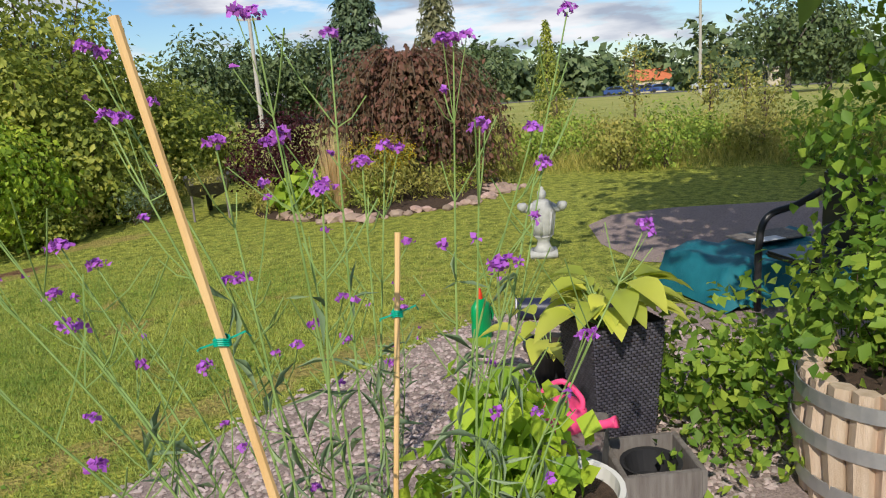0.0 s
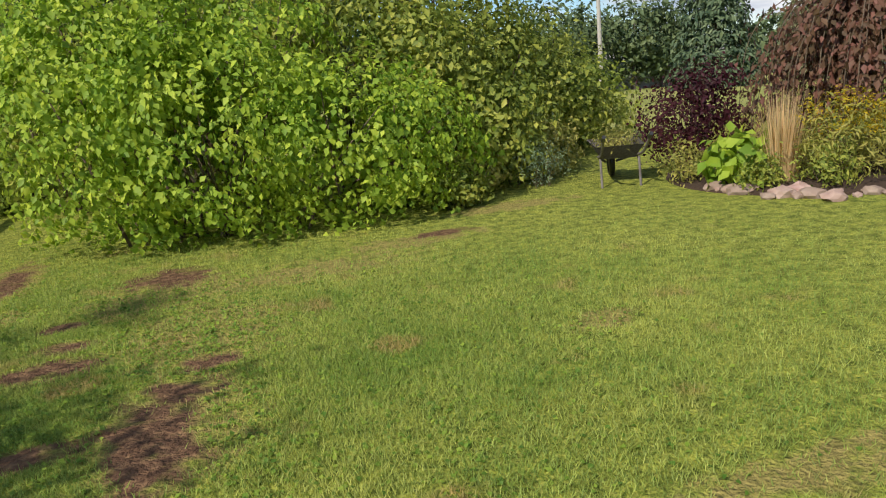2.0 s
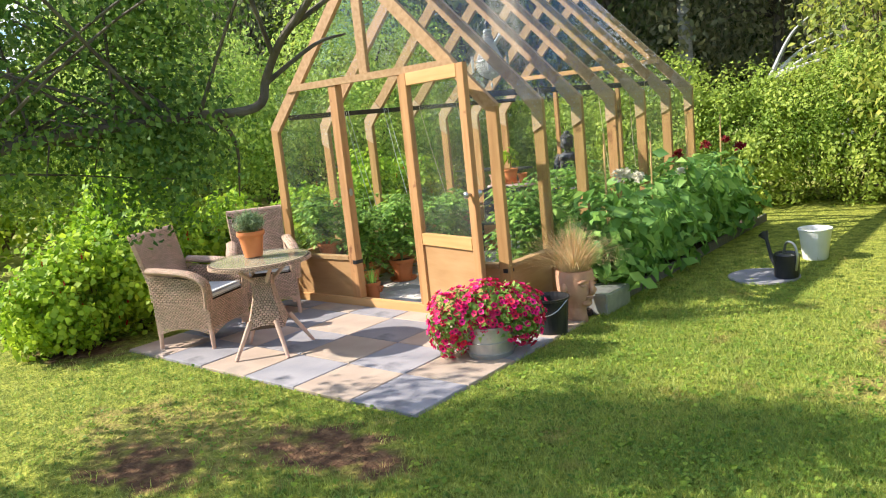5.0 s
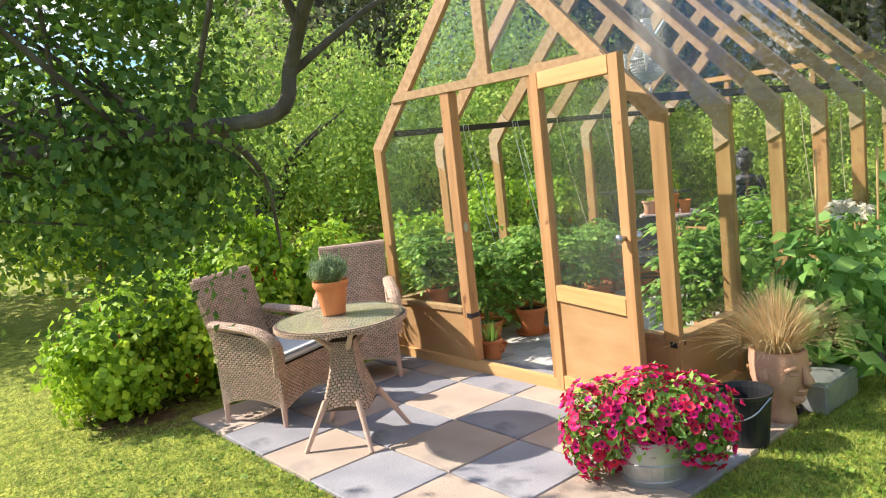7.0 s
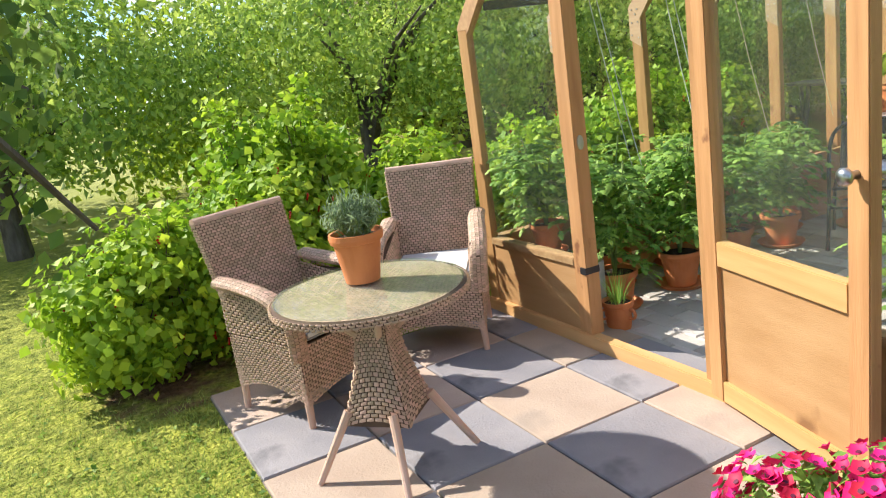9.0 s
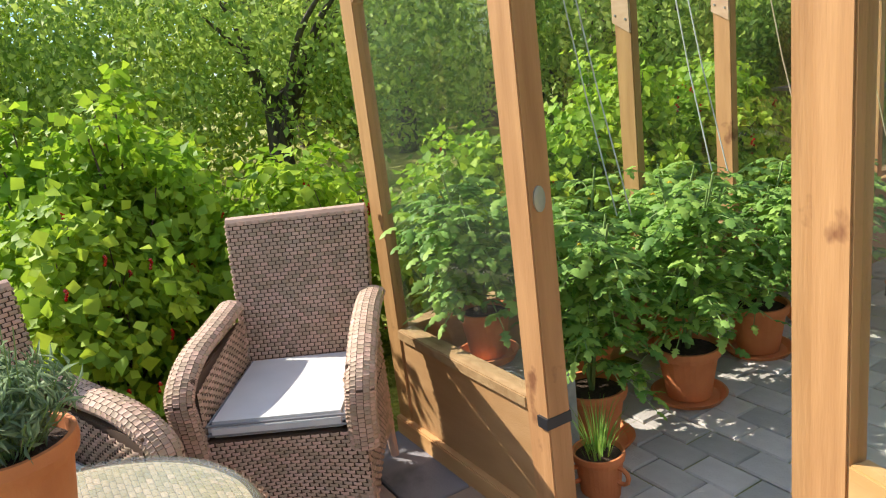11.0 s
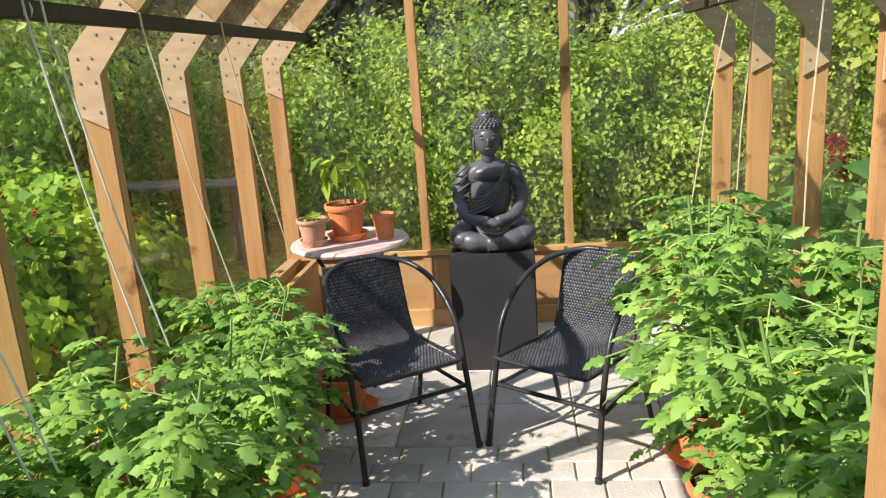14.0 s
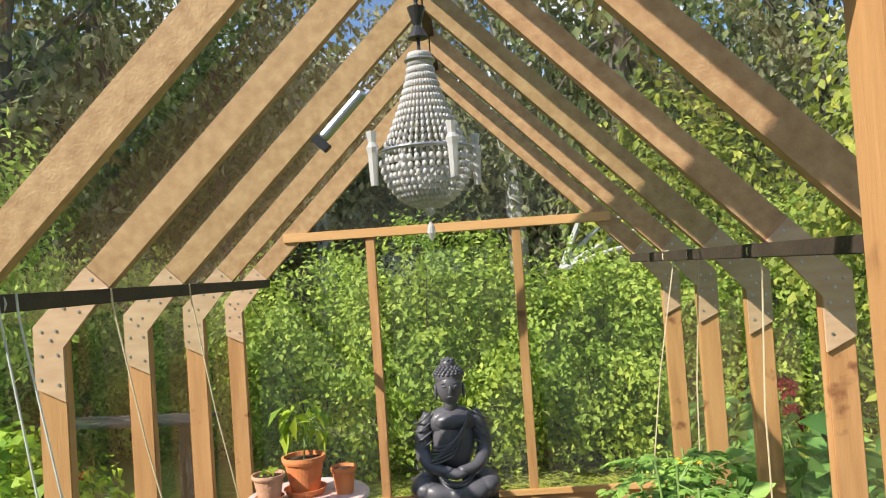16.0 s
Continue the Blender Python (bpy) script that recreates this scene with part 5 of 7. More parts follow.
for c, nv in zip(p, d):
    nv = Vector(nv) + Vector((0, 0, 0.25))
    nv.normalize()
    sx = nv.orthogonal().normalized()
    sy = nv.cross(sx)
    c = Vector(c) + nv * 0.02
    s = 0.0245 * rr.uniform(0.75, 1.15)
    k = len(V)
    V.append(c - nv * 0.012)
    for i in range(10):
        a = i * 0.6283
        q = s * (1.0 if i % 2 else 0.8)
        V.append(c + (sx * math.cos(a) + sy * math.sin(a)) * q + nv * 0.004 * (i % 2))
    for i in range(10):
        F.append((k, k + 1 + i, k + 1 + (i + 1) % 10))
    k2 = len(V2)
    V2.append(c - nv * 0.004)
    for i in range(6):
        a = i * 1.047
        V2.append(c + (sx * math.cos(a) + sy * math.sin(a)) * s * 0.3 - nv * 0.004)
    for i in range(6):
        F2.append((k2, k2 + 1 + i, k2 + 1 + (i + 1) % 6))
npmesh("petals", V, F, PETUNIA, pet, "magenta trumpet flowers")
npmesh("throat", V2, F2, PETUNIAEYE, pet, "dark flower throats")

bb = thing("black_bucket", pose(1.92, 0.10, 0.0), "black plastic bucket with a wire handle", "bucket")
b = nb()
lathe(b, [(0.105, 0), (0.112, 0.01), (0.135, 0.27), (0.145, 0.275), (0.145, 0.29), (0.135, 0.29), (0.128, 0.26), (0.10, 0.02)], 30)
part("body", b, BLACKPL, bb)
b = nb()
tube(b, spline([(-0.145, 0, 0.275), (-0.10, -0.11, 0.20), (0, -0.155, 0.17), (0.10, -0.11, 0.20), (0.145, 0, 0.275)], 5), 0.004, 6)
part("handle", b, STEEL, bb)

# planter shaped as a head, one plain mesh
b = nb()
lathe(b, [(0.085, 0.0), (0.078, 0.05), (0.072, 0.10), (0.09, 0.15), (0.122, 0.20), (0.14, 0.27), (0.145, 0.35), (0.14, 0.41), (0.128, 0.42), (0.122, 0.40), (0.115, 0.34)], 28, Matrix.Diagonal((1.1, 0.92, 1, 1)))
tube(b, [(0.148, 0, 0.345), (0.185, 0, 0.27), (0.165, 0, 0.245)], [0.014, 0.026, 0.02], 10)
for s in (-1, 1):
    tube(b, spline([(0.135, s * 0.025, 0.335), (0.145, s * 0.06, 0.345), (0.115, s * 0.095, 0.33)], 4), 0.012, 8)
    ball(b, (0.135, s * 0.052, 0.31), 0.022, 0.026, 0.013, 12, 8)
    ball(b, (0.01, s * 0.135, 0.29), 0.03, 0.014, 0.045, 12, 8)
ball(b, (0.135, 0, 0.215), 0.035, 0.035, 0.012, 12, 8)
ball(b, (0.13, 0, 0.198), 0.035, 0.03, 0.011, 12, 8)
ball(b, (0.11, 0, 0.165), 0.04, 0.045, 0.03, 12, 8)
hp = tagged(part("head_planter", b, TERRAPALE, smooth=True), "weathered terracotta planter shaped as a face", "planter")
hp.matrix_world = pose(1.93, 0.46, 0.0, 0, 0, -12)
t = thing("feather_grass", pose(1.93, 0.46, 0.36), "fountain of straw-coloured feather grass in a planter", "grass")
blades("foliage", 1300, 0.09, 0.46, 1.0, STRAW, t, 5, 0.0022, 6, 1.15)

tr = thing("zinc_trough", pose(1.95, 0.86, 0), "grey zinc trough beside the greenhouse bed", "trough")
b = nb()
box(b, -0.20, 0.14, -0.2, 0.22, 0, 0.17, 0.01)
part("body", b, ZINC, tr)

# dahlia bed with a board edge
tagged(part("bed_edging", box(nb(), 1.96, 2.0, 1.1, 5.2, -0.01, 0.09, 0.006), GREYWOOD), "low grey board edging of the dahlia bed", "edging")
tagged(part("bed_soil", box(nb(), 1.52, 1.96, 0.6, 5.2, -0.01, 0.05, 0.01), SOIL), "dark soil of the bed along the greenhouse", "soil", kind="structure")
rr = random.Random(8)
for k in range(6):
    y = 1.15 + k * 0.62
    hgt = rr.uniform(0.85, 1.05)
    bl = [((0, 0, hgt * 0.55), (0.34, 0.36, hgt * 0.42)), ((0.1, 0.05, hgt * 0.35), (0.32, 0.34, hgt * 0.32))]
    bush("dahlia", (1.78 + rr.uniform(-0.05, 0.05), y, 0.05), bl, 480, 0.15, L_DAHLIA, "dark green dahlia plant with broad leaves beside the greenhouse", "flower", nst=9, r0=0.009, seed=40 + k, aspect=0.55, droop=0.5, group="dahlias", shell=0.6, stemmat=STEM)


def dahlia_flower(x, y, z, material, label, r=0.06, seed=1):
    t = thing("dahlia_flower", pose(x, y, z, 35, 0, 40), label, "flower", "dahlia flowers")
    b = nb()
    tube(b, [(0, 0, -0.25), (0, 0, 0)], 0.004, 5)
    part("stem", b, STEM, t)
    P, N = [], []
    for ring in range(5):
        for k in range(14):
            a = k * 0.449 + ring * 0.22
            q = (1 - ring / 5) * r * 0.6
            P.append((math.cos(a) * q, math.sin(a) * q, ring * 0.008))
            N.append((math.cos(a) * 0.3, math.sin(a) * 0.3, 1))
    leaves("petals", P, N, r * 0.6, material, t, 0.5, -0.3, seed)


for k, (x, y, z, m_, lb, r_) in enumerate(((1.85, 1.55, 1.02, DAHLIAWHITE, "large cream dahlia bloom", 0.10), (1.95, 2.6, 0.93, DAHLIAWHITE, "small cream dahlia bloom", 0.05), (1.85, 3.6, 1.1, DAHLIARED, "dark red dahlia bloom", 0.07), (2.05, 4.1, 1.03, DAHLIARED, "dark red dahlia bloom", 0.075), (1.75, 4.5, 1.08, DAHLIARED, "dark red dahlia bloom", 0.07), (1.9, 1.75, 0.98, DAHLIAWHITE, "large cream dahlia bloom", 0.08), (1.7, 3.2, 1.05, DAHLIARED, "dark red dahlia bloom", 0.07))):
    dahlia_flower(x, y, z, m_, lb, r_, k)
for (x, y, h) in ((1.72, 1.45, 1.4), (1.75, 2.35, 1.35), (1.7, 3.4, 1.45), (1.75, 4.3, 1.4)):
    b = nb()
    tube(b, [(x, y, 0.03), (x + 0.02, y + 0.01, h)], 0.009, 8)
    tagged(part("bamboo_stake", b, BAMBOO), "bamboo support stake among the dahlias", "stake", "bamboo stakes")

# watering can, bucket, round slab
b = nb()
lathe(b, [(0.30, -0.02), (0.30, 0.012), (0.285, 0.018)], 36, pose(2.82, 2.22, 0))
tagged(part("round_slab", b, SLABGREY), "round concrete slab set in the lawn", "slab")
wc = thing("watering_can", pose(3.02, 2.20, 0.018, 0, 0, 150), "small black watering can standing on a round slab", "watering can")
b = nb()
lathe(b, [(0.095, 0), (0.1, 0.01), (0.105, 0.2), (0.09, 0.215), (0.075, 0.2)], 26)
part("body", b, BLACKPL, wc)
b = nb()
tube(b, spline([(0.09, 0, 0.05), (0.17, 0, 0.16), (0.23, 0, 0.32)], 5), [0.022] * 6 + [0.016] * 5, 10)
part("spout", b, BLACKPL, wc)
b = nb()
lathe(b, [(0.018, 0), (0.045, 0.05), (0.047, 0.058), (0.03, 0.065)], 16, pose(0.225, 0, 0.31, 0, 40))
part("rose", b, BLACKPL, wc)
b = nb()
tube(b, spline([(0.03, 0, 0.21), (0.0, 0, 0.30), (-0.08, 0, 0.30), (-0.12, 0, 0.20), (-0.1, 0, 0.07)], 5), 0.011, 8)
part("handle", b, STEEL, wc)
wb = thing("white_bucket", pose(3.05, 3.06, 0), "white enamel bucket standing on the lawn", "bucket")
b = nb()
lathe(b, [(0.105, 0), (0.11, 0.01), (0.145, 0.285), (0.155, 0.29), (0.15, 0.30), (0.138, 0.29), (0.10, 0.02)], 32)
part("body", b, ENAMEL, wb)
b = nb()
tube(b, spline([(-0.15, 0, 0.285), (-0.1, 0.12, 0.24), (0.0, 0.16, 0.22), (0.1, 0.12, 0.24), (0.15, 0, 0.285)], 5), 0.004, 6)
part("handle", b, STEEL, wb)


# ---- shrubs beside and behind the greenhouse ----
def berries(t, blobs, n, seed, r=0.012):
    p, d = clump_points(blobs, n, seed, 0.15)
    b = nb()
    for q in p:
        q = Vector(q)
        for k in range(4):
            o = Vector((random.Random(seed + k).uniform(-0.01, 0.01), random.Random(seed * 3 + k).uniform(-0.01, 0.01), -0.012 * k))
            bmesh.ops.create_icosphere(b, subdivisions=1, radius=r * 0.6, matrix=Matrix.Translation(q + o))
    tagged(part("berries", b, BERRY, t, "red currant berries"), kind="stuff")


CUR = [((-2.05, -0.9, 0), 1.0, 0.95), ((-2.25, 0.15, 0), 0.95, 0.92), ((-2.1, 1.2, 0), 0.85, 0.92), ((-2.0, 2.2, 0), 0.8, 1.15), ((-2.1, 3.2, 0), 0.8, 1.1), ((-3.1, -0.5, 0), 0.9, 1.2), ((-1.95, -1.7, 0), 0.75, 0.85)]
for k, (c, w, h) in enumerate(CUR):
    bl = [((0, 0, h * 0.5), (w * 0.62, w * 0.6, h * 0.5)), ((0.2 * (-1) ** k, -0.25, h * 0.45), (w * 0.5, w * 0.45, h * 0.42)), ((-0.25, 0.25, h * 0.62), (w * 0.42, w * 0.45, h * 0.45)), ((0.1, 0.1, h * 0.85), (w * 0.25, w * 0.25, h * 0.3))]
    t = bush("currant_bush", c, bl, 8500, 0.060, L_CURRANT, "bright green redcurrant bush with ripe red berries beside the greenhouse", "bush", clumps=420, clump=0.055, nst=26, r0=0.009, seed=60 + k, aspect=0.95, droop=0.4, group="currant bushes", shell=0.6)
    berries(t, bl, 55, 70 + k, 0.014)
t = bush("tall_currant_bush", (-2.45, -0.64, 0), [((0, 0, 0.65), (0.48, 0.45, 0.6)), ((0.1, 0.15, 1.25), (0.22, 0.22, 0.36)), ((-0.15, -0.25, 1.1), (0.2, 0.2, 0.34)), ((0.0, 0.4, 0.95), (0.25, 0.25, 0.35))], 4600, 0.058, L_CURRANT, "taller leggy green currant bush behind the wicker chairs", clumps=260, clump=0.06, nst=16, seed=91, aspect=0.95, shell=0.6)


def tree(name, base, trunk_h, r0, blobs, n, size, leaf, bark, label, seed=1, clumps=400, clump=0.16, limbs=9, lean=(0, 0), aspect=0.55, droop=0.4, shell=0.55, group="", category="tree"):
    t = thing(name, pose(*base), label, category, group)
    r = random.Random(seed)
    b = nb()
    top = Vector((lean[0], lean[1], trunk_h))
    ax = spline([(0, 0, -0.05), (lean[0] * 0.3, lean[1] * 0.3, trunk_h * 0.5), top], 6)
    tube(b, ax, [r0 * (1.25 - 0.6 * i / (len(ax) - 1)) for i in range(len(ax))], 10)
    part("trunk", b, bark, t)
    b = nb()
    for k in range(limbs):
        c, rad = r.choice(blobs)
        s = ax[min(int(r.uniform(0.45, 1.0) * (len(ax) - 1)), len(ax) - 1)]
        e = Vector(c) + Vector((r.uniform(-0.8, 0.8) * rad[0], r.uniform(-0.8, 0.8) * rad[1], r.uniform(-0.3, 0.7) * rad[2]))
        mid = s.lerp(e, 0.5) + Vector((0, 0, 0.12 * (e - s).length))
        pts = spline([s, mid, e], 5)
        tube(b, pts, [r0 * 0.45 * (1 - 0.85 * i / (len(pts) - 1)) for i in range(len(pts))], 6)
    part("limb", b, bark, t)
    p, d = clump_points(blobs, n, seed, shell, clump, clumps, floor=0.3)
    leaves("crown", p, d, size, leaf, t, aspect, droop, seed)
    return t


# apple trees on the lawn beyond the currants
tree("apple_tree", (-6.2, 1.6, 0), 1.3, 0.13, [((0, 0, 2.4), (1.9, 1.9, 1.5)), ((1.2, 0.8, 1.7), (1.3, 1.2, 0.9)), ((-0.8, -1.3, 1.9), (1.4, 1.3, 1.1)), ((0.4, 1.5, 2.0), (1.3, 1.2, 1.1))], 27000, 0.078, L_APPLE, BARK, "dense dark green apple tree on the lawn", 5, 900, 0.15, group="apple trees")
tree("apple_tree", (-5.0, 5.0, 0), 1.3, 0.13, [((0, 0, 2.4), (1.8, 1.9, 1.6)), ((1.2, -0.6, 1.7), (1.1, 1.2, 1.0)), ((0.2, 1.3, 2.0), (1.4, 1.2, 1.2))], 25000, 0.078, L_APPLE, BARK, "dense dark green apple tree on the lawn", 6, 850, 0.15, group="apple trees")
tree("apple_tree", (-7.5, -2.6, 0), 1.3, 0.13, [((0, 0, 2.3), (1.9, 2.0, 1.5)), ((0.8, 0.9, 1.8), (1.3, 1.2, 1.0))], 14000, 0.09, L_APPLE, BARK, "dense dark green apple tree on the lawn", 7, 600, 0.16, group="apple trees")
tree("garden_tree", (-9.2, -3.4, 0), 1.6, 0.10, [((0, 0, 3.0), (1.5, 1.6, 1.2)), ((0.2, 1.3, 3.6), (1.4, 1.2, 1.2)), ((0.3, -1.2, 2.5), (1.2, 1.1, 1.0)), ((-0.3, 0.3, 4.4), (1.3, 1.3, 0.9))], 11000, 0.085, L_HEDGE, BARK, "light green leafy garden tree beyond the currants", 9, 650, 0.13)
for k, (x, y, w, h) in enumerate(((-11, 0.5, 3.2, 3.6), (-12, 5, 3.4, 4.2), (-10, 9, 3.4, 4.5), (-12, -4.5, 3.2, 3.8), (-8.5, -8, 3.0, 3.4))):
    bush("tall_shrub", (x, y, 0), [((0, 0, h * 0.5), (w * 0.8, w * 0.8, h * 0.55)), ((w * 0.4, 0.5, h * 0.4), (w * 0.6, w * 0.7, h * 0.42))], 7000, 0.17, L_HEDGE if k % 2 else L_LILAC, "tall leafy garden shrub at the edge of the lawn", "bush", 600, 0.25, 8, 0.04, 100 + k, group="tall shrubs")

# shade tree whose bough hangs over the lawn
ST = Vector((0.2, -4.1, 0))
st = thing("shade_tree", pose(*ST), "old fruit tree with a crooked dark bough over the lawn", "tree")
b = nb()
tube(b, spline([(0, 0, -0.05), (0.05, 0.05, 0.8), (0.1, 0.1, 1.5), (0.05, 0.1, 2.2), (-0.2, 0.1, 3.0)], 5), [0.15 - 0.004 * i for i in range(21)], 12)
part("trunk", b, BARK, st)
b = nb()
bough = [q - ST for q in spline([(0.25, -4.0, 1.55), (0.75, -3.45, 1.66), (1.25, -2.9, 1.76), (1.62, -2.52, 1.79), (1.90, -2.30, 1.80), (1.96, -2.26, 1.93), (2.12, -2.28, 2.07), (2.4, -2.33, 2.2), (2.75, -2.3, 2.5)], 5)]
tube(b, bough, [0.030 - 0.0004 * i for i in range(len(bough))], 10)
for q, e in ((9, (1.0, -2.4, 1.5)), (14, (1.3, -2.05, 1.6)), (24, (2.2, -1.95, 2.1)), (28, (2.2, -2.75, 2.45)), (32, (2.9, -2.0, 2.4)), (17, (1.25, -2.0, 1.35)), (36, (2.7, -2.8, 2.5))):
    e = Vector(e) - ST
    pts = spline([bough[q], (bough[q] + e) / 2 + Vector((0.04, 0.03, 0.06)), e], 4)
    tube(b, pts, [0.013 * (1 - 0.7 * i / len(pts)) for i in range(len(pts))], 6)
part("bough", b, BARK, st, "crooked dark bough with grey bark")
b = nb()
CROWN = [(tuple(Vector(c) - ST), q) for c, q in (((-0.4, -4.4, 3.1), (2.2, 1.7, 0.75)), ((-1.6, -4.6, 2.8), (1.0, 0.9, 0.6)), ((1.6, -5.2, 3.1), (1.4, 1.0, 0.6)), ((0.5, -3.2, 2.75), (1.0, 0.8, 0.45)), ((1.42, -2.6, 1.75), (0.42, 0.36, 0.5)), ((1.12, -2.25, 1.75), (0.38, 0.30, 0.36)), ((1.3, -2.55, 2.35), (0.65, 0.5, 0.3)), ((0.9, -2.95, 1.9), (0.5, 0.4, 0.5)), ((2.6, -2.3, 2.62), (0.4, 0.45, 0.22)))]
HIGH, LOW = CROWN[:4], CROWN[4:]
for k in range(34):
    c, rad = CROWN[k % len(CROWN)]
    rr = random.Random(k)
    s = bough[rr.randint(0, 16)]
    e = Vector(c) + Vector((rr.uniform(-0.8, 0.8) * rad[0], rr.uniform(-0.8, 0.8) * rad[1], rr.uniform(-0.7, 0.7) * rad[2]))
    pts = spline([s, s.lerp(e, 0.5) + Vector((0, 0, 0.1)), e], 4)
    tube(b, pts, [0.010 * (1 - 0.8 * i / len(pts)) for i in range(len(pts))], 5)
part("twig", b, BARK, st)
ph, dh = clump_points(HIGH, 7200, 76, 0.9, 0.13, 360, floor=1.9)
leaves("crown", ph, dh, 0.085, L_SHADE, st, 0.75, 0.5, 78)
p, d = clump_points(LOW, 17500, 77, 0.9, 0.06, 760, floor=0.75)
# keep the way of a walker free of leaves
wx, wy = p[:, 0] + ST.x, p[:, 1] + ST.y
line = np.abs((wx - 3.4) * (-0.66) + (wy + 2.8) * 0.75)
keep = ~((p[:, 2] < 2.05) & (line < 0.55) & (wx > 0.8))
leaves("crown", p[keep], d[keep], 0.032, L_SHADE, st, 0.72, 0.5, 79)
# hedge behind the greenhouse
HB = [(-5.5, 8.2, 1.5), (-3.9, 8.2, 1.4), (-2.6, 7.9, 1.35), (-1.2, 6.9, 1.35), (0.0, 6.6, 1.35), (1.2, 6.75, 1.4), (2.4, 7.1, 1.4), (3.6, 7.2, 1.4), (4.8, 6.9, 1.5)]
for k, (x, y, w) in enumerate(HB):
    h = 1.95 + 0.2 * math.sin(k * 2.1)
    bush("hedge_bush", (x, y, 0), [((0, 0, h * 0.48), (w * 0.72, w * 0.62, h * 0.52)), ((0.4, -0.35, h * 0.3), (w * 0.5, w * 0.45, h * 0.33)), ((-0.4, -0.2, h * 0.62), (w * 0.45, w * 0.45, h * 0.36)), ((0.3, 0.2, h * 0.8), (w * 0.3, w * 0.3, h * 0.3))], 13500, 0.06, L_HEDGE, "light green leafy hedge shrub behind the greenhouse", "hedge", 520, 0.075, 10, 0.014, 120 + k, group="hedge bushes", aspect=0.6, shell=0.5)

# wood beyond the hedge
rr = random.Random(17)
for k in range(14):
    a = -1.25 + k * 0.13
    dist = 12.5 + rr.uniform(-1.5, 5.0)
    x, y = 0.6 + dist * math.sin(a), 0.0 + dist * math.cos(a)
    h = rr.uniform(7.5, 10.0)
    birchy = k in (3, 8, 10, 14)
    bl = [((0, 0, h * 0.62), (1.9, 1.9, h * 0.36)), ((rr.uniform(-1, 1), rr.uniform(-1, 1), h * 0.38), (1.5, 1.5, h * 0.2)), ((rr.uniform(-1, 1), rr.uniform(-1, 1), h * 0.8), (1.3, 1.3, h * 0.2))]
    tree("birch_tree" if birchy else "forest_tree", (x, y, 0), h * 0.8, 0.17 if birchy else 0.14, bl, 4200, 0.19, L_WILLOW if (birchy or k % 4 == 1) else L_FOREST, BIRCH if birchy else BARK, "tall birch with pale bark and hanging leaves" if birchy else "tall dark woodland tree behind the hedge", 140 + k, 260, 0.28, 12, (rr.uniform(-0.4, 0.4), rr.uniform(-0.4, 0.4)), group="woodland trees", droop=0.9)
for k in range(8):
    a = -1.2 + k * 0.22
    dist = 19 + 2 * (k % 3)
    bush("woodland_thicket", (0.6 + dist * math.sin(a), dist * math.cos(a), 0), [((0, 0, 2.6), (3.4, 1.6, 3.2)), ((1.2, 0.4, 5.2), (2.6, 1.6, 3.0))], 5600, 0.5, L_FOREST, "dark woodland thicket behind the garden", "bush", 420, 0.4, 6, 0.05, 180 + k, group="woodland thickets")
# dead grey branches by the birch
b = nb()
for e in ((0.9, 0.2, 0.6), (1.1, -0.1, 0.25), (0.6, 0.1, 0.9), (1.25, 0.1, 0.45)):
    tube(b, spline([(0, 0, 0), (e[0] * 0.5, e[1], e[2] * 0.7), e], 4), [0.04 * (1 - 0.09 * i) for i in range(9)], 6)
dbr = tagged(part("dead_branch", b, STONE), "bare grey dead branches above the hedge", "branch")
dbr.matrix_world = pose(1.3, 7.9, 1.75)

# lilac by the lawn
LB = [((0, 0, 1.15), (1.5, 1.3, 1.15)), ((1.5, -0.35, 0.95), (1.25, 1.0, 1.0)), ((-1.2, 0.3, 1.35), (1.1, 1.3, 1.35)), ((-0.9, 0.9, 2.3), (1.2, 1.2, 1.3)), ((2.4, 0.1, 0.75), (0.85, 0.8, 0.8)), ((0.3, 0.9, 2.1), (1.4, 1.2, 1.0))]
bush("lilac_bush", (6.2, 1.95, 0), LB, 29000, 0.084, L_LILAC, "large bright green lilac bush with heart-shaped leaves", "bush", 2400, 0.075, 34, 0.022, 201, aspect=0.72, droop=0.9, shell=0.3, rough=0.12)
# olive shrubs behind the lilac towards the meadow
for k, (x, y, w, h) in enumerate(((6.5, 5.2, 2.2, 4.0), (8.4, 4.2, 1.9, 3.9), (10.0, 4.6, 1.9, 4.1), (9.4, 3.2, 1.2, 2.4), (11.4, 5.2, 1.5, 2.5), (12.8, 6.2, 1.3, 1.9), (4.4, 6.0, 1.8, 3.6), (3.0, 8.6, 2.0, 3.4))):
    bush("garden_shrub", (x, y, 0), [((0, 0, h * 0.48), (w * 0.75, w * 0.75, h * 0.5)), ((0.5, -0.6, h * 0.35), (w * 0.55, w * 0.55, h * 0.36)), ((-0.4, -0.3, h * 0.72), (w * 0.5, w * 0.5, h * 0.34))], 7500, 0.105, L_OLIVE, "tall olive-green garden shrub at the lawn's edge", "bush", 620, 0.13, 16, 0.03, 210 + k, group="garden shrubs", shell=0.45)
for k, (x, y, s) in enumerate(((9.2, 2.2, 0.55), (10.1, 2.5, 0.6), (10.7, 2.9, 0.55), (8.9, 1.5, 0.35), (11.0, 3.4, 0.6))):
    bush("border_perennial", (x, y, 0), [((0, 0, s * 0.6), (s, s * 0.8, s * 0.7))], 1500, 0.07, L_OLIVE if k % 2 else L_WEED, "grey-green border perennial beside the lawn", "plant", 120, 0.06, 12, 0.006, 230 + k, group="border perennials", shell=0.6)
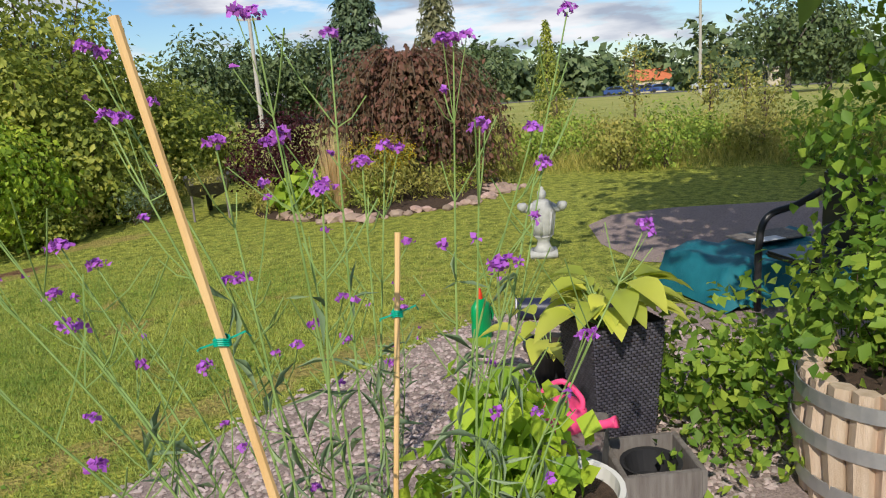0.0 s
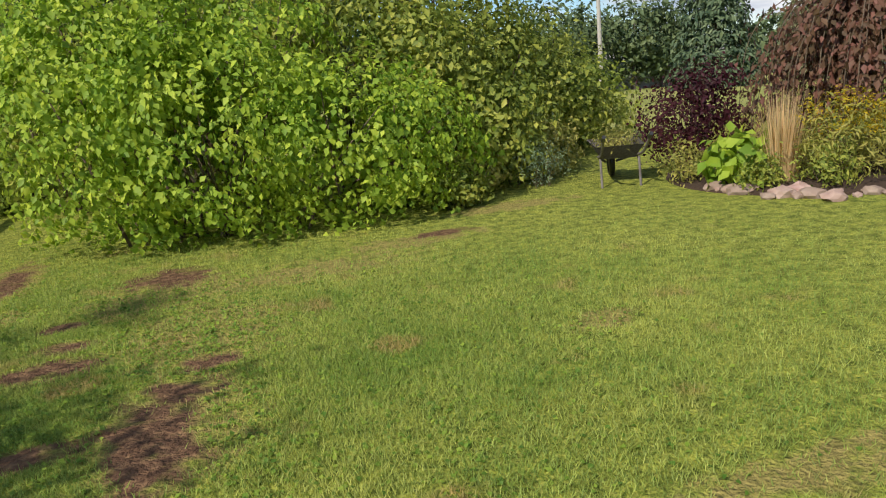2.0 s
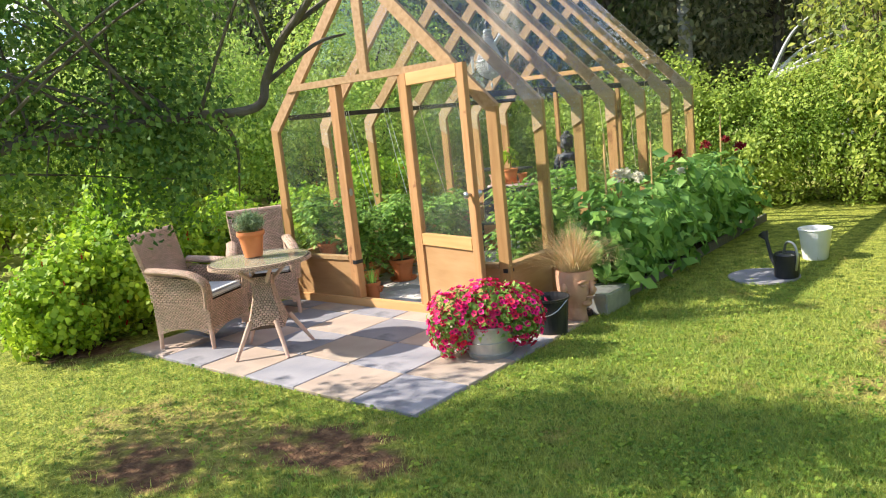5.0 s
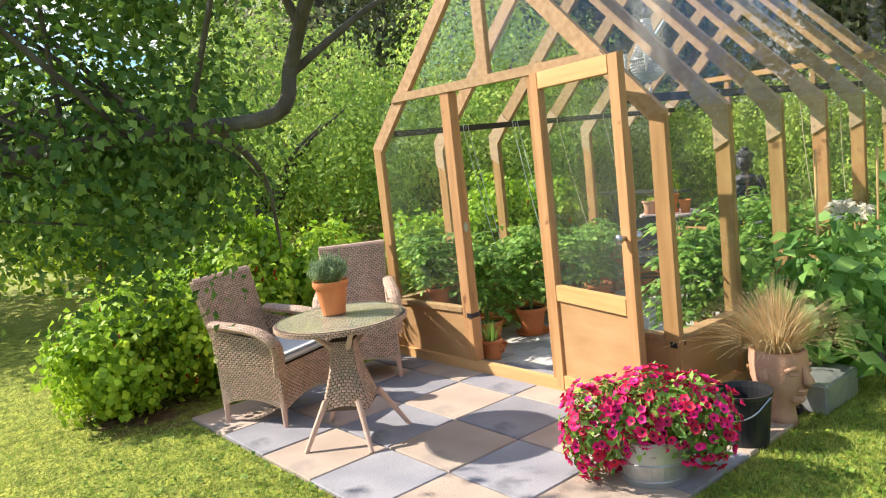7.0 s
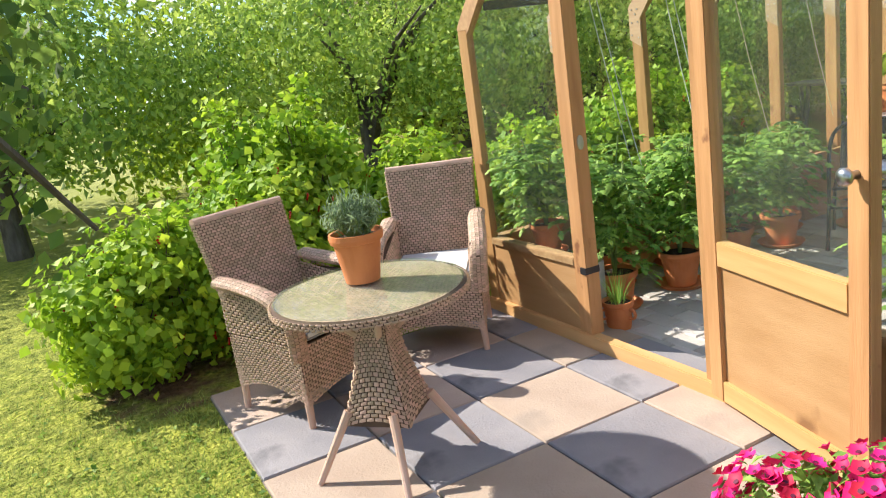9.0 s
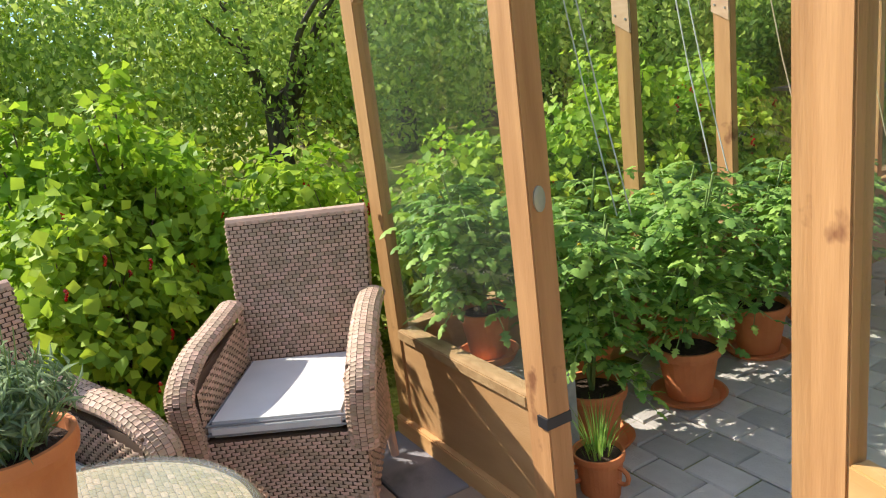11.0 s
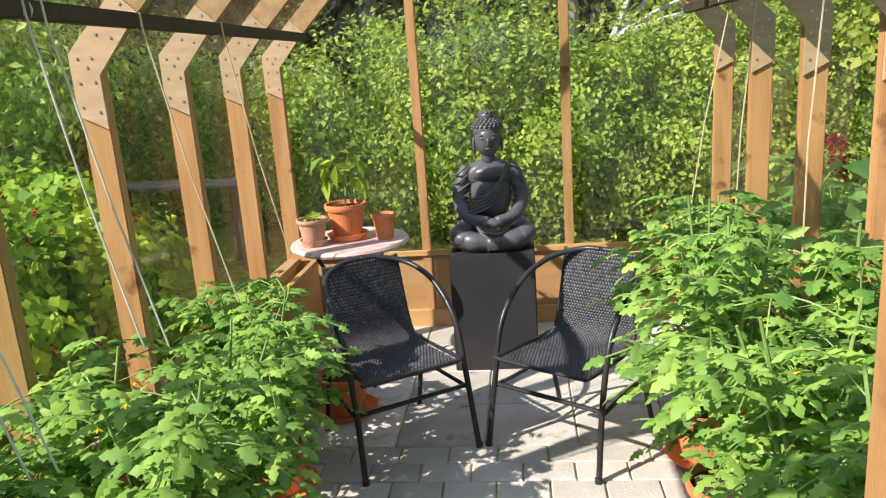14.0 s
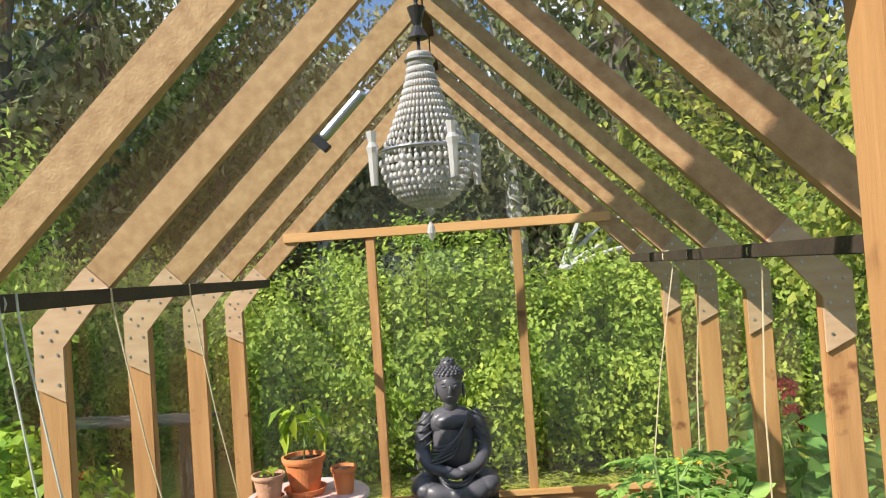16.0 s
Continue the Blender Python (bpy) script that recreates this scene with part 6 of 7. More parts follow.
bush("lavender_border", (10.3, 2.1, 0), [((0, 0, 0.3), (0.4, 0.3, 0.3))], 900, 0.05, L_LAV, "grey lavender clump at the lawn border", "plant", 80, 0.05, 14, 0.004, 240, aspect=0.25, shell=0.7)

# trestle table on the back lawn
tb = thing("trestle_table", pose(-2.75, 6.0, 0, 0, 0, -8), "low grey wooden trestle table behind the greenhouse", "table")
for k in range(3):
    b = nb()
    box(b, -0.75, 0.75, -0.2 + k * 0.14, -0.07 + k * 0.14, 0.72, 0.75, 0.004)
    part("plank", b, GREYWOOD, tb)
for x in (-0.55, 0.55):
    for s in (-1, 1):
        b = nb()
        tube(b, [(x + 0.12 * s, -0.15 * s, 0.0), (x - 0.05 * s, 0.12 * s, 0.72)], 0.028, 6)
        part("leg", b, GREYWOOD, tb)

# ---- island bed ----
wp = thing("weeping_beech", pose(14.3, 0.55, 0), "weeping purple-brown tree with hanging branches", "tree")
b = nb()
tube(b, spline([(0, 0, -0.05), (0.1, 0.05, 0.9), (0.0, 0, 1.9)], 5), [0.11 - 0.005 * i for i in range(11)], 10)
part("trunk", b, BARK, wp)
b = nb()
P, N = [], []
rr = random.Random(31)
for k in range(150):
    a, ln = rr.uniform(0, 6.283), rr.uniform(0.5, 1.5) * (1.15 if k % 3 else 0.8)
    z0 = rr.uniform(1.6, 2.15)
    o = Vector((math.cos(a), math.sin(a), 0))
    pts = spline([(0, 0, z0 - 0.25), o * ln * 0.45 + Vector((0, 0, z0 + 0.1)), o * ln * 0.9 + Vector((0, 0, z0 - 0.45)), o * ln * 1.0 + Vector((0, 0, rr.uniform(0.15, 0.8)))], 6)
    tube(b, pts, [0.012 * (1 - 0.8 * i / len(pts)) for i in range(len(pts))], 4)
    for q in range(75):
        i = rr.randint(3, len(pts) - 1)
        P.append(pts[i] + Vector((rr.gauss(0, 0.07), rr.gauss(0, 0.07), rr.gauss(0, 0.06))))
        N.append((o.x, o.y, 0.2))
part("branch", b, TWIG, wp)
leaves("crown", P, N, 0.10, L_BROWN, wp, 0.55, 1.3, 32)
bush("purple_shrub", (12.4, 1.7, 0), [((0, 0, 0.65), (0.75, 0.75, 0.65)), ((0.3, -0.1, 1.0), (0.4, 0.4, 0.4))], 4200, 0.06, L_PURPLE, "dark purple-leaved shrub in the island bed", "bush", 300, 0.08, 24, 0.01, 250, shell=0.6)
bush("goldenrod", (12.75, -0.55, 0), [((0, 0, 0.45), (0.55, 0.5, 0.42))], 1800, 0.09, L_WEED, "green goldenrod clump in the island bed", "plant", 150, 0.06, 20, 0.006, 251, aspect=0.25, shell=0.7)
g = bush("goldenrod_bloom", (12.75, -0.5, 0.5), [((0, 0, 0.28), (0.5, 0.45, 0.22)), ((0.4, 0.1, 0.3), (0.3, 0.3, 0.2))], 1700, 0.035, L_YELLOW, "yellow goldenrod flower heads in the island bed", "flower", 90, 0.05, 14, 0.004, 252, aspect=0.5, shell=0.5, stemmat=STEM)
t = thing("ornamental_grass", pose(12.15, -0.25, 0), "upright straw-coloured ornamental grass", "grass")
blades("foliage", 420, 0.16, 1.05, 0.25, STRAW, t, 61, 0.006, 4, 0.6)
bush("broadleaf_plant", (11.85, 0.1, 0), [((0, 0, 0.32), (0.4, 0.4, 0.34))], 300, 0.17, L_LILAC, "broad-leaved light green plant in the bed", "plant", 0, 0.05, 9, 0.007, 253, aspect=0.7, shell=0.8)
for k, (x, y, s, lf) in enumerate(((12.3, -0.75, 0.34, L_OLIVE), (13.4, -0.9, 0.36, L_WEED), (11.8, -0.3, 0.26, L_OLIVE), (13.9, -0.8, 0.3, L_OLIVE), (14.9, -0.6, 0.32, L_WEED), (13.1, 0.3, 0.5, L_OLIVE), (11.6, 0.7, 0.3, L_WEED))):
    bush("bed_perennial", (x, y, 0), [((0, 0, s * 0.8), (s, s, s * 0.8))], 900, 0.06, lf, "low green perennial in the island bed", "plant", 80, 0.05, 10, 0.004, 260 + k, group="bed perennials", aspect=0.4, shell=0.7)
tagged(part("island_bed_soil", lathe(nb(), [(2.0, -0.03), (1.97, 0.03), (1.7, 0.09)], 36, pose(13.4, 0.35, 0) @ Matrix.Diagonal((1.0, 0.9, 1, 1))), SOIL), "dark soil of the stone-edged island bed", "soil", kind="structure")


def rock(x, y, s, seed, group="bed edging rocks"):
    b = nb()
    bmesh.ops.create_icosphere(b, subdivisions=2, radius=1.0)
    for v in b.verts:
        k = noise.noise(v.co * 1.3 + Vector((seed * 3.1, seed, 0)))
        v.co *= 1 + 0.45 * k
        v.co.z *= 0.55
    bmesh.ops.scale(b, vec=(s, s * 0.8, s), verts=b.verts[:])
    ob = tagged(part("rock", b, ROCK), "reddish-grey field stone edging the island bed", "stone", group)
    ob.matrix_world = pose(x, y, s * 0.25, 0, 0, seed * 47 % 360)


rk = random.Random(3)
for k in range(44):
    a = -3.0 + k * 0.062 + rk.uniform(-0.03, 0.03)
    w = 1.95 + rk.gauss(0, 0.10)
    rock(13.4 + w * math.cos(a), 0.35 + w * 0.92 * math.sin(a), rk.choice((0.05, 0.07, 0.09, 0.13)) * rk.uniform(0.8, 1.2), k)
for k in range(26):
    rock(14.2 + ((k * 37) % 26) / 26 * 1.1 - 0.3, -1.35 + ((k * 17) % 13) / 13 * 0.7, 0.07 + 0.06 * ((k * 5) % 7) / 7, k + 60)

# wheelbarrow
wbw = thing("wheelbarrow", pose(11.15, 1.55, 0, 0, 0, -25), "old grey wheelbarrow full of garden cuttings", "wheelbarrow")
b = nb()
tray = [(-0.30, -0.38, 0.52), (0.30, -0.38, 0.52), (0.34, 0.45, 0.54), (-0.34, 0.45, 0.54), (-0.2, -0.2, 0.34), (0.2, -0.2, 0.34), (0.2, 0.25, 0.34), (-0.2, 0.25, 0.34)]
v = [b.verts.new(q) for q in tray]
for q in ((4, 7, 6, 5), (0, 4, 5, 1), (1, 5, 6, 2), (2, 6, 7, 3), (3, 7, 4, 0)):
    b.faces.new([v[i] for i in q])
bmesh.ops.solidify(b, geom=b.faces[:], thickness=0.012)
part("tray", b, GREYWOOD, wbw, "grey dented tray")
for s in (-1, 1):
    b = nb()
    tube(b, spline([(s * 0.27, -0.95, 0.66), (s * 0.25, -0.55, 0.44), (s * 0.22, 0.1, 0.33), (s * 0.08, 0.62, 0.2)], 5), 0.018, 8)
    part("handle", b, GREYWOOD, wbw)
    b = nb()
    tube(b, [(s * 0.24, -0.3, 0.36), (s * 0.24, -0.4, 0.0)], 0.016, 8)
    part("leg", b, GREYWOOD, wbw)
    b = nb()
    tube(b, [(s * 0.27, -1.05, 0.71), (s * 0.27, -0.93, 0.655)], 0.024, 8)
    part("grip", b, BLACKPL, wbw)
b = nb()
tube(b, [(0, 0.62 + 0.17 * math.cos(q), 0.2 + 0.17 * math.sin(q)) for q in (k * 0.3927 for k in range(16))], 0.04, 8, True)
wheel = part("wheel", b, BLACKPL, wbw)
b = nb()
lathe(b, [(0.135, -0.02), (0.135, 0.02)], 20, pose(0, 0.62, 0.2, 0, 90))
part("rim", b, GREYWOOD, wheel)
bush("garden_cuttings", (11.15, 1.57, 0.42), [((0, 0, 0.12), (0.28, 0.32, 0.14))], 700, 0.07, L_WEED, "heap of cut stalks in the wheelbarrow", "cuttings", 60, 0.05, 8, 0.006, 270, aspect=0.2, shell=0.7)

# cast stone figure on the lawn, one plain mesh
b = nb()
box(b, -0.13, 0.13, -0.13, 0.13, 0, 0.06, 0.01)
lathe(b, [(0.11, 0.06), (0.07, 0.10), (0.055, 0.15), (0.08, 0.19), (0.10, 0.21)], 20)
lathe(b, [(0.085, 0.2), (0.10, 0.28), (0.115, 0.38), (0.12, 0.46), (0.085, 0.53), (0.04, 0.555)], 20)
ball(b, (0, 0, 0.60), 0.042, 0.045, 0.055)
ball(b, (0, 0, 0.655), 0.02, 0.02, 0.02)
for s in (-1, 1):
    tube(b, spline([(s * 0.08, 0, 0.50), (s * 0.14, -0.02, 0.46), (s * 0.18, -0.04, 0.48)], 4), 0.032, 10)
    lathe(b, [(0.015, 0.44), (0.045, 0.48), (0.05, 0.51), (0.035, 0.53)], 14, pose(s * 0.185, -0.045, 0))
for k in range(7):
    a = k * 0.9
    tube(b, [(0.09 * math.cos(a), 0.09 * math.sin(a), 0.21), (0.118 * math.cos(a + 0.1), 0.118 * math.sin(a + 0.1), 0.44)], 0.012, 6)
fg = tagged(part("garden_statue", b, STONE, smooth=True), "weathered grey cast-stone garden statue with two bowls", "statue")
fg.matrix_world = pose(11.65, -4.30, 0, 0, 0, -50)

# ---- gravel and flower corner ----
b = nb()
GRAVEL_EDGE = [(6.2, -5.55), (7.2, -5.42), (7.8, -5.26), (8.4, -5.2), (9.3, -5.14), (9.9, -5.12), (10.3, -5.3), (10.8, -5.9), (12.5, -7.5), (12.5, -10.5), (5.8, -10.5), (5.9, -7.0)]
g0 = [b.verts.new((x, y, 0.006)) for x, y in GRAVEL_EDGE]
b.faces.new(g0)
gm = mat("gravel_bed", (0.20, 0.15, 0.135), (0.36, 0.28, 0.255), rough=1.0, scale=60, bump=1.0, bscale=90)
gp = tagged(part("gravel_path", b, gm), "pinkish grey gravel beside the lawn", "gravel", kind="structure")
b = nb()
g1 = [b.verts.new((x, y, 0.006)) for x, y in ((11.9, -5.2), (12.3, -4.5), (13.0, -3.85), (13.6, -3.75), (14.3, -4.15), (15.3, -5.3), (15.6, -6.6), (12.4, -6.6))]
b.faces.new(g1)
tagged(part("gravel_bed_far", b, gm), "shaded gravel bed by the lawn", "gravel", kind="structure")


def inside(px, py, poly):
    c = False
    j = len(poly) - 1
    for i in range(len(poly)):
        xi, yi = poly[i]
        xj, yj = poly[j]
        if (yi > py) != (yj > py) and px < (xj - xi) * (py - yi) / (yj - yi) + xi:
            c = not c
        j = i
    return c


r = np.random.RandomState(12)
n_st = 15000
px, py = r.uniform(6.4, 10.6, n_st), r.uniform(-7.6, -5.0, n_st)
ok = np.array([inside(a, c, GRAVEL_EDGE) for a, c in zip(px, py + r.normal(0, 0.05, n_st))])
px, py = px[ok], py[ok]
m_ = len(px)
s = r.uniform(0.008, 0.022, m_)[:, None]
base = np.stack([px, py, np.full(m_, 0.006)], 1)
octa = np.array([(1, 0, 0.2), (0.2, 0.9, 0.2), (-0.9, 0.3, 0.2), (0.1, -1, 0.2), (0, 0, 0.8)])
ang = r.uniform(0, 6.28, m_)
ca, sa = np.cos(ang)[:, None], np.sin(ang)[:, None]
jit = 1 + r.uniform(-0.3, 0.3, (m_, 5))
ox, oy = octa[None, :, 0] * jit, octa[None, :, 1] * jit
V = np.stack([base[:, None, 0] + s * (ox * ca - oy * sa), base[:, None, 1] + s * (ox * sa + oy * ca), base[:, None, 2] + s * octa[None, :, 2] * jit], 2)
F = (np.arange(m_) * 5)[:, None, None] + np.array([(0, 1, 4), (1, 2, 4), (2, 3, 4), (3, 0, 4)])[None]
tagged(npmesh("gravel", V.reshape(-1, 3), F.reshape(-1, 3), GRAVELM), "loose pink and grey gravel stones", "gravel", kind="stuff")

# square woven planter with hosta
pl = thing("woven_planter", pose(8.94, -6.885, 0.0, 0, 0, -28), "tall square anthracite woven planter with a hosta", "planter")
PH, PA, PB = 0.64, 0.135, 0.175
b = nb()
lathe(b, [(PA * 1.3, 0.0), (PB * 1.37, PH)], 4, pose(0, 0, 0, 0, 0, 45), cap=False)
body = part("body", b, BLACKPL, pl)
for k in range(4):
    q = Matrix.Rotation(k * math.pi / 2, 3, "Z")
    weave(lambda u, v, q=q: q @ Vector(((2 * u - 1) * (PA + (PB - PA) * v), -(PA + (PB - PA) * v), PH * v)), 12, 44, 0.006, "weave", GREYWEAVE, body)
b = nb()
box(b, -PB + 0.01, PB - 0.01, -PB + 0.01, PB - 0.01, PH - 0.08, PH - 0.05)
part("soil", b, SOIL, pl)


def hosta(base, n, ln, seed, label, leaf=None):
    t = thing("hosta", base, label, "plant")
    r = random.Random(seed)
    V, F = [], []
    b = nb()
    for k in range(n):
        a, el = r.uniform(0, 6.283), r.uniform(0.25, 1.1)
        L = ln * r.uniform(0.7, 1.1)
        o = Vector((math.cos(a), math.sin(a), 0))
        root = o * 0.03
        neck = root + o * L * 0.6 * math.cos(el) + Vector((0, 0, L * 0.75 * math.sin(el) + 0.04))
        tube(b, [root, neck], 0.004, 5)
        side = Vector((-o.y, o.x, 0))
        k0 = len(V)
        for i in range(6):
            t_ = i / 5
            c = neck + o * L * 0.8 * t_ + Vector((0, 0, L * (0.25 * t_ - 0.6 * t_ * t_) * 0.7))
            w = L * 0.24 * math.sin(math.pi * min(0.06 + 0.94 * t_ ** 0.8, 1)) + 0.002
            V += [c + side * w + Vector((0, 0, w * 0.35)), c, c - side * w + Vector((0, 0, w * 0.35))]
        for i in range(5):
            q = k0 + 3 * i
            F += [(q, q + 3, q + 4, q + 1), (q + 1, q + 4, q + 5, q + 2)]
    npmesh("foliage", V, F, leaf or L_HOSTA, t, smooth=True)
    part("stem", b, STEM, t)


hosta(pose(8.94, -6.885, PH - 0.06), 34, 0.29, 4, "yellow-green hosta with broad leaves in a woven planter")
bx = thing("dark_wood_box", pose(8.72, -7.22, 0, 0, 0, -40), "low dark wooden box standing on the gravel", "box")
for nm, q in (("side", (-0.17, -0.145, -0.17, 0.17)), ("side", (0.145, 0.17, -0.17, 0.17)), ("end", (-0.145, 0.145, -0.17, -0.145)), ("end", (-0.145, 0.145, 0.145, 0.17))):
    b = nb()
    box(b, *q, 0, 0.16, 0.003)
    part(nm, b, GREYWOOD, bx)
b = nb()
lathe(b, [(0.10, 0.0), (0.12, 0.12), (0.128, 0.125), (0.11, 0.12), (0.09, 0.03)], 24)
part("liner", b, BLACKPL, bx, "black round plastic liner pot")
pot(pose(9.35, -6.2, 0), 0.15, 0.22, "dark grey glazed pot with a wilting hosta", material=BLACKPL, saucer=0.16)
hosta(pose(9.35, -6.2, 0.2), 9, 0.22, 9, "pale yellow hosta leaves in a dark pot")
hosta(pose(9.15, -6.35, 0.25), 5, 0.26, 10, "pale yellow hosta leaves beside the planter")
# green squeeze bottle
gb = thing("plastic_bottle", pose(9.62, -5.40, 0), "green plastic fertiliser bottle with a red cap", "bottle")
b = nb()
lathe(b, [(0.075, 0), (0.085, 0.01), (0.085, 0.10), (0.078, 0.14), (0.083, 0.18), (0.075, 0.24), (0.04, 0.28), (0.025, 0.29)], 24, Matrix.Diagonal((1.0, 0.6, 1, 1)))
part("body", b, GREENPL, gb, smooth=True)
b = nb()
lathe(b, [(0.02, 0.288), (0.018, 0.32), (0.008, 0.36)], 14)
part("cap", b, REDPL, gb, "red spout cap")
b = nb()
tube(b, spline([(0.07, 0, 0.10), (0.11, 0, 0.15), (0.07, 0, 0.24)], 4), 0.012, 8)
part("grip", b, GREENPL, gb)
bt = thing("rubber_boot", pose(10.25, -5.6, 0.085, 0, 88, 130), "dark navy rubber boot lying on the gravel", "boot")
b = nb()
tube(b, spline([(0, 0, 0.34), (0, 0, 0.1), (0.03, 0, 0.0), (0.16, 0, -0.03), (0.2, 0, -0.03)], 5), [0.075] * 10 + [0.06] * 11, 14)
part("body", b, NAVY, bt, smooth=True)
b = nb()
tube(b, [(0.076 * math.cos(q), 0.076 * math.sin(q), 0.33) for q in (k * 0.5236 for k in range(12))], 0.006, 6, True)
part("trim", b, WHITEPL, bt, "white trim line")
# teal covered cold frame
tf = thing("cold_frame", pose(11.75, -6.35, 0, 0, 0, -28), "low frame under a teal mesh cover", "frame")
b = nb()
g = [[b.verts.new((-0.68 + 1.36 * i / 14, -0.5 + 1.0 * j / 10, 0.30 + 0.035 * math.sin(i * 1.3) * math.cos(j * 1.1) - (0.28 if i in (0, 14) or j in (0, 10) else 0))) for i in range(15)] for j in range(11)]
for j in range(10):
    for i in range(14):
        b.faces.new((g[j][i], g[j][i + 1], g[j + 1][i + 1], g[j + 1][i]))
part("cover", b, TEAL, tf, "wrinkled teal mesh cover", smooth=True)
b = nb()
box(b, -0.1, 0.45, 0.0, 0.32, 0.33, 0.345, 0.004)
part("board", b, GREYWOOD, tf)
b = nb()
box(b, -0.05, 0.2, -0.02, 0.1, 0.346, 0.35)
part("paper", b, WHITEPL, tf, "white slip of paper")

# white pot with leafy plant, pink watering can
pot(pose(7.95, -7.36, 0.0), 0.20, 0.42, "large white glazed pot with a leafy plant", material=WHITEPOT, taper=0.75, rim=0.12)
bush("potted_begonia", (7.95, -7.36, 0.38), [((-0.08, 0.08, 0.14), (0.24, 0.22, 0.20)), ((-0.14, 0.14, 0.34), (0.16, 0.15, 0.17)), ((-0.26, 0.20, 0.05), (0.16, 0.16, 0.2))], 430, 0.085, L_CURRANT, "leafy light green plant in a white pot", "plant", 0, 0.06, 16, 0.007, 300, aspect=0.85, droop=0.6, shell=0.8, stemmat=STEM)
pw = thing("toy_watering_can", pose(8.42, -7.0, 0.33, 0, 20, -70), "bright pink plastic watering can", "watering can")
b = nb()
lathe(b, [(0.06, 0), (0.075, 0.02), (0.07, 0.11), (0.055, 0.12)], 20)
part("body", b, PINKPL, pw, smooth=True)
b = nb()
tube(b, spline([(0.06, 0, 0.03), (0.13, 0, 0.08), (0.19, 0, 0.13)], 4), [0.02] * 5 + [0.018, 0.018, 0.022, 0.026], 10)
part("spout", b, PINKPL, pw, smooth=True)
b = nb()
tube(b, spline([(-0.06, 0, 0.03), (-0.12, 0, 0.1), (-0.06, 0, 0.19), (0.03, 0, 0.16), (0.05, 0, 0.11)], 5), 0.012, 8)
part("handle", b, PINKPL, pw, smooth=True)
b = nb()
box(b, -0.17, 0.17, -0.17, 0.17, 0.0, 0.325, 0.006)
ob = tagged(part("plant_stand", b, GREYWOOD), "grey wooden block stand among the pots", "stand")
ob.matrix_world = pose(8.42, -7.0, 0, 0, 0, 30)

# half barrel with a climber
br = thing("half_barrel", pose(9.28, -7.93, 0), "weathered half barrel planter with metal hoops", "barrel")
for k in range(20):
    a = k * 2 * math.pi / 20
    b = nb()
    tube(b, [(0.27 * math.cos(a), 0.27 * math.sin(a), 0.0), (0.30 * math.cos(a), 0.30 * math.sin(a), 0.26), (0.28 * math.cos(a), 0.28 * math.sin(a), 0.52)], [0.046, 0.05, 0.047], 6)
    part("stave", b, OLDWOOD, br)
for z, rad in ((0.1, 0.325), (0.30, 0.347), (0.46, 0.335)):
    b = nb()
    lathe(b, [(rad, z - 0.03), (rad + 0.006, z - 0.03), (rad + 0.006, z + 0.03), (rad, z + 0.03)], 40, cap=False)
    part("hoop", b, ZINC, br)
b = nb()
lathe(b, [(0.25, 0.44), (0.25, 0.47), (0.1, 0.49)], 20)
part("soil", b, SOIL, br)
CL = [((0, 0, 0.75), (0.42, 0.4, 0.35)), ((0.1, 0.35, 0.45), (0.55, 0.4, 0.35)), ((0.35, 0.1, 1.3), (0.38, 0.35, 0.55)), ((0.45, 0.0, 2.0), (0.4, 0.35, 0.55)), ((-0.1, 0.75, 0.3), (0.35, 0.3, 0.28)), ((-0.1, -0.1, 0.5), (0.38, 0.4, 0.25))]
bush("climber", (9.5, -7.9, 0.0), CL, 5600, 0.066, L_CLIMB, "leafy green climber growing from the barrel up a post", "plant", 420, 0.07, 44, 0.006, 310, aspect=0.65, droop=0.3, shell=0.7)
bush("ground_cover", (8.95, -7.35, 0), [((0.2, 0.0, 0.12), (0.4, 0.35, 0.14)), ((0.5, 0.5, 0.25), (0.4, 0.4, 0.3))], 900, 0.05, L_CLIMB, "low creeping green plant on the gravel", "plant", 110, 0.05, 14, 0.004, 311, aspect=0.6, shell=0.8)
tagged(part("wooden_post", box(nb(), 10.05, 10.18, -8.05, -7.92, -0.02, 2.6, 0.008), GREYWOOD), "grey weathered wooden post behind the climber", "post")
ch2 = thing("garden_chair", pose(11.2, -6.95, 0, 0, 0, 60), "black plastic garden chair behind the climber", "chair")
b = nb()
box(b, -0.24, 0.24, -0.22, 0.22, 0.40, 0.44, 0.015)
part("seat", b, BLACKPL, ch2)
b = nb()
box(b, -0.22, 0.22, -0.24, -0.20, 0.44, 0.95, 0.015)
part("backrest", b, BLACKPL, ch2)
for s in (-1, 1):
    b = nb()
    tube(b, spline([(s * 0.27, 0.24, 0.0), (s * 0.27, 0.24, 0.45), (s * 0.27, 0.18, 0.66), (s * 0.27, -0.05, 0.72), (s * 0.25, -0.22, 0.8)], 5), 0.025, 8)
    part("armrest", b, BLACKPL, ch2, smooth=True)
    b = nb()
    tube(b, [(s * 0.25, -0.3, 0.0), (s * 0.23, -0.2, 0.42)], 0.022, 8)
    part("leg", b, BLACKPL, ch2)


